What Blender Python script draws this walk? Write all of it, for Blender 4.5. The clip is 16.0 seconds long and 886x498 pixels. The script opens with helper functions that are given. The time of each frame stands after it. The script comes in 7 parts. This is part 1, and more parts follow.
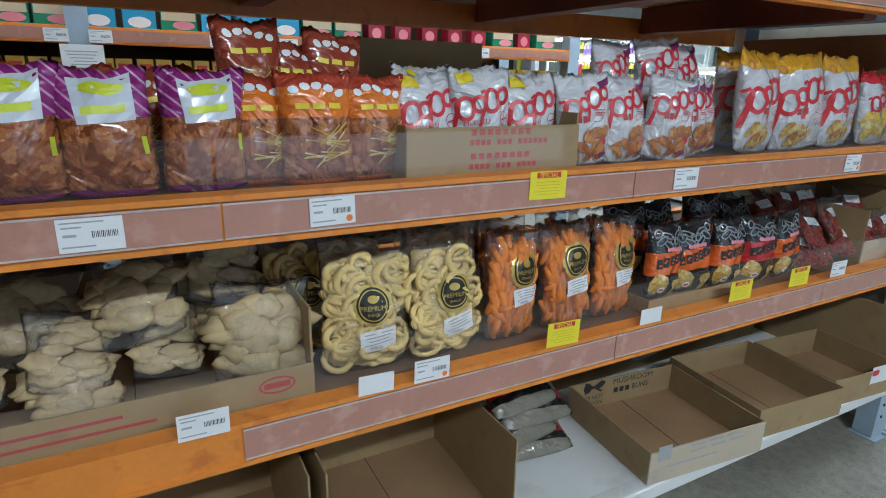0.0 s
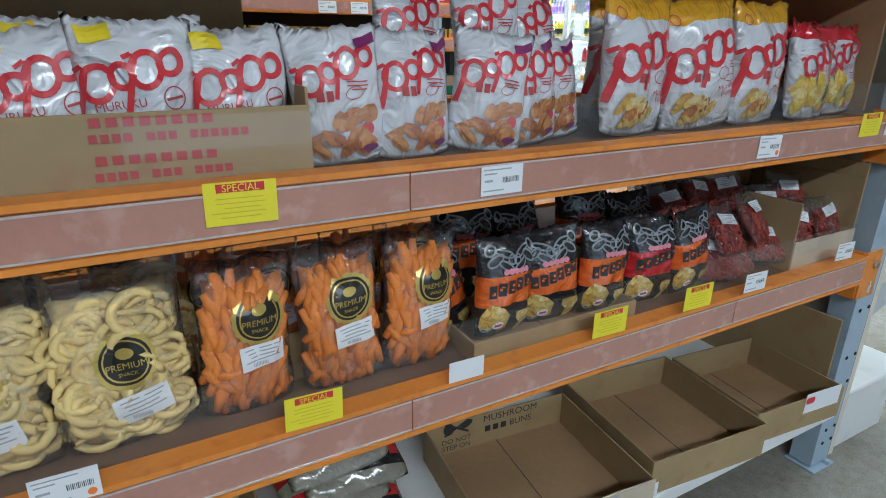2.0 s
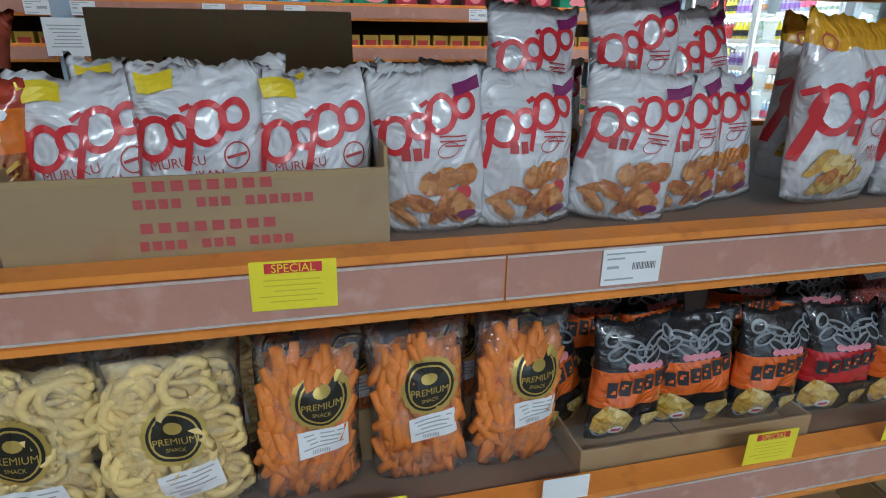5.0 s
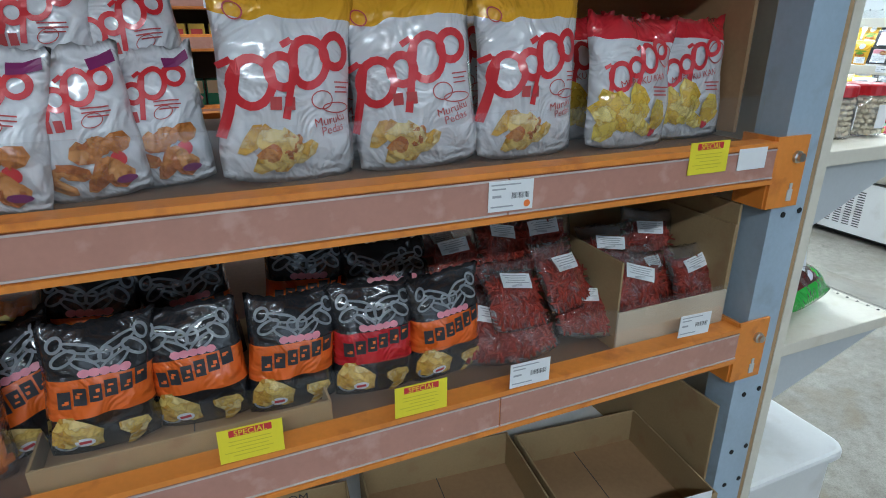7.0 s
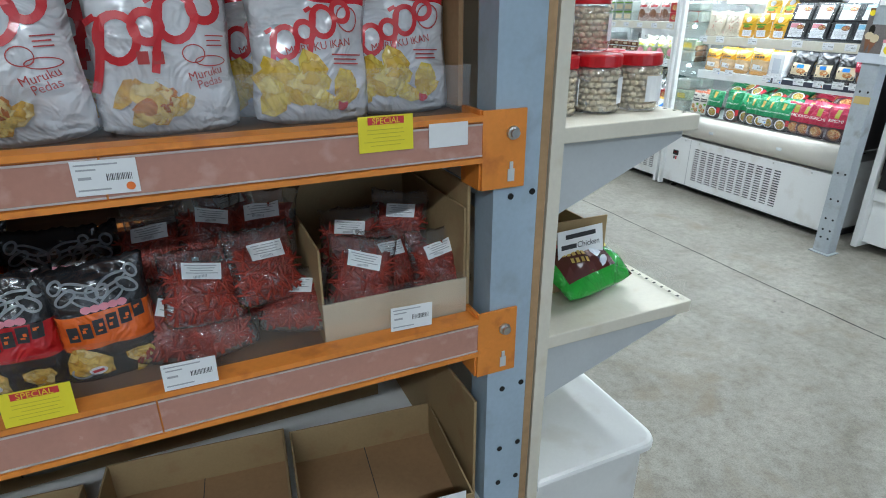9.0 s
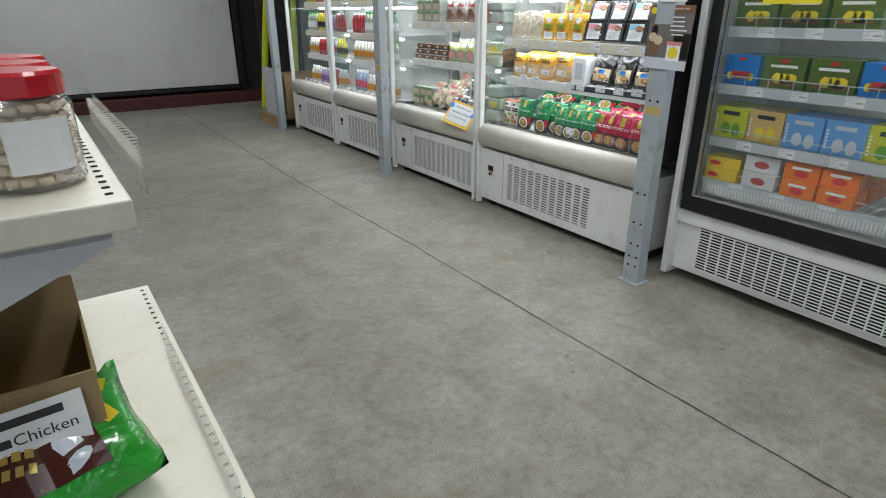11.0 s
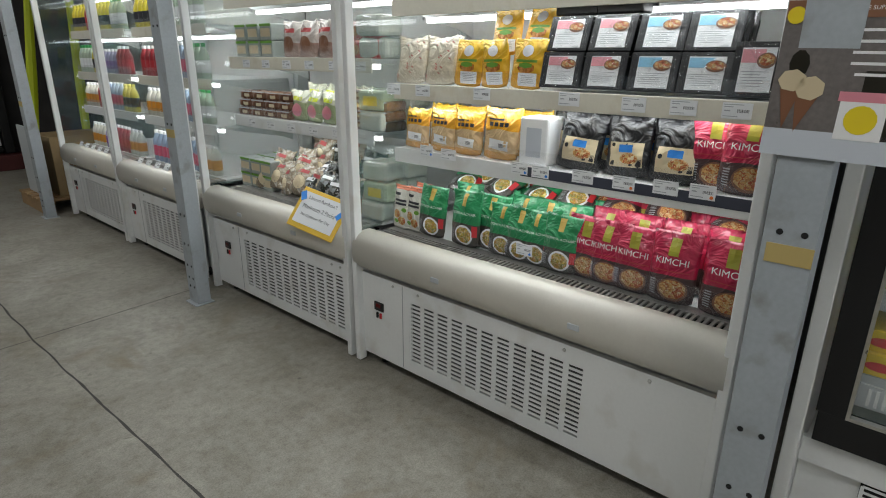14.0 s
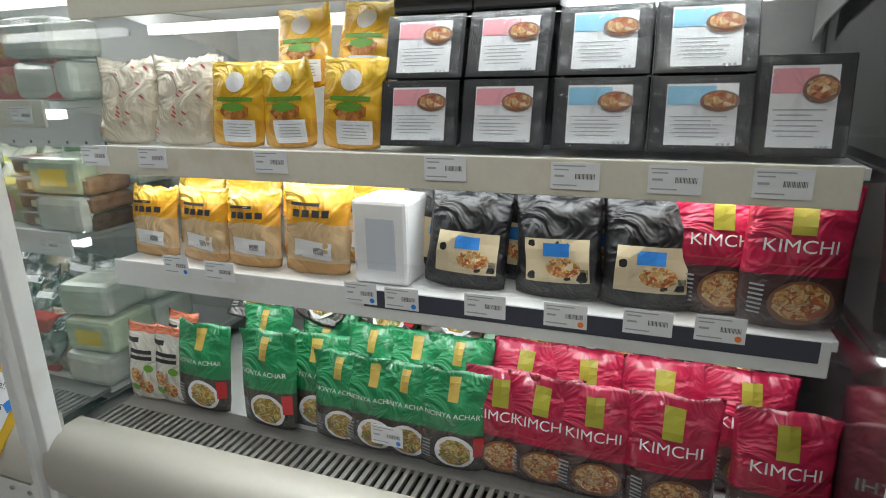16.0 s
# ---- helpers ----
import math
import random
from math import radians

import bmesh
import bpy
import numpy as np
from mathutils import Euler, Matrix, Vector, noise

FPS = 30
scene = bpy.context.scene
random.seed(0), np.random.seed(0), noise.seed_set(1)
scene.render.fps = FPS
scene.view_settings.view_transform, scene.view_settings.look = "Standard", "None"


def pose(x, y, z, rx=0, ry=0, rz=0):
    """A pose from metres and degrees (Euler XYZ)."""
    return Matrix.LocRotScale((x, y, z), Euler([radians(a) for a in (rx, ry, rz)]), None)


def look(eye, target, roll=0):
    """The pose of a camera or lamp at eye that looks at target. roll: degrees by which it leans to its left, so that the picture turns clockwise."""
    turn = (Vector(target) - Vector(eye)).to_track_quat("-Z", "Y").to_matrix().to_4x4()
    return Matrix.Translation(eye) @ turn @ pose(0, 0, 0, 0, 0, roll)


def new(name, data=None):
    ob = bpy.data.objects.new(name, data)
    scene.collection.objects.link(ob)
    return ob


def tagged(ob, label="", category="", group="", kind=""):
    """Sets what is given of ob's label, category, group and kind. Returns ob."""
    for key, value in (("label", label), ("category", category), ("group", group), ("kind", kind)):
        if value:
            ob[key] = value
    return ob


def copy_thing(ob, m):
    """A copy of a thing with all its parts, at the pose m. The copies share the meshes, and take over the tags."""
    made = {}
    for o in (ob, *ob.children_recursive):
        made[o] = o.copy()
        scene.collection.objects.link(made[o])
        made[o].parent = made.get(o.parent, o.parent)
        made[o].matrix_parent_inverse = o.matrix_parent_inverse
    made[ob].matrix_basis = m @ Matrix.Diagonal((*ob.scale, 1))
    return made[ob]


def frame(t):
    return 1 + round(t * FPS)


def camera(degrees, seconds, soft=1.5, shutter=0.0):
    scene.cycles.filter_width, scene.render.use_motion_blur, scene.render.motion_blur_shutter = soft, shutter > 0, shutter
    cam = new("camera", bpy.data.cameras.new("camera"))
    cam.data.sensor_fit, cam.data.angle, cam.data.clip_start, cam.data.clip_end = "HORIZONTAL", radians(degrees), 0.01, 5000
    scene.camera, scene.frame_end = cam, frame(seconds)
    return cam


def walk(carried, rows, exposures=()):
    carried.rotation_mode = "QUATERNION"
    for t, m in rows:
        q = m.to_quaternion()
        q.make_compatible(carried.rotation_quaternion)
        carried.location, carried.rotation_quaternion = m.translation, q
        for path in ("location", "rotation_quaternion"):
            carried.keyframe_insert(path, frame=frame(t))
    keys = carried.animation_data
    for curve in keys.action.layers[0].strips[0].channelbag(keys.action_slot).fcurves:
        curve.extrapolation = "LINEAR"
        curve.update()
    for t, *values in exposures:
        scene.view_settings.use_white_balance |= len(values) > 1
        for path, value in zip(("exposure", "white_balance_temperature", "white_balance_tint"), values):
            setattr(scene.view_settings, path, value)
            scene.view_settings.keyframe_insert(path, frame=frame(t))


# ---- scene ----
cam = camera(75.1, 16.0, soft=1.0)
PATH = [
    (0, (0.024, -0.037, 1.417), (0.941, 1.645, 0.842), 1.2),
    (0.5, (0.232, -0.122, 1.426), (1.122, 1.558, 0.805), 0.8),
    (1, (0.385, -0.066, 1.409), (1.285, 1.596, 0.755), 0.9),
    (1.5, (0.529, 0.05, 1.413), (1.445, 1.7, 0.75), 0.6),
    (2, (0.669, 0.124, 1.412), (1.581, 1.767, 0.727), 0.6),
    (2.5, (0.773, 0.191, 1.42), (1.61, 1.879, 0.748), 0.1),
    (3, (0.713, 0.319, 1.452), (1.431, 2.057, 0.771), 1.0),
    (3.2, (0.693, 0.359, 1.455), (1.37, 2.118, 0.786), 0.9),
    (5.5, (0.957, 0.228, 1.47), (1.384, 2.052, 0.77), 0.6),
    (6, (1.175, 0.064, 1.44), (1.698, 1.877, 0.777), 0.2),
    (6.5, (1.335, 0.037, 1.444), (1.965, 1.803, 0.746), -0.1),
    (7, (1.512, 0.134, 1.439), (2.242, 1.854, 0.725), -0.2),
    (7.5, (1.669, 0.164, 1.415), (2.442, 1.858, 0.686), -0.2),
    (8, (1.87, 0.12, 1.411), (2.635, 1.809, 0.661), -0.3),
    (8.5, (1.987, 0.052, 1.411), (2.739, 1.74, 0.647), -0.3),
    (9, (2.079, 0.001, 1.409), (2.829, 1.685, 0.632), -0.2),
    (9.5, (2.277, 0.055, 1.387), (3.095, 1.698, 0.59), -0.3),
    (10, (2.516, 0.13, 1.382), (3.418, 1.72, 0.571), -0.4),
    (10.2, (2.637, 0.134, 1.386), (3.568, 1.709, 0.577), -0.4),
    (12.3, (3.602, 0.919, 1.334), (4.813, 2.353, 0.643), 0.5),
    (12.5, (3.669, 1.034, 1.334), (4.89, 2.46, 0.644), 0.5),
    (13, (3.807, 1.308, 1.326), (5.089, 2.689, 0.656), 0.9),
    (13.5, (4.074, 1.569, 1.322), (5.417, 2.89, 0.651), 0.5),
    (14, (4.252, 1.83, 1.295), (5.676, 3.085, 0.658), 0.35),
    (14.5, (4.448, 2.014, 1.278), (5.98, 3.159, 0.688), 0.0),
    (15, (4.715, 2.199, 1.298), (6.345, 3.208, 0.728), -0.7),
    (15.5, (4.876, 2.377, 1.308), (6.573, 3.264, 0.735), -0.9),
    (16, (5.022, 2.447, 1.306), (6.822, 3.119, 0.748), -1.0),
]
EXPOSURE = [(0, 0.72, 5700, 5), (5.5, 0.54, 5700, 5), (9.0, 0.46, 5850, 6), (10.2, 0.16, 6150, 8), (12.3, -0.46, 6600, 10), (16, -0.72, 6650, 10)]
walk(cam, [(t, look(eye, target, roll)) for t, eye, target, roll in PATH], EXPOSURE)

# ---- world, light, exposure ----
world = bpy.data.worlds.new("shop_world")
scene.world = world
world.use_nodes = True
_bg = world.node_tree.nodes["Background"]
_bg.inputs[0].default_value = (0.75, 0.85, 1.0, 1)
_bg.inputs[1].default_value = 0.3


def area(name, m, sx, sy, power, color):
    d = bpy.data.lights.new(name, "AREA")
    d.shape, d.size, d.size_y, d.energy, d.color = "RECTANGLE", sx, sy, power, color
    ob = new(name, d)
    ob.matrix_world = m
    return ob


# ---- materials ----
MATS = {}


def links(mat):
    return mat.node_tree.nodes, mat.node_tree.links


def ramp(nd, stops, mode="LINEAR"):
    r = nd.new("ShaderNodeValToRGB")
    r.color_ramp.interpolation = mode
    el = r.color_ramp.elements
    while len(el) < len(stops):
        el.new(0.5)
    for e, (p, c) in zip(el, stops):
        e.position, e.color = p, (*c, 1) if len(c) == 3 else c
    return r


def base(name, color=(0.8, 0.8, 0.8), rough=0.5, metal=0.0, coat=0.0):
    """A new Principled material, or None when it is made already."""
    mat = bpy.data.materials.new(name)
    mat.use_nodes = True
    p = mat.node_tree.nodes["Principled BSDF"]
    p.inputs["Base Color"].default_value = (*color, 1)
    p.inputs["Roughness"].default_value = rough
    p.inputs["Metallic"].default_value = metal
    p.inputs["Coat Weight"].default_value = coat
    MATS[name] = mat
    return mat, p


def grainy(name, color, rough=0.5, metal=0.0, amount=0.25, scale=6.0, fine=90.0, bump=0.15, coat=0.0, dist=0.002, dirt=None, vary=0.0):
    """Two scales of variation, with fine relief; dirt: a second colour in sparse blotches."""
    mat, p = base(name, color, rough, metal, coat)
    nd, ln = links(mat)
    tc = nd.new("ShaderNodeTexCoord")
    n1, n2 = nd.new("ShaderNodeTexNoise"), nd.new("ShaderNodeTexNoise")
    n1.inputs["Scale"].default_value, n2.inputs["Scale"].default_value = scale, fine
    n1.inputs["Detail"].default_value, n2.inputs["Detail"].default_value = 5, 3
    for n in (n1, n2):
        ln.new(tc.outputs["Object"], n.inputs["Vector"])
    lo = tuple(c * (1 - amount) for c in color)
    hi = tuple(min(1, c * (1 + amount * 0.6)) for c in color)
    r = ramp(nd, [(0.3, lo), (0.7, hi)])
    mixf = nd.new("ShaderNodeMix")
    mixf.data_type, mixf.inputs[0].default_value = "FLOAT", 0.35
    ln.new(n1.outputs["Fac"], mixf.inputs[2])
    ln.new(n2.outputs["Fac"], mixf.inputs[3])
    ln.new(mixf.outputs[0], r.inputs[0])
    out = r.outputs[0]
    if dirt:
        n3 = nd.new("ShaderNodeTexNoise")
        n3.inputs["Scale"].default_value, n3.inputs["Detail"].default_value = scale * 2.3, 8
        ln.new(tc.outputs["Object"], n3.inputs["Vector"])
        r3 = ramp(nd, [(0.56, (0, 0, 0)), (0.70, (0.8, 0.8, 0.8))])
        ln.new(n3.outputs["Fac"], r3.inputs[0])
        mx = nd.new("ShaderNodeMix")
        mx.data_type = "RGBA"
        ln.new(r3.outputs[0], mx.inputs[0])
        ln.new(out, mx.inputs[6])
        mx.inputs[7].default_value = (*dirt, 1)
        out = mx.outputs[2]
    if vary:
        oi = nd.new("ShaderNodeObjectInfo")
        hsv = nd.new("ShaderNodeHueSaturation")
        mr = nd.new("ShaderNodeMapRange")
        mr.inputs[3].default_value, mr.inputs[4].default_value = 1 - vary, 1 + vary
        ln.new(oi.outputs["Random"], mr.inputs[0])
        ln.new(mr.outputs[0], hsv.inputs["Value"])
        ln.new(out, hsv.inputs["Color"])
        out = hsv.outputs[0]
    ln.new(out, p.inputs["Base Color"])
    rr = nd.new("ShaderNodeMapRange")
    rr.inputs[3].default_value, rr.inputs[4].default_value = max(0.03, rough - 0.12), min(1, rough + 0.15)
    ln.new(n1.outputs["Fac"], rr.inputs[0])
    ln.new(rr.outputs[0], p.inputs["Roughness"])
    if bump:
        b = nd.new("ShaderNodeBump")
        b.inputs["Strength"].default_value, b.inputs["Distance"].default_value = bump, dist
        ln.new(n2.outputs["Fac"], b.inputs["Height"])
        ln.new(b.outputs[0], p.inputs["Normal"])
    return mat


def printed(name, bands, h, wobble=0.02, food=None, food_scale=38.0, rough=0.16, stripes=None, gloss=0.9):
    """Printed film: bands are (share of the height, colour) from below; food: (from, to, colours) is a photo of the snack in a band of the height."""
    mat, p = base(name, rough=rough + 0.06, coat=gloss)
    p.inputs["Coat Roughness"].default_value = 0.07
    nd, ln = links(mat)
    tc = nd.new("ShaderNodeTexCoord")
    sp = nd.new("ShaderNodeSeparateXYZ")
    ln.new(tc.outputs["Object"], sp.inputs[0])
    nz = nd.new("ShaderNodeTexNoise")
    nz.inputs["Scale"].default_value, nz.inputs["Detail"].default_value = 14, 1
    ln.new(tc.outputs["Object"], nz.inputs["Vector"])

    def math(op, a, b):
        m = nd.new("ShaderNodeMath")
        m.operation = op
        for i, v in enumerate((a, b)):
            if isinstance(v, (int, float)):
                m.inputs[i].default_value = v
            else:
                ln.new(v, m.inputs[i])
        return m.outputs[0]

    w = math("MULTIPLY", math("SUBTRACT", nz.outputs["Fac"], 0.5), wobble * 6)
    v = math("ADD", math("DIVIDE", sp.outputs["Z"], h), w)
    r = ramp(nd, bands, "CONSTANT")
    ln.new(v, r.inputs[0])
    out = r.outputs[0]
    if stripes:
        wv = math("FRACT", math("MULTIPLY", math("ADD", sp.outputs["X"], sp.outputs["Z"]), 45.0), 0.0)
        s = math("LESS_THAN", wv, 0.22)
        s = math("MULTIPLY", s, math("GREATER_THAN", v, stripes[0]))
        mx = nd.new("ShaderNodeMix")
        mx.data_type = "RGBA"
        ln.new(s, mx.inputs[0])
        ln.new(out, mx.inputs[6])
        mx.inputs[7].default_value = (*stripes[1], 1)
        out = mx.outputs[2]
    if food:
        vo = nd.new("ShaderNodeTexVoronoi")
        vo.inputs["Scale"].default_value = food_scale
        wn = nd.new("ShaderNodeTexNoise")
        wn.inputs["Scale"].default_value, wn.inputs["Detail"].default_value = 55, 2
        ln.new(tc.outputs["Object"], wn.inputs["Vector"])
        warp = nd.new("ShaderNodeMix")
        warp.data_type, warp.blend_type = "RGBA", "ADD"
        warp.inputs[0].default_value = 0.045
        ln.new(tc.outputs["Object"], warp.inputs[6])
        ln.new(wn.outputs["Color"], warp.inputs[7])
        ln.new(warp.outputs[2], vo.inputs["Vector"])
        sep = nd.new("ShaderNodeSeparateColor")
        ln.new(vo.outputs["Color"], sep.inputs[0])
        cols = food[2]
        fr = ramp(nd, [(i / len(cols), c) for i, c in enumerate(cols)], "CONSTANT")
        ln.new(sep.outputs[0], fr.inputs[0])
        vx = nd.new("ShaderNodeTexVoronoi")
        vx.feature = "DISTANCE_TO_EDGE"
        vx.inputs["Scale"].default_value = food_scale
        ln.new(warp.outputs[2], vx.inputs["Vector"])
        er = ramp(nd, [(0.0, (0.74, 0.66, 0.58)), (0.16, (1, 1, 1))])
        ln.new(vx.outputs["Distance"], er.inputs[0])
        mu = nd.new("ShaderNodeMix")
        mu.data_type, mu.blend_type = "RGBA", "MULTIPLY"
        mu.inputs[0].default_value = 1
        ln.new(fr.outputs[0], mu.inputs[6])
        ln.new(er.outputs[0], mu.inputs[7])
        inside = math("MULTIPLY", math("GREATER_THAN", v, food[0]), math("LESS_THAN", v, food[1]))
        mx = nd.new("ShaderNodeMix")
        mx.data_type = "RGBA"
        ln.new(inside, mx.inputs[0])
        ln.new(out, mx.inputs[6])
        ln.new(mu.outputs[2], mx.inputs[7])
        out = mx.outputs[2]
    ln.new(out, p.inputs["Base Color"])
    n2 = nd.new("ShaderNodeTexNoise")
    n2.inputs["Scale"].default_value, n2.inputs["Detail"].default_value, n2.inputs["Distortion"].default_value = 13, 2, 2.5
    ln.new(tc.outputs["Object"], n2.inputs["Vector"])
    b = nd.new("ShaderNodeBump")
    b.inputs["Strength"].default_value, b.inputs["Distance"].default_value = 0.75, 0.025
    ln.new(n2.outputs["Fac"], b.inputs["Height"])
    ln.new(b.outputs[0], p.inputs["Normal"])
    return mat


def gloss_over(mat, p, weight, rough, normal=None):
    """A see-through sheet: what the Principled shader gives, under a clear gloss that grows towards grazing."""
    nd, ln = links(mat)
    lw, gl, mx = nd.new("ShaderNodeLayerWeight"), nd.new("ShaderNodeBsdfGlossy"), nd.new("ShaderNodeMixShader")
    po, mu = nd.new("ShaderNodeMath"), nd.new("ShaderNodeMath")
    lw.inputs["Blend"].default_value = 0.5
    gl.inputs["Roughness"].default_value = rough
    po.operation, po.inputs[1].default_value = "POWER", 4.0
    mu.operation, mu.use_clamp = "MULTIPLY_ADD", True
    mu.inputs[1].default_value, mu.inputs[2].default_value = 0.9 * weight, 0.045 * weight
    ln.new(lw.outputs["Facing"], po.inputs[0])
    ln.new(po.outputs[0], mu.inputs[0])
    if normal:
        ln.new(normal, lw.inputs["Normal"])
        ln.new(normal, gl.inputs["Normal"])
    ln.new(mu.outputs[0], mx.inputs[0])
    ln.new(p.outputs[0], mx.inputs[1])
    ln.new(gl.outputs[0], mx.inputs[2])
    ln.new(mx.outputs[0], nd["Material Output"].inputs["Surface"])


def clear_film(name, alpha=0.045, tint=(0.8, 0.83, 0.87), rough=0.12, scale=26.0, strength=0.7, gloss=1.5):
    mat, p = base(name, tint, rough)
    nd, ln = links(mat)
    p.inputs["Alpha"].default_value = alpha
    normal = None
    if strength:
        tc, n2, b = nd.new("ShaderNodeTexCoord"), nd.new("ShaderNodeTexNoise"), nd.new("ShaderNodeBump")
        n2.inputs["Scale"].default_value, n2.inputs["Detail"].default_value, n2.inputs["Distortion"].default_value = scale, 4, 2
        ln.new(tc.outputs["Object"], n2.inputs["Vector"])
        b.inputs["Strength"].default_value, b.inputs["Distance"].default_value = strength, 0.015
        ln.new(n2.outputs["Fac"], b.inputs["Height"])
        ln.new(b.outputs[0], p.inputs["Normal"])
        normal = b.outputs[0]
        # folds are less clear along their creases, which paints in pale crumple highlights
        r = ramp(nd, [(0.42, (alpha * 0.55,) * 3), (0.56, (alpha * 1.1,) * 3), (0.62, (min(1, alpha * 4),) * 3), (0.68, (alpha * 0.8,) * 3)])
        ln.new(n2.outputs["Fac"], r.inputs[0])
        ln.new(r.outputs[0], p.inputs["Alpha"])
    gloss_over(mat, p, gloss, rough, normal)
    return mat


def glow(name, color, strength):
    mat, p = base(name, color)
    p.inputs["Emission Color"].default_value = (*color, 1)
    p.inputs["Emission Strength"].default_value = strength
    return mat


def glass(name, tint=(0.93, 0.97, 0.96), alpha=0.10, gloss=1.0):
    mat, p = base(name, tint, 0.3)
    p.inputs["Alpha"].default_value = alpha
    gloss_over(mat, p, gloss, 0.02)
    return mat


def concrete():
    """Trowelled slab: broad tone, cloudy mottling, speckle, brown spill stains and dark spots."""
    mat, p = base("concrete_floor", (0.3, 0.29, 0.27), 0.45)
    nd, ln = links(mat)
    tc = nd.new("ShaderNodeTexCoord")

    def cloud(scale, detail, rough=0.55, warp=0.0):
        n = nd.new("ShaderNodeTexNoise")
        for k, v in (("Scale", scale), ("Detail", detail), ("Roughness", rough), ("Distortion", warp)):
            n.inputs[k].default_value = v
        ln.new(tc.outputs["Object"], n.inputs["Vector"])
        return n.outputs["Fac"]

    def times(a, fac, stops, amount=1.0):
        r = ramp(nd, stops)
        ln.new(fac, r.inputs[0])
        m = nd.new("ShaderNodeMix")
        m.data_type, m.blend_type = "RGBA", "MULTIPLY"
        m.inputs[0].default_value = amount
        ln.new(a, m.inputs[6])
        ln.new(r.outputs[0], m.inputs[7])
        return m.outputs[2]

    def stain(a, fac, lo, hi, most, color):
        r = ramp(nd, [(lo, (0, 0, 0)), (hi, (most,) * 3)])
        ln.new(fac, r.inputs[0])
        m = nd.new("ShaderNodeMix")
        m.data_type = "RGBA"
        ln.new(r.outputs[0], m.inputs[0])
        ln.new(a, m.inputs[6])
        m.inputs[7].default_value = (*color, 1)
        return m.outputs[2]

    r1 = ramp(nd, [(0.3, (0.235, 0.218, 0.183)), (0.5, (0.278, 0.262, 0.226)), (0.72, (0.33, 0.316, 0.28))])
    ln.new(cloud(0.7, 4), r1.inputs[0])
    mid = cloud(4.3, 12, 0.68, 0.4)
    out = times(r1.outputs[0], mid, [(0.32, (0.74, 0.71, 0.65)), (0.5, (0.98, 0.97, 0.95)), (0.66, (1.14, 1.14, 1.13))])
    out = times(out, cloud(26, 8, 0.75), [(0.34, (0.76, 0.75, 0.73)), (0.5, (1, 1, 1)), (0.66, (1.16, 1.16, 1.16))])
    out = times(out, cloud(160, 3, 0.7), [(0.35, (0.80, 0.79, 0.77)), (0.5, (1, 1, 1)), (0.64, (1.12, 1.12, 1.12))])
    out = stain(out, cloud(2.3, 9, 0.62, 0.9), 0.57, 0.72, 0.62, (0.20, 0.155, 0.095))
    out = stain(out, cloud(1.3, 10, 0.7, 0.3), 0.60, 0.70, 0.35, (0.42, 0.41, 0.385))
    out = stain(out, cloud(7.0, 6, 0.6, 1.2), 0.69, 0.74, 0.7, (0.13, 0.115, 0.09))
    for scale, size, tone in ((4.5, 0.05, 0.4), (13.0, 0.06, 0.55)):
        v = nd.new("ShaderNodeTexVoronoi")
        v.inputs["Scale"].default_value = scale
        ln.new(tc.outputs["Object"], v.inputs["Vector"])
        out = times(out, v.outputs["Distance"], [(size * 0.4, (tone,) * 3), (size, (1, 1, 1))], 0.8)
    ln.new(out, p.inputs["Base Color"])
    rr = nd.new("ShaderNodeMapRange")
    rr.inputs[3].default_value, rr.inputs[4].default_value = 0.34, 0.70
    ln.new(mid, rr.inputs[0])
    ln.new(rr.outputs[0], p.inputs["Roughness"])
    bp = nd.new("ShaderNodeBump")
    bp.inputs["Strength"].default_value, bp.inputs["Distance"].default_value = 0.3, 0.003
    ln.new(cloud(140, 3), bp.inputs["Height"])
    ln.new(bp.outputs[0], p.inputs["Normal"])
    return mat


M_FLOOR = concrete()
M_JOINT = grainy("floor_joint", (0.07, 0.065, 0.06), 0.9)
M_WALL = grainy("dark_wall", (0.05, 0.045, 0.045), 0.7, amount=0.4)
M_PLASTER = grainy("plaster", (0.28, 0.28, 0.27), 0.8)
M_CEIL = grainy("ceiling_paint", (0.12, 0.12, 0.12), 0.8)
M_DOORW = grainy("white_door", (0.78, 0.79, 0.78), 0.55, dirt=(0.70, 0.70, 0.67), amount=0.08, scale=0.9)
M_MAROON = grainy("maroon_kerb", (0.10, 0.022, 0.022), 0.6)
M_POST = grainy("blue_grey_post", (0.38, 0.48, 0.58), 0.42, amount=0.12, dirt=(0.30, 0.36, 0.42), scale=5)
M_GREYPOST = grainy("grey_post", (0.42, 0.46, 0.49), 0.45, amount=0.15, dirt=(0.28, 0.28, 0.27), scale=5)
M_ORANGE = grainy("orange_beam", (0.78, 0.27, 0.04), 0.38, amount=0.12, dirt=(0.55, 0.16, 0.03), scale=9)
M_PINK = grainy("price_strip", (0.50, 0.25, 0.19), 0.2, amount=0.10, dirt=(0.58, 0.34, 0.28), scale=11, coat=0.8, bump=0.05)
# near-black colour gives holes and grille hollows their shade
M_HOLE = base("hole_shade", (0.012, 0.012, 0.012), 0.9)[0]
M_DARKEND = grainy("dark_end_panel", (0.035, 0.03, 0.032), 0.12, amount=0.2, bump=0.0, coat=0.6)
# dark grey that paints the shade behind the louvre slots
M_GRILLE = grainy("louvre_shade", (0.09, 0.09, 0.09), 0.8)
# pale colour paints the bright highlight along the clear strip's edges
M_LIP = grainy("painted_glint_lip", (0.62, 0.52, 0.48), 0.15, amount=0.3, scale=14, coat=0.8, bump=0.02)
M_STEEL = grainy("zinc_bolt", (0.62, 0.62, 0.6), 0.3, metal=1.0)
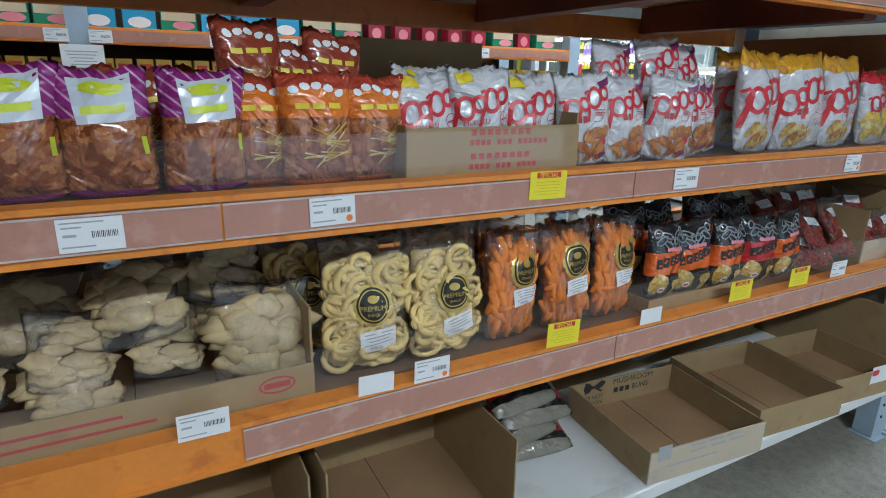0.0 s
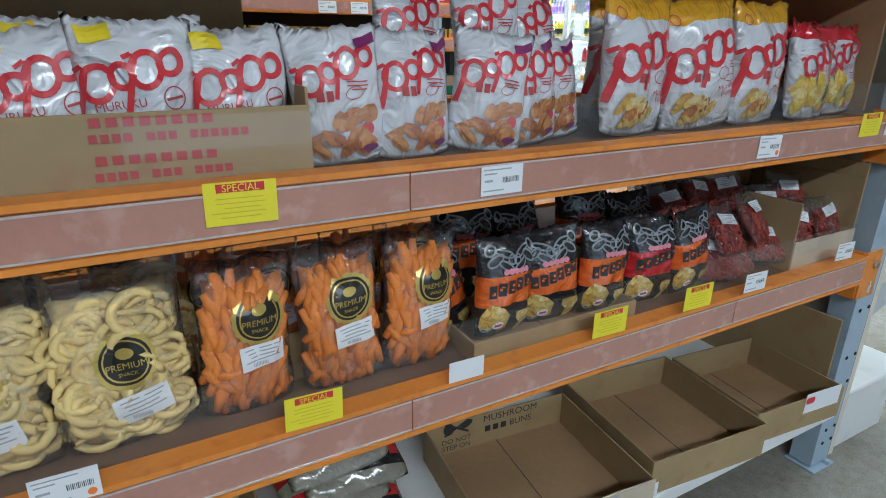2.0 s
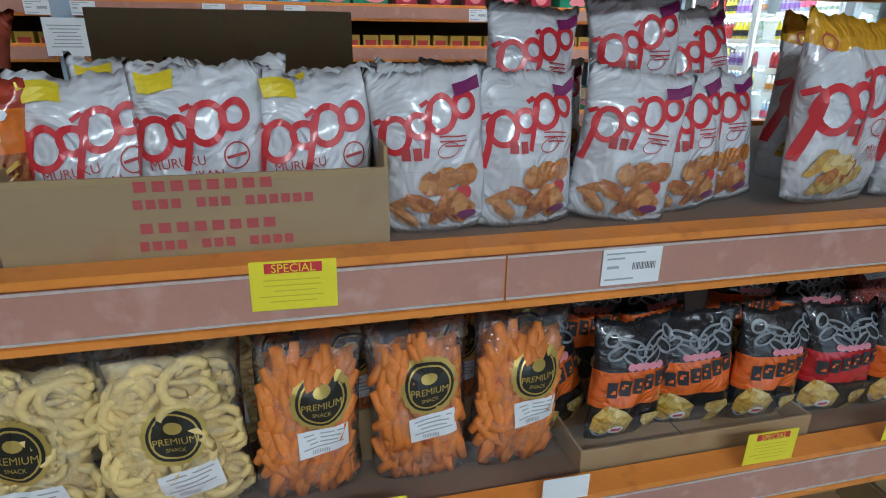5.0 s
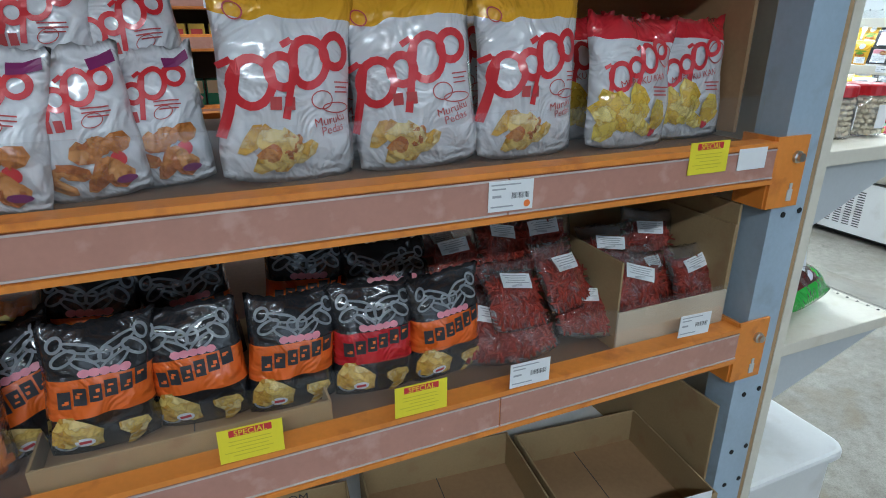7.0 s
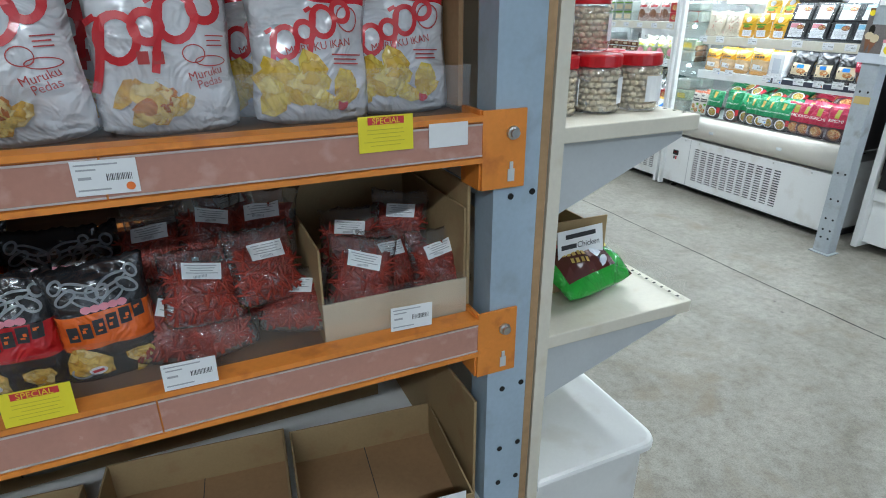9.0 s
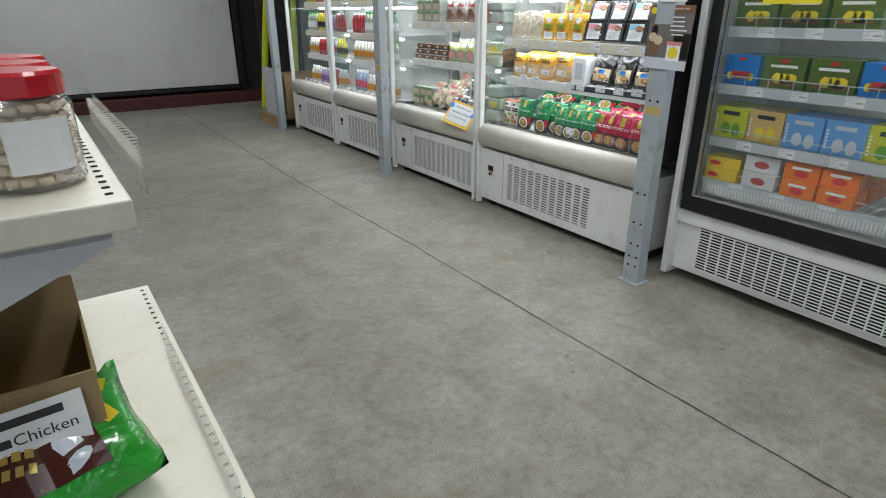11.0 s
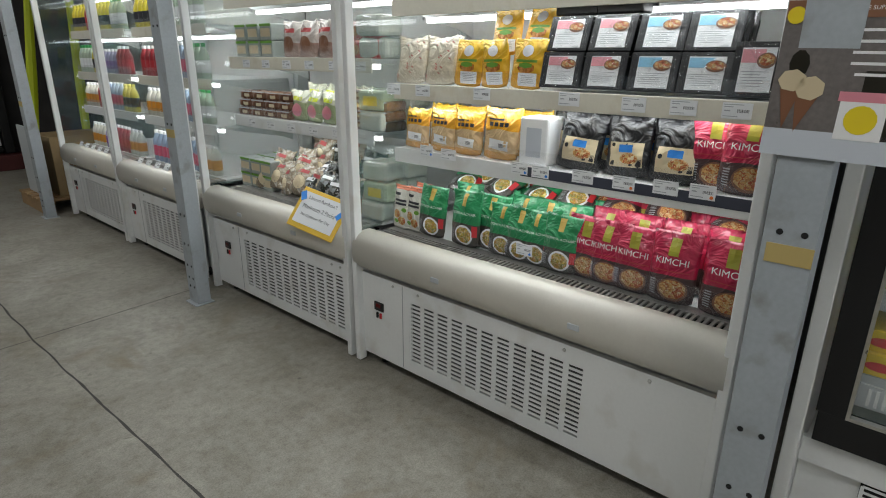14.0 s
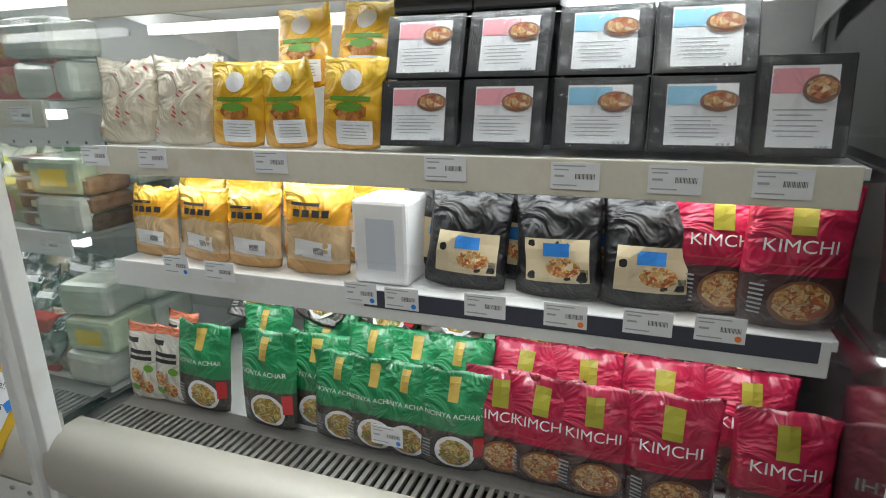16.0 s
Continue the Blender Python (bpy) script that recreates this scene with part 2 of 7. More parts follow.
M_WOOD = grainy("plywood", (0.44, 0.28, 0.14), 0.7, amount=0.3, scale=4, fine=60)
M_REDWOOD = grainy("red_brown_timber", (0.20, 0.055, 0.035), 0.55, amount=0.3)
M_DECK = grainy("deck_board", (0.19, 0.125, 0.085), 0.7, amount=0.3)
M_CARD = grainy("cardboard", (0.37, 0.262, 0.13), 0.75, amount=0.14, scale=7, fine=160, dirt=(0.33, 0.2, 0.1))
M_CARDW = grainy("white_faced_card", (0.56, 0.48, 0.36), 0.7, amount=0.1, scale=7)
M_CARDIN = grainy("cardboard_inside", (0.36, 0.22, 0.11), 0.8, amount=0.16, scale=6)
M_WHITE = grainy("white_enamel", (0.80, 0.81, 0.80), 0.35, amount=0.05, scale=3, bump=0.04, dirt=(0.68, 0.67, 0.63))
M_CREAM = grainy("cream_enamel", (0.75, 0.71, 0.60), 0.4, amount=0.08, scale=5, dirt=(0.66, 0.60, 0.47), bump=0.05)
M_BUMPER = grainy("grey_plastic_bumper", (0.63, 0.60, 0.53), 0.32, amount=0.06, scale=3, bump=0.03, coat=0.15)
M_STAINLESS = grainy("brushed_stainless", (0.33, 0.32, 0.30), 0.35, metal=0.6, amount=0.1, bump=0.05)
M_SLATE = grainy("slate_blue_rail", (0.06, 0.065, 0.09), 0.35, amount=0.1, bump=0.02)
M_GREYPL = grainy("light_grey_plastic", (0.55, 0.58, 0.60), 0.4, amount=0.06)
M_BLACK = grainy("black_plastic", (0.008, 0.008, 0.009), 0.42, amount=0.2)
M_TUBE = glow("tube_light", (0.93, 0.98, 1.0), 9.0)
M_CEILTUBE = glow("ceiling_tube", (1.0, 0.98, 0.93), 9.0)
M_PAPER = grainy("label_paper", (0.84, 0.85, 0.86), 0.55, amount=0.04, bump=0)
M_YELLOW = grainy("yellow_card", (0.88, 0.76, 0.03), 0.5, amount=0.05, bump=0)
M_INK = base("black_ink", (0.03, 0.03, 0.035), 0.6)[0]
M_GREYINK = base("grey_ink", (0.40, 0.41, 0.43), 0.6)[0]
M_REDINK = base("red_ink", (0.62, 0.03, 0.04), 0.35, coat=0.3)[0]
M_PALERED = base("pale_red_ink", (0.46, 0.06, 0.06), 0.6)[0]
M_BLUEINK = base("blue_dot", (0.03, 0.25, 0.75), 0.5)[0]
M_ORDOT = base("orange_dot", (0.9, 0.22, 0.04), 0.5)[0]
M_GOLD = base("gold_foil", (0.62, 0.45, 0.12), 0.3, metal=0.5)[0]
M_WHITEINK = base("white_ink", (0.9, 0.9, 0.9), 0.4)[0]
M_CLEAR = clear_film("clear_bag_film")
M_STRIP = glass("clear_acrylic_strip", (0.45, 0.50, 0.55), 0.02, 0.7)
M_GLASS = glass("clear_glass", (0.10, 0.24, 0.24), 0.06, 0.9)

# ---- mesh tools ----


def bm_box(bm, x0, y0, z0, x1, y1, z1, bevel=0.0):
    if x0 > x1: x0, x1 = x1, x0
    if y0 > y1: y0, y1 = y1, y0
    if z0 > z1: z0, z1 = z1, z0
    vs = [bm.verts.new((x, y, z)) for x in (x0, x1) for y in (y0, y1) for z in (z0, z1)]
    fs = [bm.faces.new([vs[i] for i in q]) for q in ((0, 1, 3, 2), (4, 6, 7, 5), (0, 4, 5, 1), (2, 3, 7, 6), (0, 2, 6, 4), (1, 5, 7, 3))]
    if bevel:
        es = list({e for f in fs for e in f.edges})
        bmesh.ops.bevel(bm, geom=es, offset=bevel, segments=2, affect="EDGES", profile=0.5)
    return bm


def box(x0, y0, z0, x1, y1, z1, bevel=0.0):
    return bm_box(bmesh.new(), x0, y0, z0, x1, y1, z1, bevel)


def channel(x0, x1, y0, y1, t, z0, z1, open_to):
    """A C-section upright, open towards '+y', '-y' or '+x'."""
    if open_to == "+y":
        q = [(x0, y0), (x1, y0), (x1, y1), (x1 - t, y1), (x1 - t, y0 + t), (x0 + t, y0 + t), (x0 + t, y1), (x0, y1)]
    elif open_to == "-y":
        q = [(x0, y0), (x0 + t, y0), (x0 + t, y1 - t), (x1 - t, y1 - t), (x1 - t, y0), (x1, y0), (x1, y1), (x0, y1)]
    else:
        q = [(x0, y0), (x1, y0), (x1, y0 + t), (x0 + t, y0 + t), (x0 + t, y1 - t), (x1, y1 - t), (x1, y1), (x0, y1)]
    bm = bmesh.new()
    lo, hi = ([bm.verts.new((*p, z)) for p in q] for z in (z0, z1))
    for i in range(8):
        bm.faces.new((lo[i], lo[(i + 1) % 8], hi[(i + 1) % 8], hi[i]))
    bm.faces.new(lo[::-1])
    bm.faces.new(hi)
    return bm


def extrude_profile(pts, axis, a, b):
    """A closed profile, drawn out along 'x' or 'y' from a to b. pts are (other, z)."""
    bm = bmesh.new()
    rings = []
    for t in (a, b):
        rings.append([bm.verts.new((t, p, z) if axis == "x" else (p, t, z)) for p, z in pts])
    n = len(pts)
    for i in range(n):
        bm.faces.new((rings[0][i], rings[0][(i + 1) % n], rings[1][(i + 1) % n], rings[1][i]))
    bm.faces.new(rings[0][::-1])
    bm.faces.new(rings[1])
    bmesh.ops.recalc_face_normals(bm, faces=bm.faces)
    return bm


def lathe(profile, n=20):
    bm = bmesh.new()
    rings = [[bm.verts.new((r * math.cos(2 * math.pi * k / n), r * math.sin(2 * math.pi * k / n), z)) for k in range(n)] for r, z in profile]
    for a, b in zip(rings, rings[1:]):
        for k in range(n):
            bm.faces.new((a[k], a[(k + 1) % n], b[(k + 1) % n], b[k]))
    bm.faces.new(rings[0][::-1])
    bm.faces.new(rings[-1])
    return bm


def tube(bm, pts, r, n=6):
    """A bent rod through pts."""
    rings = []
    pts = [Vector(p) for p in pts]
    for i, p in enumerate(pts):
        d = (pts[min(i + 1, len(pts) - 1)] - pts[max(i - 1, 0)]).normalized()
        u = d.orthogonal().normalized()
        w = d.cross(u)
        rr = r if 0 < i < len(pts) - 1 else r * 0.7
        rings.append([bm.verts.new(p + rr * (math.cos(2 * math.pi * k / n) * u + math.sin(2 * math.pi * k / n) * w)) for k in range(n)])
    for i in range(len(rings) - 1):
        a, b = rings[i], rings[i + 1]
        best = min(range(n), key=lambda s: (a[0].co - b[s].co).length)
        for k in range(n):
            bm.faces.new((a[k], a[(k + 1) % n], b[(k + 1 + best) % n], b[(k + best) % n]))
    bm.faces.new(rings[0][::-1])
    bm.faces.new(rings[-1])
    return bm


def blob(bm, c, r, seed=0, sx=1, sy=1, sz=1, sub=1, rough=0.35):
    made = bmesh.ops.create_icosphere(bm, subdivisions=sub, radius=1)["verts"]
    for v in made:
        k = 1 + rough * noise.noise(v.co * 1.7 + Vector((seed, seed * 2, 0)))
        v.co = Vector(c) + Vector((v.co.x * sx, v.co.y * sy, v.co.z * sz)) * r * k


def finish(bm, name, mat, smooth=False):
    me = bpy.data.meshes.new(name)
    bm.to_mesh(me)
    bm.free()
    for m in mat if isinstance(mat, (list, tuple)) else [mat]:
        me.materials.append(m)
    if smooth:
        me.polygons.foreach_set("use_smooth", [True] * len(me.polygons))
    return me


def part(name, bm, material, parent, label="", smooth=False):
    ob = new(name, finish(bm, name, material, smooth))
    ob.parent = parent
    return tagged(ob, label)


def thing(name, label, category, m=None, group="", kind=""):
    ob = new(name)
    ob.empty_display_size = 0.05
    ob.matrix_basis = m or Matrix()
    return tagged(ob, label, category, group, kind)


def solid(name, bm, material, label, category, m=None, group="", kind="", smooth=False):
    ob = new(name, finish(bm, name, material, smooth))
    ob.matrix_basis = m or Matrix()
    return tagged(ob, label, category, group, kind)


def structure(name, bm, material, label="", category=""):
    return tagged(new(name, finish(bm, name, material)), label or name.replace("_", " "), category or name.split("_")[0], "", "structure")


TEXTS = {}


def text_shape(words, size, cx=0.0, cz=0.0, turn=0.0, spread=1.0):
    """Flat triangles of words in the built-in font, centred, in the x-z plane: points and faces."""
    if words not in TEXTS:
        cu = bpy.data.curves.new("words", "FONT")
        cu.body, cu.align_x, cu.align_y, cu.resolution_u = words, "CENTER", "CENTER", 3
        ob = bpy.data.objects.new("words", cu)
        scene.collection.objects.link(ob)
        ev = ob.evaluated_get(bpy.context.evaluated_depsgraph_get())
        me = ev.to_mesh()
        TEXTS[words] = [tuple(v.co)[:2] for v in me.vertices], [tuple(f.vertices) for f in me.polygons]
        ev.to_mesh_clear()
        bpy.data.objects.remove(ob)
        bpy.data.curves.remove(cu)
    pts, faces = TEXTS[words]
    c, s = math.cos(turn), math.sin(turn)
    out = []
    for x, y in pts:
        x, y = x * size * spread, y * size
        out.append((cx + x * c - y * s, cz + x * s + y * c))
    return out, faces


def on_surface(surf, shapes, lift=0.0012):
    """Prints: shapes (points, faces) in the x-z plane, laid on the front y = -surf(x, z)."""
    bm = bmesh.new()
    for k, (pts, faces) in enumerate(shapes):
        vs = [bm.verts.new(surf.at(x, z, 0, lift + 0.0006 + 0.00012 * k) if isinstance(surf, BagSkin) else (x, -surf(x, z) - lift, z)) for x, z in pts]
        for f in faces:
            if len(set(f)) == len(f):
                bm.faces.new([vs[i] for i in f])
    for f in bm.faces:
        f.normal_update()
        if f.normal.y > 0:
            f.normal_flip()
    return bm


def flat(x, z):
    return 0.0


def disc(cx, cz, rx, rz, n=20, wave=0.0, turn=0.0):
    """Fan of rings, so that it bends with the surface."""
    pts, faces = [(cx, cz)], []
    c, s = math.cos(turn), math.sin(turn)
    for k, f in enumerate((0.5, 1.0)):
        for i in range(n):
            a = 2 * math.pi * i / n
            q = f * (1 + (wave if (i % 2 and k) else 0))
            x, z = rx * q * math.cos(a), rz * q * math.sin(a)
            pts.append((cx + x * c - z * s, cz + x * s + z * c))
    for i in range(n):
        j = (i + 1) % n
        faces.append((0, 1 + i, 1 + j))
        faces.append((1 + i, 1 + n + i, 1 + n + j, 1 + j))
    return pts, faces


def ring(cx, cz, rx, rz, t, n=18, turn=0.0):
    pts, faces = [], []
    c, s = math.cos(turn), math.sin(turn)
    for i in range(n):
        a = 2 * math.pi * i / n
        for q in (0, 1):
            x, z = (rx - q * t) * math.cos(a), (rz - q * t) * math.sin(a)
            pts.append((cx + x * c - z * s, cz + x * s + z * c))
    for i in range(n):
        j = (i + 1) % n
        faces.append((2 * i, 2 * i + 1, 2 * j + 1, 2 * j))
    return pts, faces


def rect(cx, cz, w, h, nx=4, nz=4, turn=0.0):
    pts, faces = [], []
    c, s = math.cos(turn), math.sin(turn)
    for j in range(nz + 1):
        for i in range(nx + 1):
            x, z = (i / nx - 0.5) * w, (j / nz - 0.5) * h
            pts.append((cx + x * c - z * s, cz + x * s + z * c))
    for j in range(nz):
        for i in range(nx):
            a = j * (nx + 1) + i
            faces.append((a, a + 1, a + nx + 2, a + nx + 1))
    return pts, faces


# ---- soft bags ----


def bag_front(w, h, d, seed, squash=0.5, seal=0.035, crease=0.0085):
    """Half thickness of a filled pouch at (x, z)."""
    def f(x, z):
        u, v = min(1, abs(2 * x / w)), min(1, max(0, z / h))
        k = (v - seal) / (1 - 2 * seal)
        if k <= 0 or k >= 1:
            return 0.0008
        body = math.sin(math.pi * k ** (0.75 if squash < 0.5 else 1.0)) ** 0.5
        side = max(0.0, 1 - u ** 2.4) ** 0.55
        n = noise.noise((x * 22 + seed, z * 18, seed * 1.3)) * crease + noise.noise((x * 44, z * 34 + seed, seed)) * crease * 0.3
        edge = min(1.0, (1 - u) * 5) * min(1.0, min(k, 1 - k) * 6)
        return max(0.0008, d / 2 * body * side + n * edge)
    return f


class BagSkin:
    """The front of a filled pouch: its half thickness, and the place of a printed point (x, z) on it."""

    def __init__(self, w, h, d, seed, pinch, soft=1.0):
        self.w, self.h, self.seed, self.pinch, self.soft = w, h, seed, pinch, soft
        self.half = bag_front(w, h, d, seed, crease=0.0085 * (0.45 + 0.55 * soft))
        self.lean = random.Random(seed).uniform(-0.04, 0.04)

    def __call__(self, x, z):
        return self.half(x, z)

    def at(self, x, z, side=0, lift=0.0):
        u, v, seed = 2 * x / self.w, z / self.h, self.seed
        half = self.w / 2 * (1 - self.pinch * math.sin(math.pi * min(1, max(0, v))) - 0.06 * max(0.0, 1 - 7 * v) + 0.04 * self.soft * noise.noise((v * 4, seed, 2 * u)) + (0.05 * (v - 0.8) if v > 0.8 else 0))
        y = self.half(x, z)
        bend = 0.09 * (v - 0.72) * noise.noise((u * 1.6 + seed, v * 2, 3)) if v > 0.72 else 0
        zz = z + self.h * 0.045 * abs(u) ** 3 * max(0.0, 1 - v) ** 5 + (v ** 4) * self.soft * (0.008 * abs(u) ** 3 + 0.012 * noise.noise((u * 2.2, seed, 7)))
        return u * half + self.lean * v * v * self.h, (-y - lift if side == 0 else y * 0.8) + bend, zz


def bag_mesh(w, h, d, seed, nx=20, nz=26, pinch=0.075, soft=1.0):
    f = BagSkin(w, h, d, seed, pinch, soft)
    bm = bmesh.new()
    grid = {}
    for side in (0, 1):
        for i in range(nx + 1):
            for j in range(nz + 1):
                if side == 1 and (i in (0, nx) or j in (0, nz)):
                    grid[1, i, j] = grid[0, i, j]
                else:
                    x, y, z = f.at((i / nx - 0.5) * w, j / nz * h, side)
                    grid[side, i, j] = bm.verts.new((x, y, z + (0.003 * soft if j == nz and i % 2 else 0)))
    for side in (0, 1):
        for i in range(nx):
            for j in range(nz):
                q = [grid[side, i, j], grid[side, i + 1, j], grid[side, i + 1, j + 1], grid[side, i, j + 1]]
                bm.faces.new(q if side == 0 else q[::-1])
    return bm, f


def brand_swirl(w, cz, scale=1.0, slope=0.18):
    """The red brand mark as plain rounded shapes."""
    out = []
    r = 0.128 * w * scale
    for k in range(4):
        x = (-0.31 + 0.205 * k) * w
        z = cz + slope * (k - 1.5) * w * 0.2
        big = k % 2 == 0
        out.append(ring(x, z, r * (1.0 if big else 0.8), r * (1.15 if big else 0.8), r * 0.36, turn=-0.3))
        if big:
            out.extend((rect(x - r * 0.86, z - r * 0.75, r * 0.36, r * 3.2, 2, 6, turn=-0.2), rect(x - r * 0.98, z + r * 0.72, r * 0.55, r * 0.26, 3, 1, turn=0.5)))
    return out


def small_print(cx, cz, w, rows, pitch, thick, seed=0):
    rng = random.Random(seed)
    return [rect(cx + (rng.random() - 0.5) * w * 0.1, cz - i * pitch, w * rng.uniform(0.6, 1.0), thick, 3, 1) for i in range(rows)]


def snack_bag(name, label, w, h, d, mat, seed, prints, group="", m=None, pinch=0.075, soft=1.0):
    root = thing(name, label, "snack bag", m, group)
    bm, f = bag_mesh(w, h, d, seed, pinch=pinch, soft=soft)
    part("pouch", bm, mat, root, smooth=True)
    for k, (pname, shapes, pm) in enumerate(prints(w, h, f)):
        part(pname, on_surface(f, shapes, 0.0012 + 0.0005 * k), pm, root)
    return root


def put(ob, x, y, z, rz=0.0, tilt=0.0, roll=0.0, s=1.0):
    """Another one of a thing that stands at the store, leaning back by tilt."""
    return copy_thing(ob, pose(x, y, z, -tilt, roll, rz) @ Matrix.Scale(s, 4))


PROTOS = []


def proto(ob):
    PROTOS.append(ob)
    return ob


def drop_protos():
    for ob in PROTOS:
        for o in (*ob.children_recursive, ob):
            bpy.data.objects.remove(o)
    PROTOS.clear()


# ---- the setting ----
DAY = 26.0
structure("floor", box(-8, -6, -0.15, 9, 11, 0.0), M_FLOOR, "worn grey polished concrete floor with stains", "floor")
structure("wall_north", box(-8, 10.3, 0, 9, 10.5, 4.6), M_WALL, "dark wall at the end of the shop", "wall")
structure("wall_east", box(6.95, -6, 0, 7.1, 10.3, 4.6), M_PLASTER, "plain wall behind the chillers", "wall")
ws = bmesh.new()
for q in ((-8, 0, 0.6, 4.6), (6.8, 0, 9, 4.6), (0.6, 3.1, 6.8, 4.6)):
    bm_box(ws, q[0], -6.2, q[1], q[2], -6.0, q[3])
structure("wall_south", ws, M_PLASTER, "plain pale wall with a wide shop entrance", "wall")
area("entrance_daylight", pose(3.7, -6.05, 1.55, 90, 0, 0), 6.1, 3.0, DAY, (0.80, 0.91, 1.0))
structure("wall_west", box(-8.2, -6, 0, -8.0, 10.3, 4.6), M_PLASTER, "plain pale wall", "wall")
structure("ceiling", box(-8, -6, 4.6, 9, 10.5, 4.75), M_CEIL, "plain grey ceiling", "ceiling")


def floor_joint(name, pts, w):
    """A saw cut in the slab: a ragged thin strip, just above the slab."""
    bm = bmesh.new()
    prev = None
    pts = [Vector(p) for p in pts]
    for a, b in zip(pts, pts[1:]):
        n = max(2, int((b - a).length / 0.04))
        side = Vector((-(b - a).y, (b - a).x)).normalized()
        for i in range(n):
            p = a.lerp(b, i / n)
            ww = w * (0.5 + 0.9 * abs(noise.noise((p.x * 9, p.y * 9, 2.0))))
            off = side * (0.006 * noise.noise((p.x * 5, p.y * 5, 0)))
            q = [bm.verts.new((*(p + off + side * s * ww), 0.0015)) for s in (-1, 1)]
            if prev:
                bm.faces.new((prev[0], prev[1], q[1], q[0]))
            prev = q
    ob = structure(name, bm, M_JOINT, "dark saw-cut joint in the concrete", "joint")
    return ob


floor_joint("trim_joint_1", [(4.88, -5.9), (4.84, 1.9), (4.845, 3.2), (4.81, 4.9), (4.82, 6.6), (4.845, 10.2)], 0.006)
floor_joint("trim_joint_2", [(-4, 4.88), (3.7, 4.915), (4.81, 4.92), (5.7, 4.97)], 0.004)

# white sliding door on its dark kerb at the north end
door = thing("door_1", "large white sliding panel door, scuffed, closed", "door", kind="structure")
part("panel", box(0.9, 10.12, 0.27, 5.90, 10.2, 3.4, 0.01), M_DOORW, door)
part("frame", box(5.92, 10.10, 0.18, 6.02, 10.28, 3.5, 0.01), M_BLACK, door)
part("rail", box(0.9, 10.08, 0.21, 5.90, 10.26, 0.26, 0.004), M_BLACK, door)
structure("trim_kerb", box(-8, 9.98, 0, 6.2, 10.28, 0.17, 0.01), M_MAROON, "dark maroon painted kerb below the door", "kerb")

# ceiling lamps: long tubes under white trays
def ceiling_lamp(x, y, along, share, z=3.55, length=2.4):
    sx, sy = (length, 0.16) if along == "x" else (0.16, length)
    root = thing("ceiling_light", "long white tube light hanging from the ceiling", "ceiling light", pose(x, y, z), "ceiling tube lights")
    part("tray", box(-sx / 2, -sy / 2, 0.02, sx / 2, sy / 2, 0.07, 0.01), M_WHITE, root)
    part("tube", box(-sx / 2.05, -sy / 2.6, 0.0, sx / 2.05, sy / 2.6, 0.016), M_CEILTUBE, root)
    part("hanger", box(-0.01, -0.01, 0.07, 0.01, 0.01, 4.6 - z), M_STEEL, root)
    area("ceiling_lamp_light", pose(x, y, z - 0.02), sx, sy, LAMP * share, (0.93, 0.98, 1.0))


LAMP = 34.0
for lx, ly, al, sh in ((-1.6, -1.8, "x", 0.45), (1.1, -1.8, "x", 1.3), (4.3, 0.3, "y", 0.8), (3.55, 2.4, "y", 1.2), (3.55, 5.8, "y", 0.8), (3.7, 8.8, "y", 0.7), (-1.5, 2.3, "x", 0.3), (1.5, 2.3, "x", 0.3)):
    ceiling_lamp(lx, ly, al, sh, 3.0 if ly < -1.5 else 3.55)

# ---- the snack rack ----
RX0, RX1 = -0.82, 2.70          # outer faces of its end frames
RY0, RY1 = 0.92, 1.88           # front and back
B1, B2, BOT = 1.228, 0.812, 0.285  # beam tops and the bottom deck

rack = thing("storage_rack", "pallet rack with blue-grey posts, orange beams and board decks", "rack", pose(0, 0, 0))


def rack_post(x, y, front=1):
    w, dp = 0.10, 0.075
    y0, y1 = (y, y + dp) if front > 0 else (y - dp, y)
    bm = channel(x - w / 2, x + w / 2, y0, y1, 0.004, 0.012, 2.6, "+y" if front > 0 else "-y")
    post = part("post", bm, M_POST, rack, "blue-grey painted steel post with slots")
    foot = box(x - 0.062, y0 - 0.022, 0.0, x + 0.062, y1 + 0.01, 0.006, 0.002)
    bm_box(foot, x + 0.02, y0 - 0.022, 0.008, x + 0.036, y0 - 0.006, 0.02)
    part("foot_plate", foot, M_POST, rack)
    if front > 0:
        for z in (0.10, 0.155, 0.335, 0.44, 0.612, 1.066, 1.52, 1.60, 1.98):
            for dx in (-0.012, 0.037):
                hole = lathe([(0.0065, 0), (0.0065, 0.002)], 10)
                ob = part("slot_hole", hole, M_HOLE, post)
                ob.matrix_basis = pose(x + dx, y0 - 0.0005, z + (0.004 if dx > 0 else 0), 90)
    return post


for px in (RX0 + 0.05, RX1 - 0.05):
    rack_post(px, RY0 + 0.012, 1)
    rack_post(px, RY1, -1)
    for z in (0.35, 1.0, 1.65, 2.3):
        part("frame_brace", box(px - 0.015, RY0 + 0.09, z, px + 0.015, RY1 - 0.08, z + 0.03), M_POST, rack)


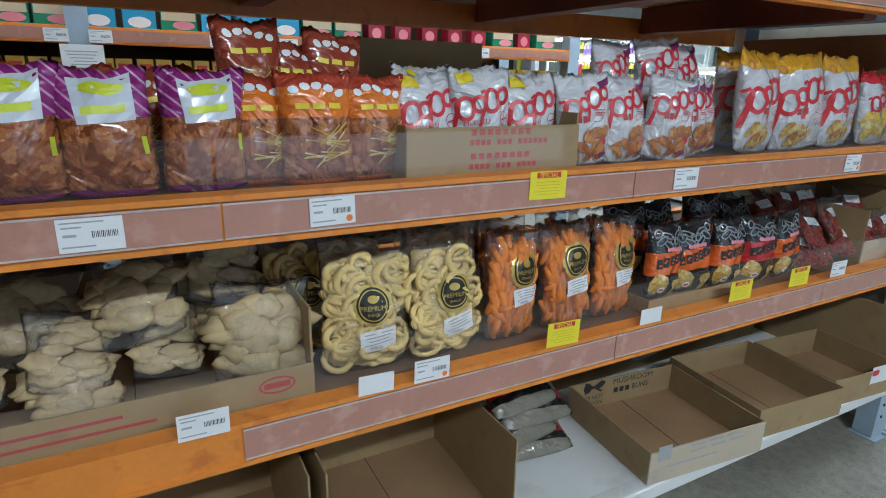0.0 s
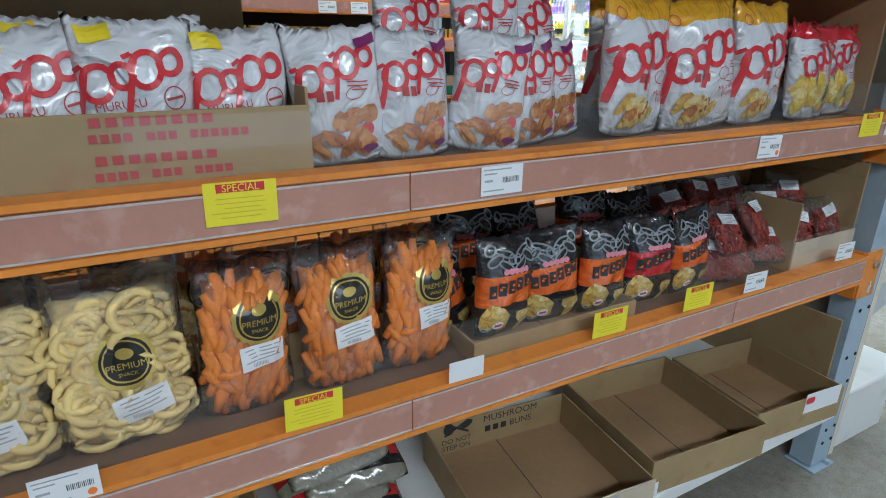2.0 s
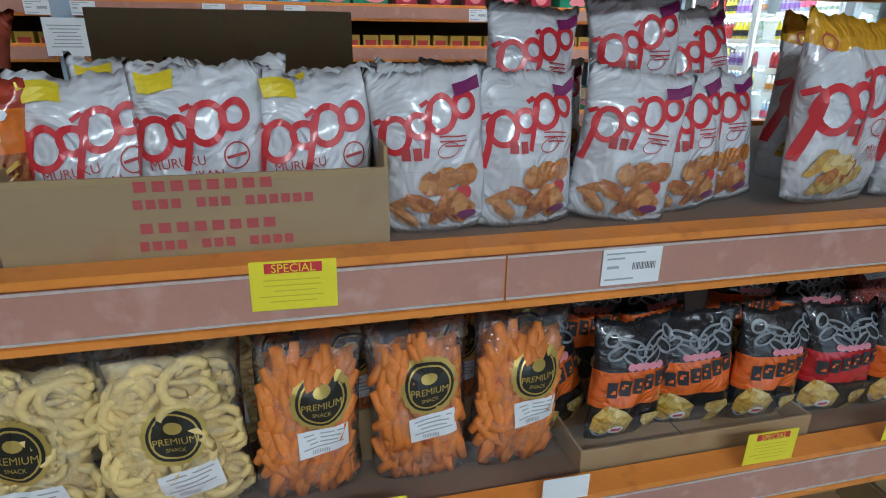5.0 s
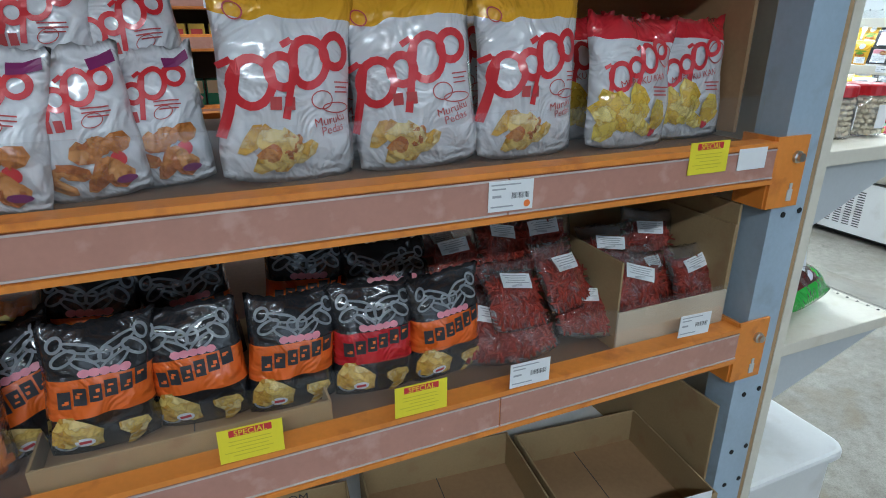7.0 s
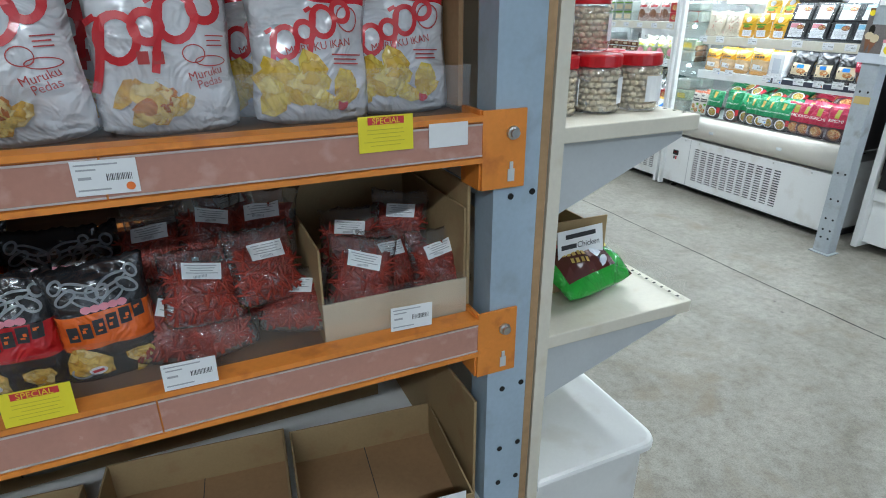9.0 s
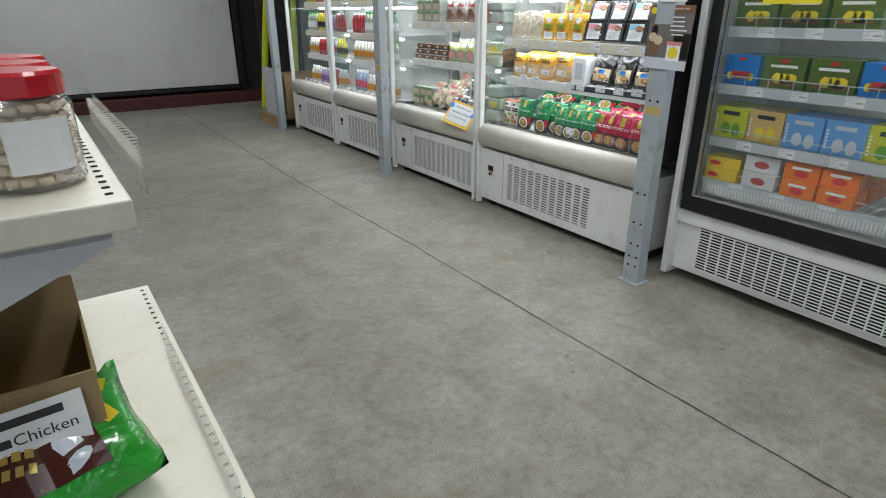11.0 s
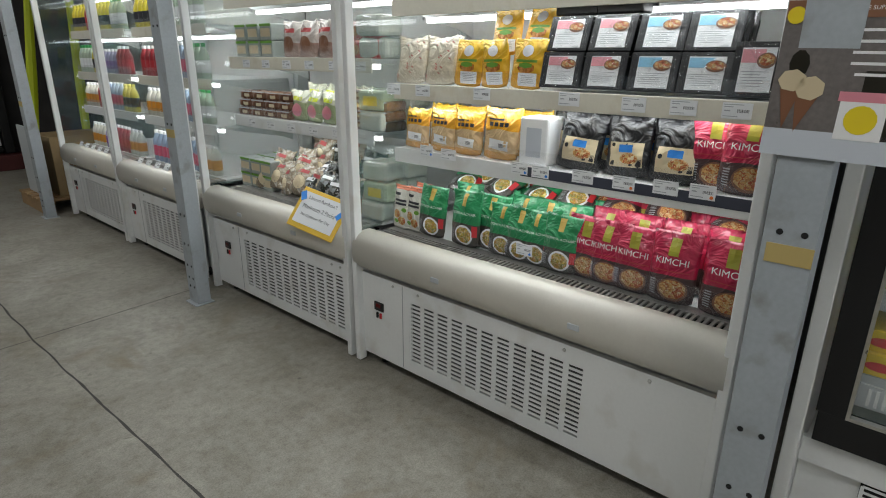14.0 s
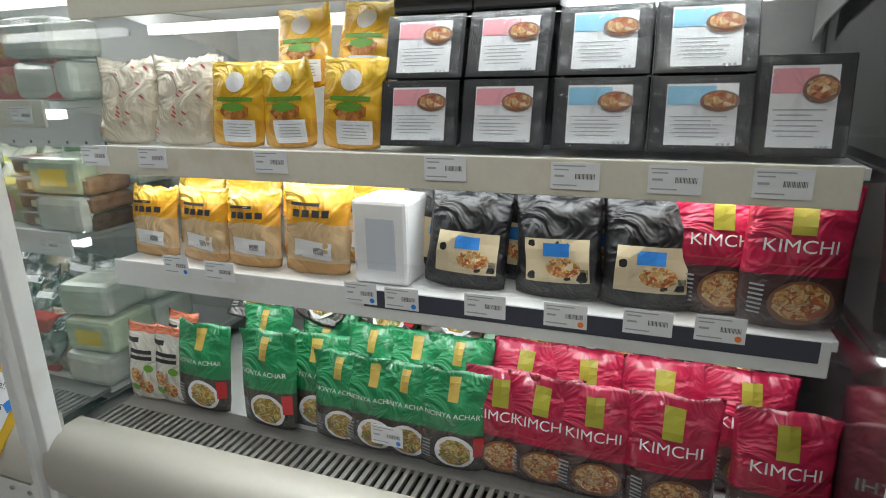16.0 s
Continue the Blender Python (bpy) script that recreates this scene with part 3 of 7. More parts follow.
def beam(y, ztop, zbot, face=-1):
    """Orange box beam with stepped lips and end connectors."""
    x0, x1 = RX0 + 0.10, RX1 - 0.13
    out, inn = (y, y + 0.045) if face < 0 else (y, y - 0.045)
    pts = [(out, zbot), (out, zbot + 0.009), (out - face * 0.006, zbot + 0.011), (out - face * 0.006, ztop - 0.012), (out, ztop - 0.010), (out, ztop), (inn, ztop), (inn, zbot)]
    b = part("beam", extrude_profile(pts, "x", x0, x1), M_ORANGE, rack, "orange steel beam")
    if face < 0:
        # pink price strip slid into the channel, in lengths
        for a, c in ((x0 + 0.002, 0.14), (0.144, 1.05), (1.053, 1.96), (1.963, x1 - 0.002)):
            if ztop > 1 or a > 0.1:
                part("price_strip", box(a, y + 0.0022, zbot + 0.012, c, y + 0.0058, ztop - 0.013), M_PINK, b, "dull pink plastic price strip")
                # thin pale edges: the cover's highlight lines are put into their colour
                for zl in (zbot + 0.0125, ztop - 0.0165):
                    part("strip_lip", box(a, y + 0.0004, zl, c, y + 0.0021, zl + 0.0032), M_LIP, b, "clear whitened edge of the price strip")
        for ex, sgn in ((x1, 1), (x0, -1)):
            e = bmesh.new()
            bm_box(e, ex, y + 0.004, zbot - 0.055, ex + sgn * 0.092, y + 0.010, ztop + 0.008)
            bm_box(e, ex - sgn * 0.004, y + 0.010, zbot - 0.055, ex + sgn * 0.004, y + 0.085, ztop + 0.008)
            con = part("connector", e, M_ORANGE, rack, "orange beam end plate with bolt")
            bolt = lathe([(0.013, 0), (0.013, 0.006), (0.009, 0.008), (0.009, 0.014)], 10)
            part("bolt", bolt, M_STEEL, con).matrix_basis = pose(ex + sgn * 0.062, y + 0.004, (ztop + zbot) / 2 + 0.008, 90)
            slot = box(-0.007, -0.002, -0.02, 0.007, 0.0, 0.004)
            bm_box(slot, -0.0035, -0.0021, 0.002, 0.0035, 0.0, 0.018)
            part("slot_hole", slot, M_GREYPL, con).matrix_basis = pose(ex + sgn * 0.062, y + 0.004, zbot - 0.022)


beam(RY0, B1, 1.142)
beam(RY0, B2, 0.722)
beam(RY0, 1.70, 1.615)
beam(RY1, B1, 1.142, 1)
beam(RY1, B2, 0.722, 1)
beam(RY1, 1.66, 1.575, 1)
for z in (B1, B2):
    part("deck", box(RX0 + 0.11, RY0 + 0.048, z - 0.032, RX1 - 0.11, RY1 - 0.05, z - 0.014), M_DECK, rack, "brown board deck")
part("deck", box(RX0 + 0.11, RY0 + 0.01, 1.705, RX1 - 0.11, RY1 - 0.01, 1.723), M_WOOD, rack, "plywood deck of the upper level")
for k, jx in enumerate((-0.45, 0.35, 1.15, 1.95)):
    part("joist", box(jx, RY0 + 0.05, 1.60, jx + 0.07, RY1 - 0.05, 1.70, 0.003), M_REDWOOD, rack, "red-brown timber joist")
part("bottom_deck", box(RX0 + 0.11, RY0 - 0.018, BOT - 0.045, RX1 - 0.10, RY1 - 0.02, BOT, 0.004), M_WHITE, rack, "white steel bottom shelf")
for z0, z1 in ((B1 - 0.004, B1 + 0.085), (B2 - 0.004, B2 + 0.092), (BOT + 0.002, BOT + 0.05)):
    for a, c in ((RX0 + 0.12, 0.14), (0.145, 1.12), (1.125, 1.98), (1.985, RX1 - 0.135)):
        ob = part("front_guard", box(a, RY0 + 0.047 if z0 > 0.5 else RY0 - 0.014, z0, c, RY0 + 0.0495 if z0 > 0.5 else RY0 - 0.0115, z1), M_STRIP, rack, "clear acrylic guard strip")
        ob.visible_shadow = False
# goods rest on a dark back board beyond the end opening
part("end_board", box(RX1 - 0.125, RY0 + 0.12, B1 + 0.0, RX1 - 0.115, RY1 - 0.09, 1.60), M_CARDIN, rack, "brown board at the rack end")
part("end_trim", box(RX1 + 0.004, RY0 + 0.02, 0.0, RX1 + 0.026, RY0 + 0.05, 2.5, 0.002), M_WOOD, rack, "raw wood edge strip")

# ---- end-cap gondola ----
gon = thing("gondola_shelf", "cream steel end-cap shelving with chipped edges", "shelf unit", pose(0, 0, 0))
part("back_panel", box(2.735, 0.945, 0.0, 2.765, 1.88, 2.2), M_CREAM, gon)
for z, x1 in ((0.70, 3.215), (1.185, 3.135)):
    sh = bmesh.new()
    bm_box(sh, 2.768, 0.955, z - 0.034, x1, 1.86, z, 0.003)
    s = part("shelf", sh, M_CREAM, gon, "cream steel shelf with chipped paint")
    for k in range(30):
        part("slot_hole", box(x1 - 0.022, 0.985 + k * 0.029, z + 0.0005, x1 - 0.014, 0.991 + k * 0.029, z + 0.0015), M_HOLE, s)
    for yb in (0.975, 1.83):
        bk = bmesh.new()
        q = [(2.768, z - 0.036), (x1 - 0.025, z - 0.036), (x1 - 0.025, z - 0.052), (2.80, z - 0.185), (2.768, z - 0.20)]
        part("bracket", extrude_profile([(p, zz) for p, zz in q], "y", yb, yb + 0.004), M_GREYPL, gon)
        bk.free()


def rounded_plate(x0, y0, x1, y1, z0, z1, r, soft=0.006):
    """A slab whose two outer corners, at x1, are rounded in plan, with a softened top edge."""
    arc = [(x1 - r + r * math.cos(a), y0 + r + r * math.sin(a)) for a in [-math.pi / 2 + math.pi / 2 * k / 8 for k in range(9)]]
    arc += [(x1 - r + r * math.cos(a), y1 - r + r * math.sin(a)) for a in [math.pi / 2 * k / 8 for k in range(9)]]
    plan = [(x0, y0)] + arc + [(x0, y1)]
    cx, cy = (x0 + x1) / 2, (y0 + y1) / 2
    bm = bmesh.new()
    rings = []
    for z, inset in ((z0, 0.0), (z1 - soft, 0.0), (z1 - soft * 0.3, soft * 0.3), (z1, soft)):
        rings.append([bm.verts.new((x + (inset if x < cx else -inset), y + (inset if y < cy else -inset), z)) for x, y in plan])
    n = len(plan)
    for a, b in zip(rings, rings[1:]):
        for i in range(n):
            bm.faces.new((a[i], a[(i + 1) % n], b[(i + 1) % n], b[i]))
    bm.faces.new(rings[0][::-1])
    bm.faces.new(rings[-1])
    return bm


gb = rounded_plate(2.768, 0.96, 3.155, 1.86, 0.0, 0.235, 0.045)
part("base_shelf", gb, M_WHITE, gon, "white steel base shelf")
lip = rounded_plate(2.768, 0.945, 3.185, 1.875, 0.235, 0.262, 0.055, 0.012)
part("base_top", lip, M_WHITE, gon, "white base tray with rounded corner")

# ---- chillers ----
CH = 5.745   # face of the kick panels


def chiller(y0, y1, label, grille, ctrl_y, shelf_z, end_glass=True):
    """Open multideck chiller from y0 to y1 (y1 the far end), facing -x."""
    root = thing("open_chiller", label, "chiller", pose(CH, y0, 0), "row of open chillers")
    L = y1 - y0
    part("cabinet", box(0.74, 0.0, 0.05, 0.82, L, 2.1), M_WHITE, root, "white steel back of the cabinet")
    part("well", box(0.05, 0.03, 0.06, 0.74, L - 0.03, 0.50), M_WHITE, root)
    # kick panel: a frame round the louvred grille
    g0, g1, gz0, gz1 = grille[0] - y0, grille[1] - y0, 0.10, 0.365
    top = 0.425
    for a, b, c, e in ((0.02, g0, 0.05, top), (g1, L - 0.02, 0.05, top), (g0, g1, 0.05, gz0), (g0, g1, gz1, top)):
        panel = part("kick_panel", box(0.0, a, c, 0.02, b, e), M_WHITE, root, "white kick panel")
    lv = bmesh.new()
    cols = max(6, round((g1 - g0) / 0.071))
    cw = (g1 - g0) / cols
    for k in range(cols + 1):
        w = 0.010
        bm_box(lv, 0.0005, max(g0, g0 + k * cw - w), gz0, 0.0035, min(g1, g0 + k * cw + w), gz1)
    rows = 15
    rh = (gz1 - gz0) / rows
    for k in range(rows + 1):
        bm_box(lv, 0.001, g0 + 0.001, gz0 + k * rh - 0.0045, 0.0032, g1 - 0.001, gz0 + k * rh + 0.0045)
    part("louvre_grille", lv, M_WHITE, panel, "white louvred grille")
    # added dark sheet in place of the shaded hollow behind the slots
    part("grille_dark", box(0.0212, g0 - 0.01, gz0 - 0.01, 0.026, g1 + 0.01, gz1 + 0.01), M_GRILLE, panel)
    part("panel_seam", box(-0.0012, grille[1] - y0 + 0.035, 0.055, 0.0, grille[1] - y0 + 0.038, top - 0.004), M_GREYINK, panel)
    cy = ctrl_y - y0
    ct = part("controller", box(-0.006, cy - 0.028, 0.272, 0.0, cy + 0.028, 0.312, 0.003), M_BLACK, root, "black temperature controller")
    part("display", box(-0.0075, cy - 0.012, 0.288, -0.0062, cy + 0.014, 0.304), base("red_display", (0.10, 0.008, 0.008), 0.2)[0], ct)
    for dy in (-0.008, 0.012):
        part("switch", box(-0.006, cy + dy - 0.005, 0.238, 0.0, cy + dy + 0.005, 0.262, 0.001), M_REDINK if dy < 0 else M_BLACK, ct)
    for sy in (g0 + 0.08, g1 - 0.05, g1 + 0.09, max(0.09, g0 - 0.2)):
        sc = lathe([(0.006, 0), (0.006, 0.004), (0.003, 0.006)], 8)
        part("screw", sc, M_STEEL, root).matrix_basis = pose(0, sy, 0.405, 0, -90)
    # black colour puts the shade under the cabinet into the plinth
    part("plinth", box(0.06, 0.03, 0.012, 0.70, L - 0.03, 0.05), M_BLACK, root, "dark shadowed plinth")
    for fy in (0.1, L - 0.1):
        ft = lathe([(0.022, 0), (0.022, 0.01), (0.010, 0.014), (0.010, 0.05)], 10)
        part("foot", ft, M_BLACK, root).matrix_basis = pose(0.06, fy, 0)
    # rounded bumper
    pts = [(-0.042 + 0.062 * (1 - math.cos(a)) ** 1.15 * 0.999, 0.520 + 0.080 * math.sin(a)) for a in [math.pi / 2 * k / 9 - (math.pi / 2 if k < 0 else 0) * 0 for k in range(-9, 10)]]
    pts = pts + [(0.06, 0.600), (0.06, 0.440)]
    part("bumper", extrude_profile(pts, "y", 0.015, L - 0.015), M_BUMPER, root, "rounded taupe plastic bumper", smooth=True)
    for by in (0.3 * L, 0.68 * L):
        part("bumper_clip", box(-0.0445, by - 0.02, 0.505, -0.038, by + 0.02, 0.525, 0.002), M_GREYPL, root)
    # air grille in front of the goods
    ag = bmesh.new()
    bm_box(ag, 0.062, 0.03, 0.572, 0.076, L - 0.03, 0.582)
    bm_box(ag, 0.150, 0.03, 0.572, 0.20, L - 0.03, 0.582)
    n = int((L - 0.06) / 0.0185)
    for k in range(n + 1):
        y = 0.03 + (L - 0.06) * k / n
        bm_box(ag, 0.076, max(0.03, y - 0.0048), 0.574, 0.150, min(L - 0.03, y + 0.0048), 0.5815)
    part("air_grille", ag, M_STAINLESS, root, "slotted grey air grille")
    # near-black sheet added as the shade below the air slots
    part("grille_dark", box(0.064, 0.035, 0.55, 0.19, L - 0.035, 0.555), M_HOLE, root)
    part("well_floor", box(0.20, 0.03, 0.565, 0.735, L - 0.03, 0.58), M_WHITE, root)
    # perforated back
    bk = part("back_wall", box(0.728, 0.03, 0.58, 0.738, L - 0.03, 2.06), M_WHITE, root, "white perforated back wall")
    nh = int(L / 0.09)
    for k in range(nh):
        for z in (1.46, 1.56, 1.12):
            part("hole", box(0.7268, 0.08 + k * 0.09, z, 0.7278, 0.09 + k * 0.09, z + 0.01), M_HOLE, bk)
    # side frames: white stile with glass
    for sy in ((0.0, L) if end_glass else (L,)):
        a, b = (sy, sy + 0.028) if sy == 0 else (sy - 0.028, sy)
        fr = part("side_frame", box(-0.032, a, 0.012, 0.008, b, 2.1, 0.004), M_WHITE, root, "white upright of the side frame")
        if sy == 0 and y0 < 2.5:
            part("end_panel", box(0.012, a + 0.004, 0.585, 0.72, b - 0.008, 2.05), M_DARKEND, fr, "dark glossy end panel")
            continue
        gl = part("side_glass", box(0.012, a + 0.010, 0.60, 0.72, b - 0.010, 2.05), M_GLASS, fr, "clear end glass")
        gl.visible_shadow = False
    # shelves with a price rail, brackets and a tube below
    for z in shelf_z:
        sh = part("shelf", box(0.20, 0.045, z - 0.022, 0.70, L - 0.045, z - 0.006), M_WHITE, root, "white steel shelf")
        part("price_rail", box(0.188, 0.055, z - 0.062, 0.196, L - 0.045, z - 0.002, 0.002), M_CREAM if z > 1.1 else M_WHITE, sh, "price rail")
        if y0 == 2.13 and z < 1.0:
            part("ticket_rail", box(0.1865, 0.07, z - 0.038, 0.1875, 0.82, z - 0.004), M_SLATE, sh, "dark slate ticket strip")
        gd = part("front_guard", box(0.1965, 0.045, z - 0.004, 0.1985, L - 0.045, z + 0.05), M_STRIP, sh, "clear acrylic front guard")
        gd.visible_shadow = False
        for sy in (0.038, L - 0.042):
            part("bracket", extrude_profile([(0.22, z - 0.024), (0.70, z - 0.024), (0.70, z - 0.13), (0.62, z - 0.10)], "y", sy, sy + 0.004), M_WHITE, sh)
        tx, tz = (0.37, z - 0.078) if z > 1.4 else (0.225, z - 0.046)
        part("tube_light", box(tx, 0.06, tz, tx + 0.022, L - 0.06, tz + 0.02), M_TUBE, sh, "lit white tube")
        area("chiller_tube_light", pose(CH + 0.255, (y0 + y1) / 2, z - 0.05, 0, 18), 0.03, L - 0.15, TUBE * (0.42 if z < 1.0 else 0.8 if z < 1.3 else 1.25) * (1.0 if y0 < 2.5 else 0.6) * L, (0.88, 0.96, 1.0))
    part("canopy", box(0.0, 0.0, 1.98, 0.82, L, 2.14, 0.01), M_WHITE, root, "white canopy")
    part("canopy_tube", box(0.07, 0.06, 1.95, 0.095, L - 0.06, 1.975), M_TUBE, root, "lit white tube")
    area("canopy_light", pose(CH + 0.085, (y0 + y1) / 2, 1.945, 0, 22), 0.03, L - 0.15, TUBE * (2.7 if y0 < 2.5 else 1.7) * L, (0.88, 0.96, 1.0))
    return root


TUBE = 1.25
SZ = (0.935, 1.19, 1.50)
chiller(2.13, 3.63, "white open chiller stocked with pouches, noodles and trays", (2.545, 3.325), 3.50, SZ, True)
chiller(3.66, 4.90, "white open chiller stocked with dried and packed foods", (3.73, 4.57), 4.735, (0.985, 1.285, 1.58))
chiller(5.03, 6.12, "white open chiller stocked with bottled drinks", (5.10, 5.85), 6.0, (0.90, 1.16, 1.46, 1.74))
chiller(6.15, 7.28, "white open chiller stocked with cartons and bottles", (6.25, 7.0), 7.15, (0.90, 1.16, 1.46, 1.74))


def aisle_post(y, x=5.53):
    root = thing("steel_post", "grey slotted steel post bolted to the floor", "post", pose(x, y, 0), "grey posts in front of the chillers")
    bm = channel(-0.002, 0.07, 0.0, 0.095, 0.004, 0.008, 2.8, "+x")
    post = part("post", bm, M_GREYPOST, root)
    for z in (0.10, 0.15, 0.22, 0.34, 0.50, 0.965, 1.42, 1.9):
        if z:
            for dy in (0.022, 0.066):
                part("slot_hole", lathe([(0.0065, 0), (0.0065, 0.002)], 10), M_HOLE, post).matrix_basis = pose(-0.0015, dy, z, 0, -90)
    part("tape_band", box(-0.004, 0.0, 0.90, -0.0022, 0.085, 0.94), base("faded_tape", (0.55, 0.42, 0.16), 0.7)[0], post, "faded yellow tape")
    part("foot_plate", box(-0.022, -0.015, 0, 0.085, 0.11, 0.006, 0.002), M_GREYPOST, root)
    return root


aisle_post(1.99)
aisle_post(4.72)
aisle_post(7.30)

# ---- glass-door freezer ----
frz = thing("display_freezer", "white upright freezer with a black-framed glass door", "freezer", pose(5.765, 0.62, 0))
FL = 1.34
part("base", box(0.02, 0, 0.06, 0.75, FL, 0.36, 0.004), M_WHITE, frz)
fg = bmesh.new()
for k in range(19):
    bm_box(fg, 0.003, 0.08 + k * 0.062, 0.10, 0.006, 0.088 + k * 0.062, 0.32)
for k in range(15):
    bm_box(fg, 0.0035, 0.08, 0.10 + k * 0.0155, 0.0058, 1.20, 0.106 + k * 0.0155)
part("louvre_grille", fg, M_WHITE, frz, "white louvred grille")
# near-black sheet added as the shade behind the freezer louvres
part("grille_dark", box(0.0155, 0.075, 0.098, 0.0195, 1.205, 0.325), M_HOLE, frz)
part("skirt", box(0.0, 0.0, 0.33, 0.02, FL, 0.40, 0.003), M_WHITE, frz)
part("side", box(-0.03, FL, 0.03, 0.75, FL + 0.035, 2.1, 0.004), M_WHITE, frz, "white side panel")
part("side", box(0.0, -0.035, 0.03, 0.75, 0.0, 2.1), M_WHITE, frz)
part("back", box(0.70, 0, 0.4, 0.75, FL, 2.1), M_WHITE, frz)
part("top", box(0.0, 0, 2.0, 0.70, FL, 2.1), M_WHITE, frz)
fdoor = thing("door", "", "")
fdoor.parent = frz
for a, b, c, e in ((0.02, FL - 0.02, 0.41, 0.49), (0.02, FL - 0.02, 1.90, 1.98), (FL - 0.075, FL - 0.015, 0.49, 1.90), (0.02, 0.10, 0.49, 1.90)):
    part("door_rail", box(-0.02, a, c, 0.02, b, e, 0.002), M_BLACK, fdoor, "black door frame")
g = part("pane", box(-0.004, 0.10, 0.49, 0.004, FL - 0.075, 1.90), M_GLASS, fdoor, "clear glass")
g.visible_shadow = False
tr = bmesh.new()
for a, b, c, e in ((0.10, FL - 0.075, 0.49, 0.498), (FL - 0.083, FL - 0.075, 0.498, 1.90)):
    bm_box(tr, -0.022, a, c, -0.004, b, e)
part("trim", tr, M_STEEL, fdoor)
part("inner_grille", extrude_profile([(0.05, 0.50), (0.056, 0.50), (0.056, 0.56), (0.05, 0.56)], "y", 0.08, FL - 0.08), M_GREYPL, frz)
ig = bmesh.new()
for k in range(74):
    bm_box(ig, 0.046, 0.10 + k * 0.0155, 0.508, 0.0495, 0.107 + k * 0.0155, 0.552)
part("inner_slats", ig, M_WHITE, frz)
FSH = (0.575, 0.785, 1.04, 1.30, 1.58)
for z in FSH:
    sh = bmesh.new()
    for k in range(30):
        bm_box(sh, 0.09, 0.06 + k * 0.0425, z - 0.006, 0.66, 0.064 + k * 0.0425, z - 0.002)
    bm_box(sh, 0.085, 0.05, z - 0.008, 0.091, FL - 0.05, z)
    bm_box(sh, 0.085, 0.05, z + 0.036, 0.089, FL - 0.05, z + 0.040)
    for k in range(12):
        bm_box(sh, 0.086, 0.06 + k * 0.11, z, 0.088, 0.063 + k * 0.11, z + 0.036)
    s = part("wire_shelf", sh, M_GREYPL, frz, "white wire shelf")
    part("price_rail", box(0.076, 0.06, z - 0.045, 0.081, FL - 0.06, z - 0.002), M_GREYPL, s)
area("freezer_light", pose(5.765 + 0.10, 1.2, 1.93, 0, 25), 0.05, 1.1, 7.0, (0.9, 0.96, 1.0))
part("tube_light", box(0.06, 0.1, 1.955, 0.085, FL - 0.1, 1.975), M_TUBE, frz, "lit white tube")

# ---- snack bags: one of each kind, then copies ----
CHIPS = ((0.30, 0.09, 0.03), (0.42, 0.15, 0.05), (0.22, 0.06, 0.02), (0.50, 0.21, 0.08), (0.36, 0.12, 0.05))
GOLDEN = ((0.70, 0.42, 0.06), (0.80, 0.58, 0.16), (0.62, 0.33, 0.05), (0.82, 0.66, 0.28))
WHITEBAG = (0.68, 0.69, 0.72)
M_PURPLE = printed("purple_snack_film", [(0.0, (0.22, 0.015, 0.16)), (0.07, (0.3, 0.1, 0.05)), (0.66, (0.26, 0.02, 0.19))], 0.2, 0.012, (0.07, 0.66, CHIPS), 60, stripes=(0.66, (0.6, 0.3, 0.5)))
M_ORBAG = printed("orange_snack_film", [(0.0, (0.75, 0.16, 0.02)), (0.05, (0.3, 0.1, 0.05)), (0.64, (0.78, 0.20, 0.02)), (0.9, (0.45, 0.06, 0.03))], 0.2, 0.008, (0.05, 0.64, CHIPS), 55)
M_DARKOR = printed("dark_snack_film", [(0.0, (0.3, 0.1, 0.03)), (0.6, (0.34, 0.06, 0.03))], 0.2, 0.008, (0.05, 0.6, CHIPS), 55)
M_WBAG = printed("white_snack_film", [(0.0, WHITEBAG), (0.5, (0.71, 0.72, 0.75))], 0.21, 0.01)
M_YBAG = printed("white_yellow_snack_film", [(0.0, WHITEBAG), (0.84, (0.80, 0.42, 0.03))], 0.27, 0.035)
M_RBAG = printed("white_red_snack_film", [(0.0, WHITEBAG), (0.83, (0.62, 0.02, 0.035))], 0.225, 0.02)
M_BORNEO = printed("black_orange_snack_film", [(0.0, (0.02, 0.02, 0.022)), (0.34, (0.80, 0.15, 0.02)), (0.64, (0.025, 0.025, 0.028))], 0.215, 0.008)
M_BORNEOR = printed("black_red_snack_film", [(0.0, (0.02, 0.02, 0.022)), (0.34, (0.55, 0.02, 0.03)), (0.64, (0.025, 0.025, 0.028))], 0.215, 0.008)
M_CHIPINK = printed("chip_print", [(0.0, (0.5, 0.2, 0.05))], 1.0, 0.0, (-1, 2, ((0.58, 0.22, 0.05), (0.66, 0.30, 0.09), (0.50, 0.16, 0.04))), 45)
M_GOLDCHIP = printed("golden_chip_print", [(0.0, (0.7, 0.45, 0.08))], 1.0, 0.0, (-1, 2, GOLDEN), 38)
M_SWIRLG = base("grey_print", (0.26, 0.28, 0.30), 0.3)[0]
M_PURPINK = base("purple_print", (0.20, 0.02, 0.12), 0.35)[0]
M_PINKINK = base("pink_print", (0.75, 0.28, 0.34), 0.35)[0]
M_YELINK = base("yellow_print", (0.85, 0.66, 0.03), 0.35)[0]
M_SILVER = base("silver_print", (0.62, 0.66, 0.72), 0.25, coat=0.4)[0]
M_ORINK = base("orange_print", (0.80, 0.17, 0.03), 0.35)[0]
M_LIME = base("lime_print", (0.62, 0.70, 0.03), 0.35)[0]


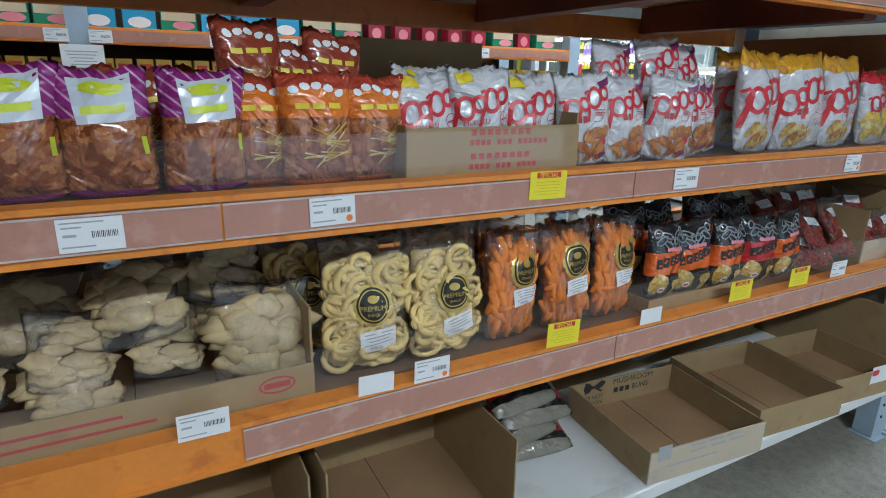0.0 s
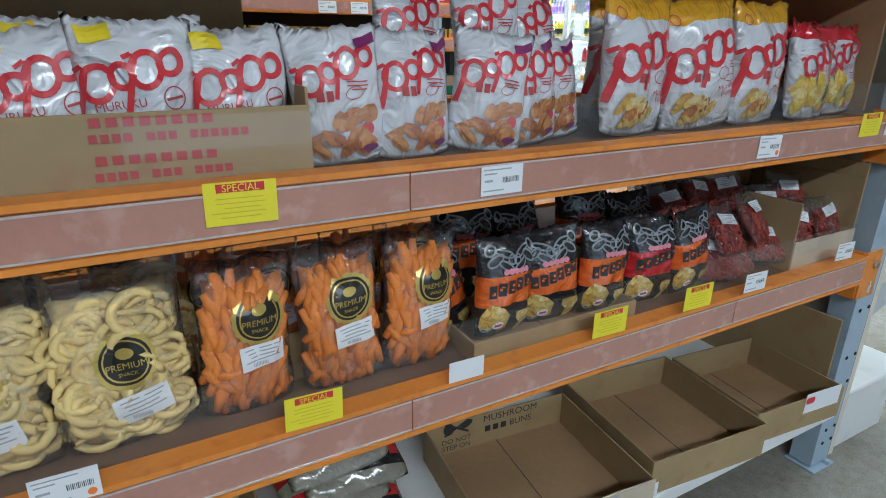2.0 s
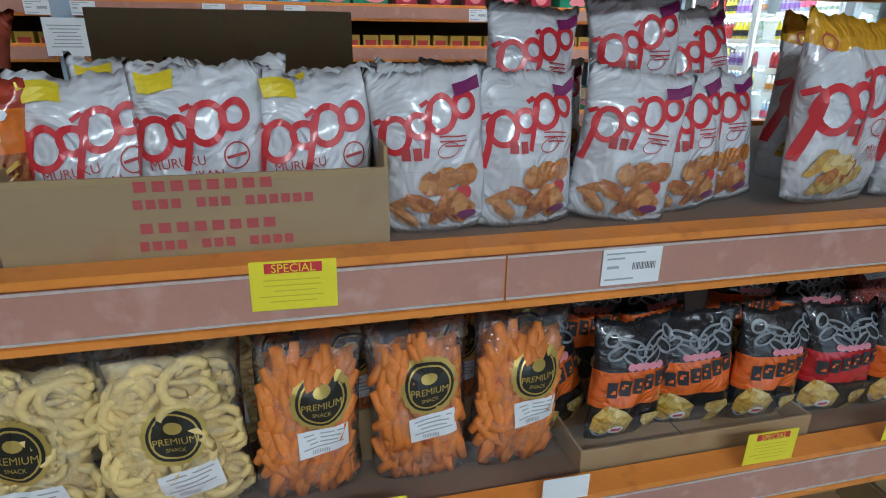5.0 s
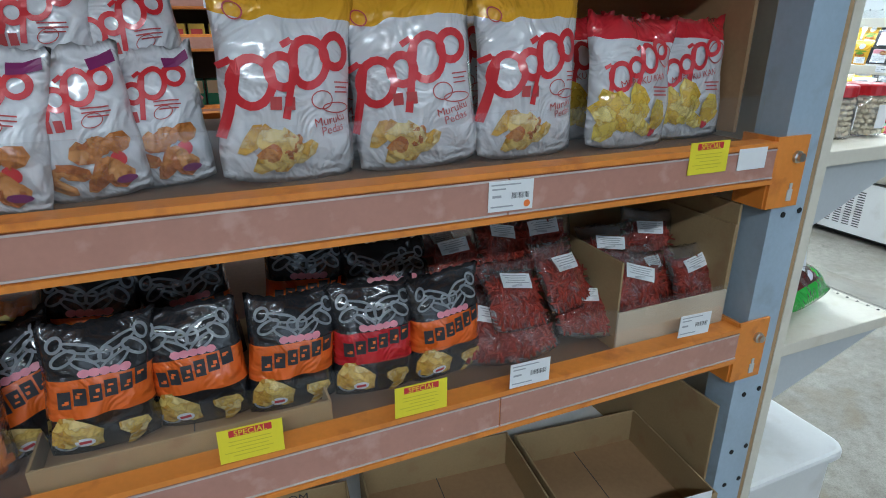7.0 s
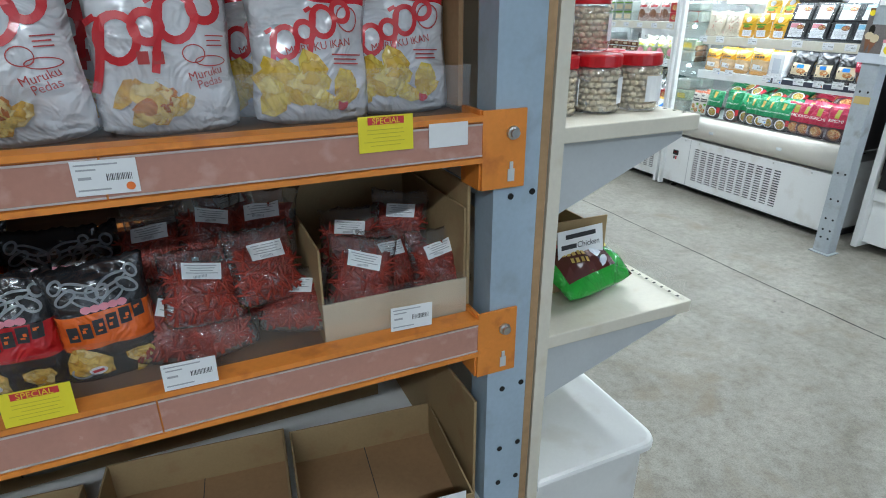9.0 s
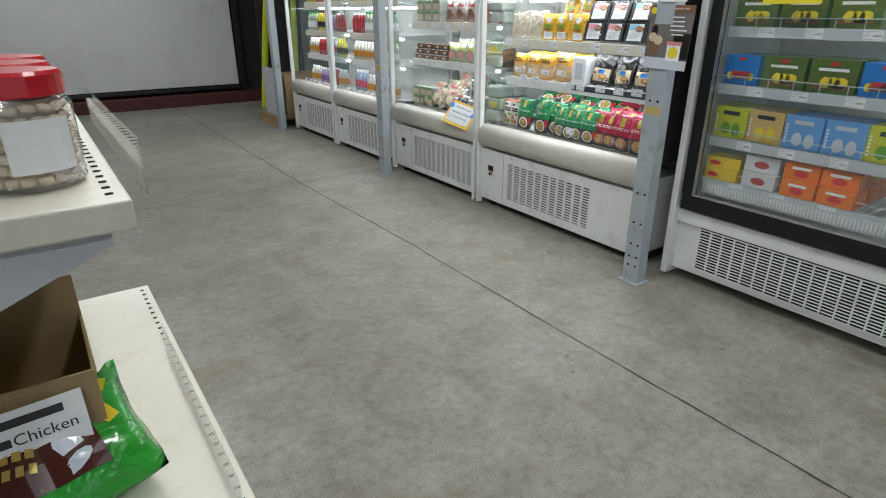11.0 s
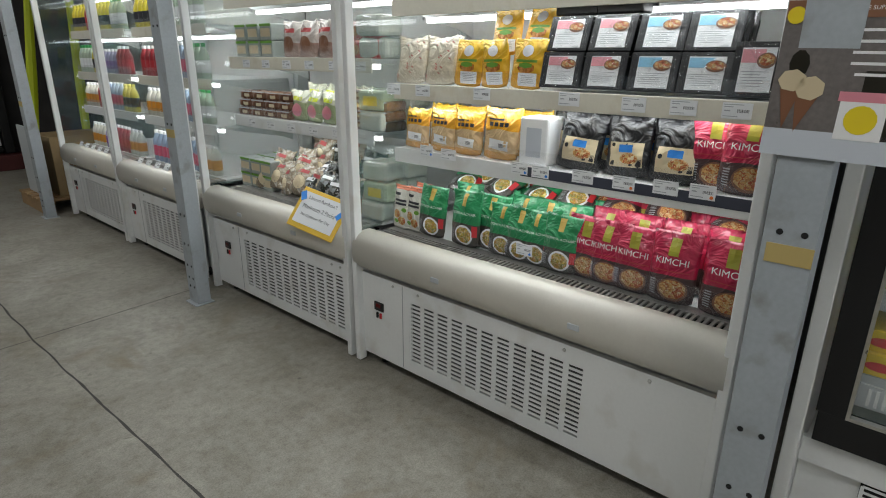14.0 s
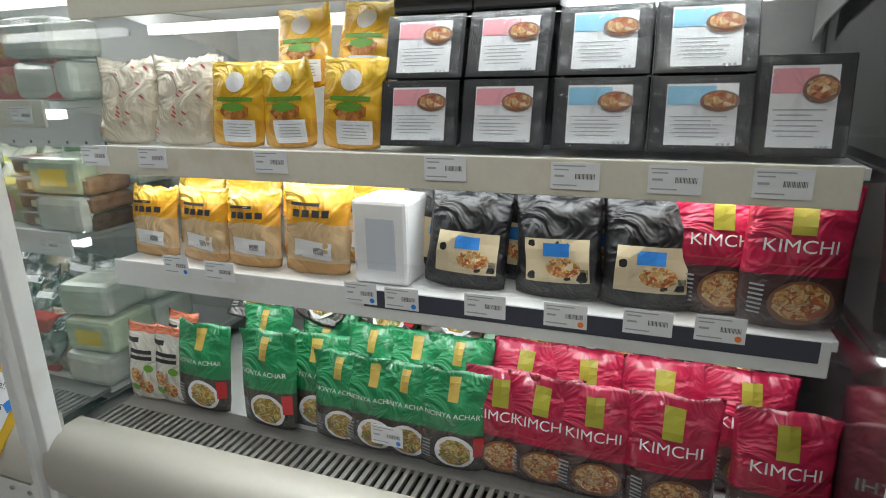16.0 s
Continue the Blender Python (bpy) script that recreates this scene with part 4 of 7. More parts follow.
def chips_at(w, h, seed, n, z0, z1, r):
    rng = random.Random(seed)
    return [disc(rng.uniform(-0.36, 0.30) * w, rng.uniform(z0, z1) * h, r * w * rng.uniform(0.8, 1.25), r * w * rng.uniform(0.4, 0.75), 7, 0.15, rng.uniform(-1.2, 1.2)) for _ in range(n)]


def pr_purple(w, h, f):
    yield "label_print", [rect(0.03 * w, 0.77 * h, 0.62 * w, 0.34 * h, 5, 5, 0.08)], M_SILVER
    yield "brand_print", [disc(0.03 * w, 0.86 * h, 0.24 * w, 0.05 * h, 14)], M_LIME
    yield "name_print", [rect(0.03 * w, 0.70 * h, 0.46 * w, 0.06 * h, 4, 1, 0.08), rect(0.42 * w, 0.42 * h, 0.05 * w, 0.14 * h, 1, 3)], M_LIME


def pr_orange(w, h, f):
    yield "brand_print", [disc(-0.3 * w + 0.15 * w * k, 0.86 * h + 0.008 * math.sin(k), 0.07 * w, 0.035 * h, 8) for k in range(5)], M_WHITEINK
    yield "name_print", [rect(-0.22 * w + 0.22 * w * k, 0.72 * h, 0.17 * w, 0.05 * h, 2, 1) for k in range(3)], M_YELINK
    rng = random.Random(4)
    yield "stick_print", [rect(rng.uniform(-0.1, 0.25) * w, rng.uniform(0.25, 0.55) * h, 0.4 * w, 0.012 * h, 5, 1, rng.uniform(-0.5, 0.9)) for _ in range(16)], M_GOLDCHIP


def pr_white(w, h, f):
    yield "brand_mark", brand_swirl(w, 0.72 * h, 1.1, 0.35), M_REDINK
    yield "name_print", [rect(-0.24 * w + 0.1 * w * k, 0.53 * h, 0.075 * w, 0.075 * h, 2, 2) for k in range(2)] + small_print(0.2 * w, 0.62 * h, 0.3 * w, 3, 0.028 * h, 0.009 * h, 3) + [ring(0.14 * w, 0.54 * h, 0.10 * w, 0.045 * h, 0.008 * w, turn=0.3)], M_PALERED
    yield "chip_picture", chips_at(w, h, 5, 14, 0.13, 0.42, 0.13), M_CHIPINK
    yield "pepper_print", [disc(0.26 * w, 0.27 * h, 0.075 * w, 0.055 * h, 10)], M_REDINK
    yield "corner_print", [rect(0.34 * w, 0.9 * h, 0.24 * w, 0.07 * h, 2, 2, 0.2), disc(0.28 * w, 0.12 * h, 0.10 * w, 0.03 * h, 10)], M_PURPINK


def pr_muruku(w, h, f):
    yield "brand_mark", brand_swirl(w, 0.66 * h, 1.2, 0.3), M_REDINK
    yield "name_print", [text_shape("MURUKU", 0.105 * w, -0.14 * w, 0.45 * h, 0.12), text_shape("IKAN", 0.105 * w, 0.10 * w, 0.385 * h, 0.1), text_shape("FISH MURUKU", 0.05 * w, 0.22 * w, 0.19 * h), ring(0.32 * w, 0.5 * h, 0.1 * w, 0.08 * h, 0.012 * w), rect(0.32 * w, 0.5 * h, 0.15 * w, 0.018 * h, 2, 1, 0.2)] + small_print(0.22 * w, 0.31 * h, 0.34 * w, 3, 0.035 * h, 0.012 * h, 2), M_PALERED
    yield "face_mark", [disc(-0.06 * w, 0.24 * h, 0.13 * w, 0.07 * h, 14)], M_REDINK
    yield "corner_print", [rect(-0.28 * w, 0.91 * h, 0.26 * w, 0.11 * h, 3, 3, 0.15)], M_YELINK


def pr_yellow(w, h, f):
    yield "brand_mark", brand_swirl(w, 0.60 * h, 1.25, 0.35), M_REDINK
    yield "name_print", [rect(-0.16 * w + 0.105 * w * k, 0.42 * h, 0.08 * w, 0.065 * h, 2, 2) for k in range(2)] + [ring(0.2 * w, 0.44 * h, 0.085 * w, 0.05 * h, 0.008 * w), ring(0.32 * w, 0.40 * h, 0.12 * w, 0.03 * h, 0.008 * w)] + small_print(0.36 * w, 0.53 * h, 0.16 * w, 3, 0.025 * h, 0.007 * h) + [text_shape("Muruku", 0.085 * w, 0.27 * w, 0.335 * h, 0.2), text_shape("Pedas", 0.085 * w, 0.29 * w, 0.285 * h, 0.2)], M_PALERED
    yield "chip_picture", chips_at(w, h, 8, 8, 0.12, 0.24, 0.12), M_GOLDCHIP
    yield "pepper_print", chips_at(w * 0.6, h, 9, 4, 0.13, 0.24, 0.12), M_CHIPINK
    yield "seal_print", [ring(-0.36 * w, 0.86 * h, 0.06 * w, 0.045 * h, 0.01 * w)], M_PALERED


def pr_red(w, h, f):
    yield "brand_mark", brand_swirl(w * 0.8, 0.66 * h, 1.15, 0.5), M_REDINK
    yield "name_print", [text_shape("MURUKU IKAN", 0.085 * w, 0.03 * w, 0.53 * h, 0.15), ring(0.30 * w, 0.72 * h, 0.1 * w, 0.09 * h, 0.012 * w)] + small_print(0.26 * w, 0.48 * h, 0.3 * w, 3, 0.03 * h, 0.01 * h), M_PALERED
    yield "chip_picture", chips_at(w, h, 12, 20, 0.16, 0.40, 0.14), printed("yellow_chip_print", [(0.0, (0.78, 0.6, 0.1))], 1.0, 0.0, (-1, 2, ((0.80, 0.62, 0.10), (0.72, 0.48, 0.05), (0.86, 0.72, 0.22))), 42) if "yellow_chip_print" not in MATS else MATS["yellow_chip_print"]
    yield "seal_print", [disc(-0.36 * w, 0.13 * h, 0.075 * w, 0.055 * h, 14), disc(0.22 * w, 0.13 * h, 0.05 * w, 0.04 * h, 12)], M_REDINK


def pr_borneo(w, h, f):
    curls = ((0.13, 0.73, 0.15, 0.045, 0.5), (0.30, 0.79, 0.13, 0.05, -0.6), (0.16, 0.85, 0.17, 0.04, 0.3), (0.36, 0.88, 0.09, 0.045, -0.9), (0.05, 0.79, 0.08, 0.05, 1.0))
    yield "swirl_print", [ring(side * x * w, z * h, rx * w, rz * h, 0.027 * w, 18, side * a) for x, z, rx, rz, a in curls for side in (-1, 1)] + [ring(-0.36 * w, 0.12 * h, 0.1 * w, 0.06 * h, 0.03 * w)], M_SWIRLG
    yield "brand_print", [disc(-0.15 * w + 0.09 * w * k, 0.675 * h, 0.055 * w, 0.03 * h, 8) for k in range(5)], M_PINKINK
    yield "name_print", [rect(-0.34 * w + 0.137 * w * k, 0.53 * h + 0.004 * (k - 2), 0.112 * w, 0.125 * h, 2, 3) for k in range(6)], M_INK
    yield "letter_gap", [rect((-0.34 + 0.02 * (-1) ** k) * w + 0.137 * w * k, (0.53 + 0.018 * (k % 3 - 1)) * h + 0.004 * (k - 2), 0.035 * w, 0.026 * h, 1, 1) for k in range(6)] + [rect(-0.34 * w + 0.137 * w * k, (0.505 + 0.05 * (k % 2)) * h + 0.004 * (k - 2), 0.045 * w, 0.014 * h, 1, 1) for k in range(6)], M_ORINK
    yield "chip_picture", chips_at(w, h, 15, 6, 0.12, 0.26, 0.17), M_GOLDCHIP
    yield "seal_print", [disc(-0.2 * w, 0.14 * h, 0.09 * w, 0.045 * h, 12)], M_WHITEINK
    yield "tick_print", [rect(-0.2 * w, 0.14 * h, 0.11 * w, 0.03 * h, 2, 1, 0.1)], M_REDINK


K = {}
K["purple"] = [proto(snack_bag("cracker_bag", "purple and silver crisp bag showing brown crackers", 0.145, 0.205, 0.075, M_PURPLE, s, pr_purple, "purple cracker bags")) for s in (1, 2)]
K["orange"] = [proto(snack_bag("snack_bag", "orange and red bag of spiced fish snack", 0.145, 0.205, 0.07, M_ORBAG, s, pr_orange, "orange snack bags")) for s in (3, 4)]
K["darkor"] = [proto(snack_bag("snack_bag", "red-brown bag of fish snack in the back row", 0.13, 0.205, 0.06, M_DARKOR, 5, pr_orange, "red-brown snack bags"))]
K["muruku"] = [proto(snack_bag("snack_bag", "white snack bag with red swirl mark standing in a carton", 0.155, 0.20, 0.06, M_WBAG, s, pr_muruku, "white snack bags in the carton")) for s in (6, 7)]
K["white"] = [proto(snack_bag("snack_bag", "white snack bag with red swirl and orange chip picture", 0.155, 0.21, 0.07, M_WBAG, s, pr_white, "white chip bags")) for s in (8, 9, 10)]
K["yellow"] = [proto(snack_bag("snack_bag", "large white snack bag with yellow top and red swirl", 0.205, 0.268, 0.085, M_YBAG, s, pr_yellow, "large yellow-topped bags")) for s in (11, 12)]
K["red"] = [proto(snack_bag("snack_bag", "white snack bag with red top and yellow chip picture", 0.20, 0.225, 0.07, M_RBAG, s, pr_red, "red-topped chip bags")) for s in (13, 14)]
K["borneo"] = [proto(snack_bag("potato_chip_bag", "black foil chip bag with orange band and grey swirls", 0.16, 0.215, 0.075, M_BORNEO, s, pr_borneo, "black and orange chip bags")) for s in (15, 16)]
K["borneor"] = [proto(snack_bag("potato_chip_bag", "black foil chip bag with red band and gold swirls", 0.16, 0.215, 0.075, M_BORNEOR, 17, pr_borneo, "black and orange chip bags"))]

# ---- clear bags with their contents ----
M_RINGS = grainy("ring_cracker", (0.82, 0.62, 0.25), 0.6, amount=0.18, scale=20, fine=200, bump=0.3, vary=0.05)
M_STICKS = grainy("orange_stick", (0.80, 0.25, 0.045), 0.5, amount=0.22, scale=18, fine=200, bump=0.3)
M_JERKY = grainy("red_strip", (0.34, 0.036, 0.018), 0.45, amount=0.35, scale=25, fine=200, bump=0.3)
M_PUFF = grainy("pale_cracker", (0.62, 0.47, 0.25), 0.6, amount=0.2, scale=14, fine=120, bump=0.4)
M_BADGE = base("dark_badge", (0.02, 0.018, 0.012), 0.3)[0]


def badge(root, f, cx, cz, r):
    part("badge_edge", on_surface(f, [disc(cx, cz, r * 1.0, r * 1.0, 36, 0.07)], 0.0016), M_GOLD, root)
    bd = part("badge", on_surface(f, [disc(cx, cz, r * 0.88, r * 0.88, 24)], 0.0026), M_BADGE, root, "round black and gold badge")
    part("badge_print", on_surface(f, [ring(cx, cz, r * 0.78, r * 0.78, r * 0.06, 24), disc(cx, cz + r * 0.3, r * 0.3, r * 0.2, 12), text_shape("PREMIUM", r * 0.34, cx, cz - r * 0.15, 0, 1.0), text_shape("SNACK", r * 0.2, cx, cz - r * 0.46)], 0.0034), M_GOLD, bd)


def white_label(root, f, cx, cz, w, h, turn=0.0, seed=0):
    lb = part("label", on_surface(f, [rect(cx, cz, w, h, 4, 4, turn)], 0.002), M_PAPER, root, "white printed label")
    rows = [rect(cx, cz + h * (0.34 - 0.16 * i), w * (0.8 - 0.12 * (i % 3)), h * 0.05, 3, 1, turn) for i in range(4)]
    rows += [rect(cx - w * 0.22 + w * 0.035 * i, cz - h * 0.33, w * 0.018, h * 0.16, 1, 1, turn) for i in range(10)]
    part("label_print", on_surface(f, rows, 0.003), M_GREYINK, lb)


def inside(rng, f, w, h, z0=0.08, z1=0.86):
    x, z = rng.uniform(-0.42, 0.42) * w, rng.uniform(z0, z1) * h
    return x, z, max(0.0, f(x, z))


def clear_bag(name, label, group, w, h, d, seed, fill, mat, badge_at=None, label_at=None, core=0.0):
    root = thing(name, label, "snack bag", None, group)
    bm, f = bag_mesh(w, h, d, seed, 14, 18)
    part("film", bm, M_CLEAR, root, "clear crinkled plastic film", smooth=True)
    c = bmesh.new()
    fill(c, random.Random(seed), f, w, h)
    tagged(part("snack_filling", c, mat, root, smooth=True), kind="stuff")
    if core:
        k = bag_mesh(w * 0.80, h * core, d * 0.76, seed, 10, 12, 0.12)[0]
        bmesh.ops.translate(k, verts=k.verts, vec=(0, 0.002, 0.012))
        part("filling_core", k, mat, root, smooth=True)
    if badge_at:
        badge(root, f, badge_at[0] * w, badge_at[1] * h, badge_at[2] * w)
    if label_at:
        white_label(root, f, label_at[0] * w, label_at[1] * h, label_at[2] * w, label_at[3] * h, label_at[4])
    return root


def fill_rings(c, rng, f, w, h):
    for k in range(74):
        x, z, t = inside(rng, f, w * 0.92, h, 0.10, 0.80)
        R = rng.uniform(0.018, 0.032)
        y = -max(0, t - 0.012) * rng.choice((0.92, 0.9, 0.5, 0.0))
        x = max(-w / 2 + R + 0.006, min(w / 2 - R - 0.006, x))
        a, b = rng.uniform(-0.45, 0.45), rng.uniform(-0.45, 0.45)
        ex, ez = rng.uniform(0.75, 1.1), rng.uniform(0.6, 1.1)
        pts = []
        for i in range(13):
            q = 2 * math.pi * i / 12
            px, pz = R * ex * math.cos(q), R * ez * math.sin(q)
            pts.append((x + px, y + px * a + pz * b, z + pz))
        tube(c, pts, rng.uniform(0.0065, 0.0088), 6)
        if k % 2 == 0:
            tube(c, [(x - R * 0.9, y - 0.002, z + rng.uniform(-0.01, 0.01)), (x, y - 0.005, z + 0.003), (x + R * 0.9, y - 0.001, z + rng.uniform(-0.01, 0.01))], 0.0048, 6)


def fill_sticks(c, rng, f, w, h):
    for k in range(130):
        x, z, t = inside(rng, f, w * 0.88, h, 0.08, 0.82)
        y = -max(0, t - 0.010) * rng.choice((0.97, 0.92, 0.7))
        L, a = rng.uniform(0.025, 0.042), rng.gauss(1.45, 0.5)
        dx, dz = L * math.cos(a), L * math.sin(a)
        dx *= 0.7
        x = max(-w / 2 + 0.022, min(w / 2 - 0.022, x))
        z = max(L + 0.010, z)
        tube(c, [(x - dx, y + 0.004, z - dz), (x - dx * 0.3, y - 0.001, z - dz * 0.3), (x + dx * 0.4, y - 0.001, z + dz * 0.4), (x + dx, y + 0.005, z + dz)], 0.0098, 7)


def fill_jerky(c, rng, f, w, h):
    for k in range(150):
        x, z, t = inside(rng, f, w * 0.9, h, 0.08, 0.66)
        y = -max(0, t - 0.003) * rng.choice((0.97, 0.9, 0.4))
        L, a = rng.uniform(0.012, 0.024), rng.uniform(0, 3.14)
        dx, dz = L * math.cos(a), L * math.sin(a)
        x = max(-w / 2 + 0.022, min(w / 2 - 0.022, x))
        z = max(L + 0.004, z)
        tube(c, [(x - dx, y, z - dz), (x, y - 0.002, z), (x + dx, y, z + dz)], 0.0028, 5)


def fill_puffs(c, rng, f, w, h):
    for k in range(34):
        x, z, t = inside(rng, f, w * 0.82, h, 0.14, 0.80)
        blob(c, (x, -max(0, t - 0.016) * rng.choice((0.9, 0.7, 0.2)), z), rng.uniform(0.022, 0.034), k, rng.uniform(0.9, 1.5), 0.4, rng.uniform(0.5, 1.0), 2, 0.55)


K["rings"] = [proto(clear_bag("cracker_bag", "clear bag of pale ring crackers with black and gold badge", "clear bags of ring crackers", 0.20, 0.30, 0.095, s, fill_rings, M_RINGS, (0.02, 0.52, 0.22), (0.08, 0.26, 0.42, 0.16, 0.12), 0.8)) for s in (21, 22)]
K["sticks"] = [proto(clear_bag("snack_stick_bag", "clear bag of orange snack sticks with round badge", "clear bags of orange sticks", 0.165, 0.285, 0.085, s, fill_sticks, M_STICKS, (0.1, 0.66, 0.28), (0.12, 0.42, 0.48, 0.15, 0.06), 0.82)) for s in (23, 24)]
K["jerky"] = [proto(clear_bag("dried_meat_pack", "clear packet of red dried strips with a white label", "clear packets of red strips", 0.14, 0.145, 0.045, s, fill_jerky, M_JERKY, None, (0.02, 0.66, 0.5, 0.22, 0.15 * (s - 26)), 0.68)) for s in (25, 26, 27)]
K["puffs"] = [proto(clear_bag("cracker_bag", "clear bag of pale puffed fish crackers", "clear bags of puffed crackers", 0.175, 0.2, 0.085, s, fill_puffs, M_PUFF)) for s in (28, 29)]

# upper level, left to right
R1 = B1 - 0.013
for i, (x, y, s) in enumerate(((-0.30, 1.05, 1), (-0.135, 1.03, 1.0), (-0.004, 1.03, 0.98), (0.138, 1.03, 0.98))):
    put(K["purple"][i % 2], x, y, R1, (-4, 3, -5, 4)[i], 4, 0, s)
for i, (x, y, s, k) in enumerate(((0.245, 1.06, 0.95, "orange"), (0.335, 1.025, 0.98, "orange"), (0.455, 1.04, 0.96, "orange"))):
    put(K[k][i % 2], x, y, R1, (8, -3, 10)[i], 3, 0, s)
for i, (x, y, z, r) in enumerate(((0.25, 1.125, R1 + 0.09, -3), (0.325, 1.14, R1 + 0.055, 2), (0.395, 1.135, R1 + 0.075, 5), (0.18, 1.3, R1, 2), (0.05, 1.16, R1, -2), (-0.12, 1.17, R1, 3))):
    put(K["darkor"][0], x, y, z, 4 - i, 8, r, 1.0)
for i, (x, y, z, r) in enumerate(((0.578, 1.05, R1 + 0.008, -2), (0.693, 1.035, R1 + 0.016, 2), (0.832, 1.045, R1 + 0.008, 0), (0.60, 1.13, R1 + 0.018, 4), (0.73, 1.14, R1 + 0.018, -3), (0.86, 1.13, R1 + 0.008, -2))):
    put(K["muruku"][i % 2], x, y, z, (4, -3, 2)[i % 3], 6, r, 1.0)
for i, (x, y, z, rz, r, s) in enumerate(((0.985, 1.03, R1, -3, -2, 1), (1.115, 1.03, R1, 4, 1, 1), (1.25, 1.025, R1, -6, 6, 1), (1.375, 1.05, R1, 3, -3, 0.96), (1.465, 1.09, R1, -3, -4, 0.95),
        (1.15, 1.135, R1 + 0.085, 5, 3, 1), (1.335, 1.14, R1 + 0.10, -4, -2, 1), (1.46, 1.145, R1 + 0.088, 4, -7, 1), (1.0, 1.19, R1, 3, 2, 1), (1.25, 1.29, R1, 0, 0, 1), (1.1, 1.30, R1, 0, 0, 1))):
    put(K["white"][i % 3], x, y, z, rz * 1.6, (4, 8, 6)[i % 3], r * 1.3, s)
for i, (x, y, z, rz, r) in enumerate(((1.64, 1.045, R1, 6, 3), (1.86, 1.05, R1, -6, -3), (2.065, 1.05, R1, 3, 1), (1.72, 1.17, R1, -4, 4), (1.96, 1.18, R1, 5, -2))):
    put(K["yellow"][i % 2], x, y, z, rz * 1.5, 5, r * 1.4, 1.06)
for i, (x, y, z, rz, r) in enumerate(((2.295, 1.05, R1, 4, 3), (2.465, 1.085, R1, -5, 1), (2.25, 1.17, R1, -3, -3), (2.43, 1.19, R1, 3, 3))):
    put(K["red"][i % 2], x, y, z, rz, 6, r, 1.08)
# middle level
R2 = B2 - 0.013
for i, (x, y, z, rz, r) in enumerate(((0.425, 1.035, R2, -4, 2), (0.62, 1.03, R2, 4, -3), (0.43, 1.18, R2, 3, 0), (0.64, 1.18, R2, -3, 2), (0.33, 1.19, R2, 2, 3))):
    put(K["rings"][i % 2], x, y, z, rz, 6, r, (1.0 if i < 2 else 0.96))
for i, (x, y, z, rz, r) in enumerate(((0.793, 1.03, R2, 3, 1), (0.967, 1.03, R2, -4, -3), (1.115, 1.03, R2, 4, 2), (0.86, 1.16, R2, -2, -2), (1.03, 1.17, R2, 4, 3), (1.16, 1.17, R2, 0, 0), (0.75, 1.2, R2, 3, -3))):
    put(K["sticks"][i % 2], x, y, z, rz, 4, r, 0.97 if i < 3 else 0.93)
for i, (x, y, z, rz, r) in enumerate(((1.315, 1.03, R2 + 0.02, 5, 2), (1.465, 1.05, R2 + 0.01, -4, -2), (1.605, 1.04, R2 + 0.005, 3, 2), (1.905, 1.035, R2, 4, -1),
        (1.29, 1.16, R2 + 0.055, -3, 2), (1.47, 1.17, R2 + 0.045, 3, -3), (1.655, 1.18, R2 + 0.05, -3, 2), (1.80, 1.17, R2 + 0.02, 2, 3), (1.23, 1.10, R2, 9, -8))):
    put(K["borneo"][i % 2], x, y, z, rz * 1.8, 10 if i > 3 else 5, r * 1.8, 1.0)
put(K["borneor"][0], 1.755, 1.035, R2, -3, 5, 1)
put(K["borneor"][0], 1.86, 1.18, R2 + 0.01, 4, 9, -3)
rngj = random.Random(5)
for i, (x, y, z, t) in enumerate(((2.06, 1.01, R2 + 0.075, 40), (2.185, 1.02, R2 + 0.09, 35), (2.18, 1.14, R2 + 0.13, 30), (2.09, 1.15, R2 + 0.14, 32), (1.985, 1.14, R2 + 0.12, 40), (2.085, 0.995, R2 + 0.015, 42), (1.99, 1.01, R2 + 0.01, 36),
        (2.205, 1.0, R2 + 0.03, 45), (2.13, 1.09, R2 + 0.02, 50), (2.05, 1.13, R2 + 0.06, 45), (2.0, 1.25, R2 + 0.10, 35), (2.15, 1.26, R2 + 0.13, 35),
        (2.345, 1.01, R2 + 0.045, 30), (2.435, 1.04, R2 + 0.05, 32), (2.535, 1.015, R2 + 0.045, 28), (2.36, 1.11, R2 + 0.08, 35), (2.47, 1.13, R2 + 0.10, 30), (2.40, 1.02, R2 + 0.015, 60), (2.50, 1.05, R2 + 0.015, 60))):
    put(K["jerky"][i % 3], x, y, z, rngj.uniform(-22, 22), t, rngj.uniform(-9, 9), rngj.uniform(0.92, 1.05))
for i, (x, y, z, rz, t, r, s) in enumerate(((-0.115, 1.05, R2 + 0.075, 8, 45, 10, 0.8), (0.01, 1.08, R2 + 0.13, -8, 40, -12, 0.9), (0.04, 1.06, R2 + 0.06, 5, 45, 8, 0.75), (-0.10, 1.03, R2 + 0.012, 12, 40, -6, 0.8), (0.16, 1.14, R2 + 0.16, 10, 35, 14, 0.9),
        (0.205, 1.04, R2 + 0.008, -6, 8, 3, 1.08), (-0.28, 1.06, R2 + 0.05, 5, 40, -9, 0.9), (-0.2, 1.16, R2 + 0.08, -9, 35, 5, 0.95), (0.06, 1.2, R2 + 0.06, 3, 20, 5, 1.0))):
    put(K["puffs"][i % 2], x, y, z, rz, t, r, s)

# ---- cartons ----


